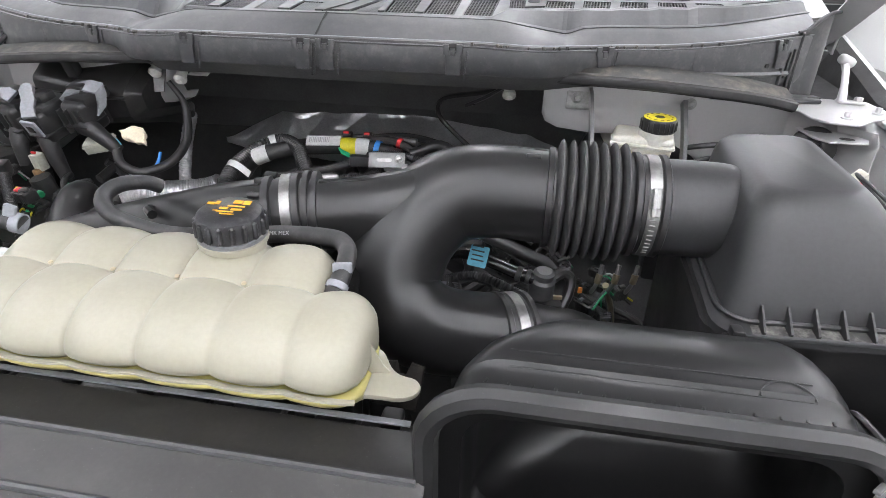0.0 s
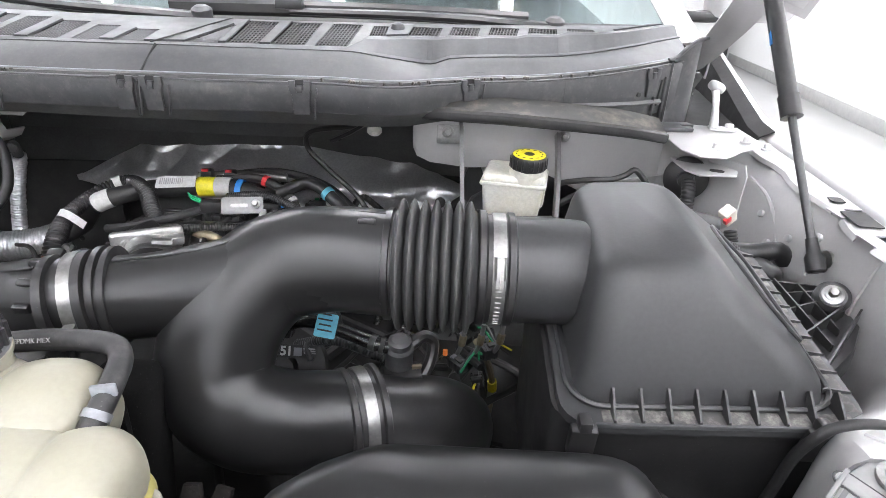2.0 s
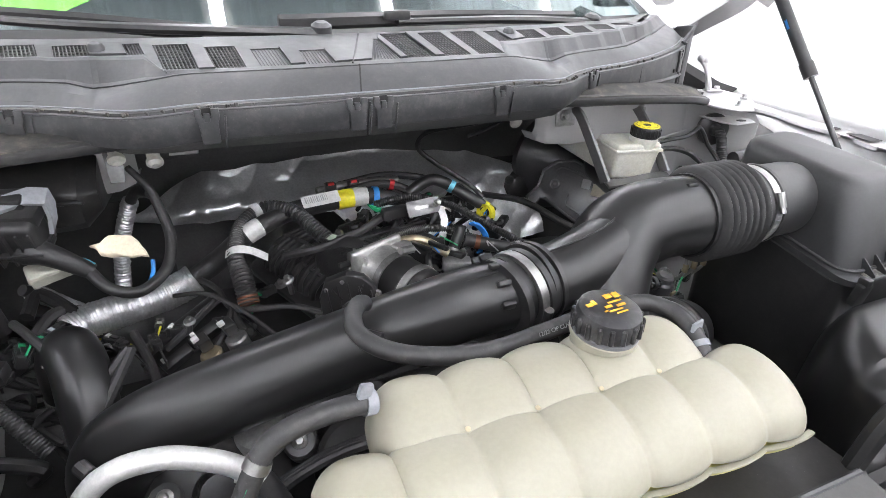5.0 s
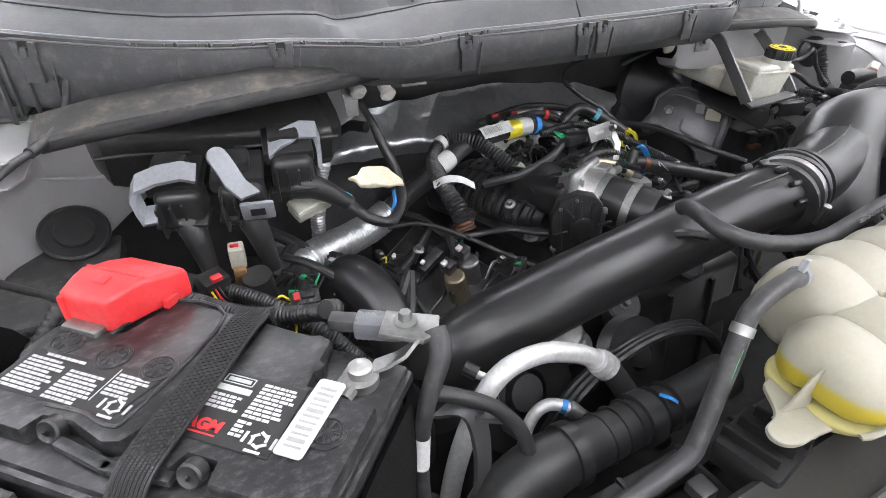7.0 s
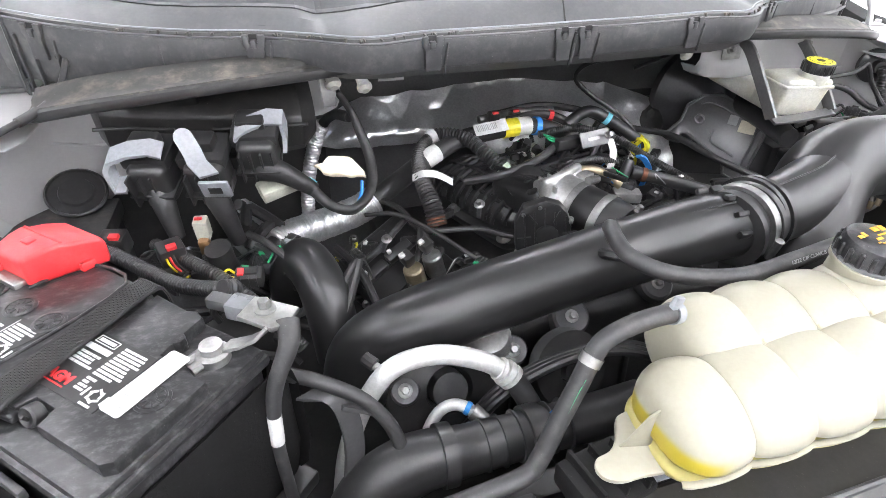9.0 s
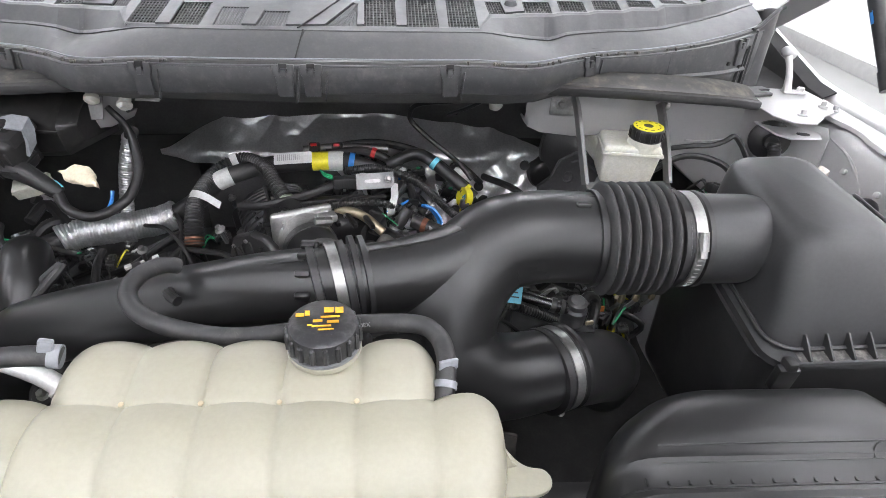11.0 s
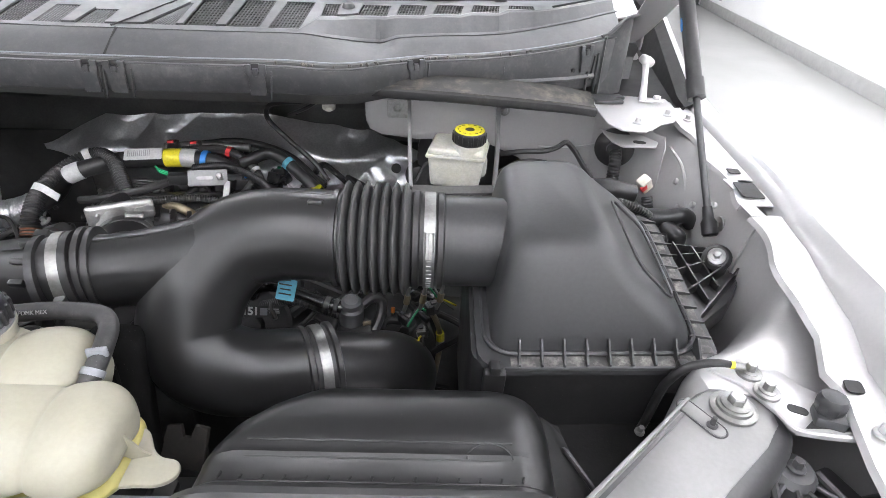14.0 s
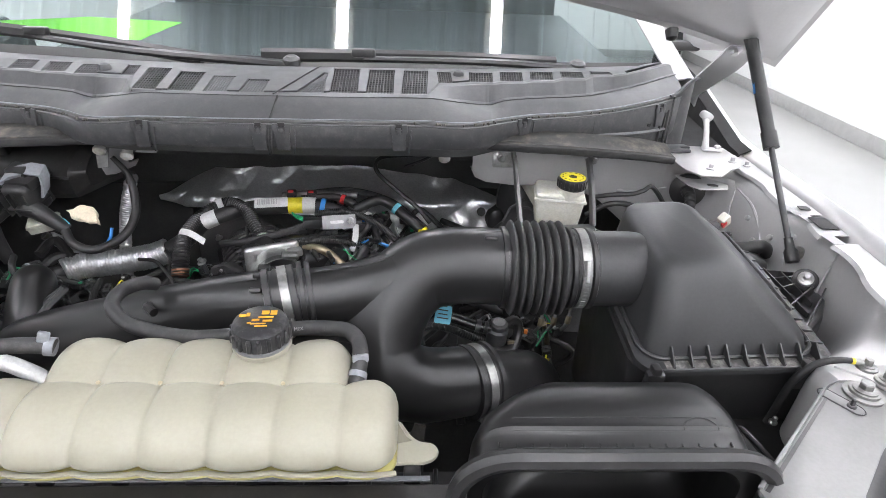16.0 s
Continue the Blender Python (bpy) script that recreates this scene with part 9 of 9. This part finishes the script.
def small_things():
    rng = random.Random(23)
    # valve cover of the near bank
    for k in range(16):
        x, y = rng.uniform(-0.40, -0.18), rng.uniform(0.79, 1.02)
        if abs(x + 0.29) < 0.075 and abs(y - 0.88) < 0.08:
            x, y = x - 0.11, y + 0.06
        plug(rng, (x, y, 0.925 + 0.10 * (x + 0.3) + rng.uniform(-0.01, 0.012)), rng.uniform(0, 360), (rng.uniform(0.02, 0.034), rng.uniform(0.012, 0.018), rng.uniform(0.011, 0.016)), "small black wire plug on the valve cover", "valve cover plugs", rng.choice((None, None, LABEL, GREEN)), rng.choice((1, 2, 2)), rng.uniform(-15, 15))
    # low behind the battery
    for k in range(14):
        x, y = rng.uniform(-0.70, -0.46), rng.uniform(0.80, 0.98)
        plug(rng, (x, y, rng.uniform(0.945, 1.0)), rng.uniform(0, 360), (rng.uniform(0.024, 0.042), rng.uniform(0.014, 0.024), rng.uniform(0.014, 0.02)), "black wire plug behind the battery", "battery side plugs", rng.choice((None, RED, GREEN, None, GREYCLIP)), rng.choice((2, 3)), rng.uniform(-25, 25))
    # beside the brake reservoir
    for k in range(14):
        x, y = rng.uniform(0.60, 0.78), rng.uniform(0.86, 1.04)
        plug(rng, (x, y, 1.045 + rng.uniform(-0.03, 0.015)), rng.uniform(0, 360), (rng.uniform(0.02, 0.036), rng.uniform(0.012, 0.02), rng.uniform(0.012, 0.018)), "black wire plug beside the brake reservoir", "brake side plugs", rng.choice((None, None, RED, LABEL)), rng.choice((2, 3)), rng.uniform(-20, 20))
    # under the bellows
    for k in range(12):
        x, y = rng.uniform(0.36, 0.52), rng.uniform(0.76, 0.92)
        plug(rng, (x, y, rng.uniform(0.90, 0.99)), rng.uniform(0, 360), (rng.uniform(0.018, 0.034), rng.uniform(0.012, 0.018), rng.uniform(0.012, 0.018)), "black wire plug under the bellows", "bellows plugs", rng.choice((None, None, None, GREYCLIP)), 2, rng.uniform(-20, 20))
    # hydraulic lines that leave the brake cylinder
    for k in range(6):
        o = k * 0.007
        line("hydraulic_line", "thin black hydraulic line from the brake cylinder", "pipe", [(0.575, 0.985 + o, 1.04), (0.60, 0.972 + o, 1.052 - o * 0.3), (0.64, 0.968 + o, 1.055 - o * 0.5), (0.68, 0.985 + o, 1.04 - o), (0.70, 1.0 + o, 1.0)], 0.0026, BLACKPAINT, 8, 6, group="hydraulic lines", inner="pipe")
    # hose and cable runs over the engine
    runs = (
        ([(-0.05, 0.90, 1.02), (-0.02, 0.94, 1.035), (0.05, 0.98, 1.03), (0.11, 0.99, 1.02), (0.17, 0.97, 1.0)], 0.006, "ribbed"),
        ([(-0.16, 1.02, 1.0), (-0.10, 0.99, 1.02), (-0.03, 1.0, 1.035), (0.04, 1.04, 1.045), (0.12, 1.07, 1.03)], 0.0075, "taped"),
        ([(0.02, 1.10, 1.035), (0.09, 1.09, 1.045), (0.16, 1.06, 1.03), (0.22, 1.0, 1.0), (0.28, 0.95, 0.97)], 0.0065, "ribbed"),
        ([(-0.02, 1.22, 1.035), (0.08, 1.22, 1.045), (0.18, 1.19, 1.03), (0.26, 1.13, 0.99)], 0.008, "taped"),
        ([(-0.34, 1.03, 0.955), (-0.29, 1.0, 0.965), (-0.24, 0.945, 0.955), (-0.20, 0.88, 0.945), (-0.15, 0.82, 0.93)], 0.0036, "taped"),
        ([(-0.40, 0.98, 0.93), (-0.385, 0.93, 0.935), (-0.37, 0.88, 0.925), (-0.36, 0.82, 0.90)], 0.0065, "taped"),
        ([(-0.66, 0.96, 1.0), (-0.62, 0.90, 1.01), (-0.57, 0.85, 1.0), (-0.52, 0.80, 0.97), (-0.48, 0.77, 0.92)], 0.0085, "ribbed"),
        ([(-0.53, 0.95, 1.0), (-0.50, 0.90, 1.005), (-0.47, 0.86, 0.98), (-0.46, 0.80, 0.93)], 0.006, "taped"),
        ([(0.22, 0.80, 0.94), (0.28, 0.78, 0.965), (0.34, 0.77, 0.95), (0.40, 0.79, 0.91)], 0.006, "ribbed"),
        ([(0.30, 1.20, 0.98), (0.36, 1.12, 0.985), (0.40, 1.02, 0.97), (0.46, 0.94, 0.95)], 0.007, "taped"))
    for pts, r, kind in runs:
        line("wiring_run", f"black {kind} wiring run over the engine", "wiring harness", pts, r, RUBBER if kind == "ribbed" else TAPE, 10, 7, group="wiring runs", ripple=(0.0012, 0.0042) if kind == "ribbed" else None, inner="conduit")
    # cast bosses and pipes below the turbo duct
    for x, y, z, r, h in ((-0.20, 0.70, 0.90, 0.022, 0.05), (-0.10, 0.72, 0.92, 0.028, 0.04), (-0.36, 0.69, 0.88, 0.020, 0.05), (0.06, 0.74, 0.93, 0.026, 0.05)):
        t = thing("engine_boss", "dark cast engine boss with a zinc bolt", "boss", (x, y, z), "engine bosses")
        part("boss", lathe([(r, -h), (r, 0), (r * 0.86, 0.004), (r * 0.5, 0.004)], (x, y, z), (-0.1, -0.6, 0.8), 20), BLACKPAINT, t)
        bm = bmesh.new()
        bolt(bm, Vector((x, y, z)) + Vector((-0.1, -0.6, 0.8)).normalized() * 0.003, (-0.1, -0.6, 0.8), 0.006, 0.010)
        part("bolt", bm, STEEL, t)
    for k in range(3):
        y = 0.62 + 0.012 * k
        line("drive_belt", "black ribbed drive belt at the engine front", "belt", [(-0.33 + 0.01 * k, y, 0.80), (-0.24, y + 0.01, 0.90 - 0.008 * k), (-0.13, y + 0.012, 0.935 - 0.008 * k), (-0.02, y + 0.01, 0.90), (0.05, y, 0.82)], 0.006, RUBBER, 8, 8, group="drive belts", inner="belt")


small_things()
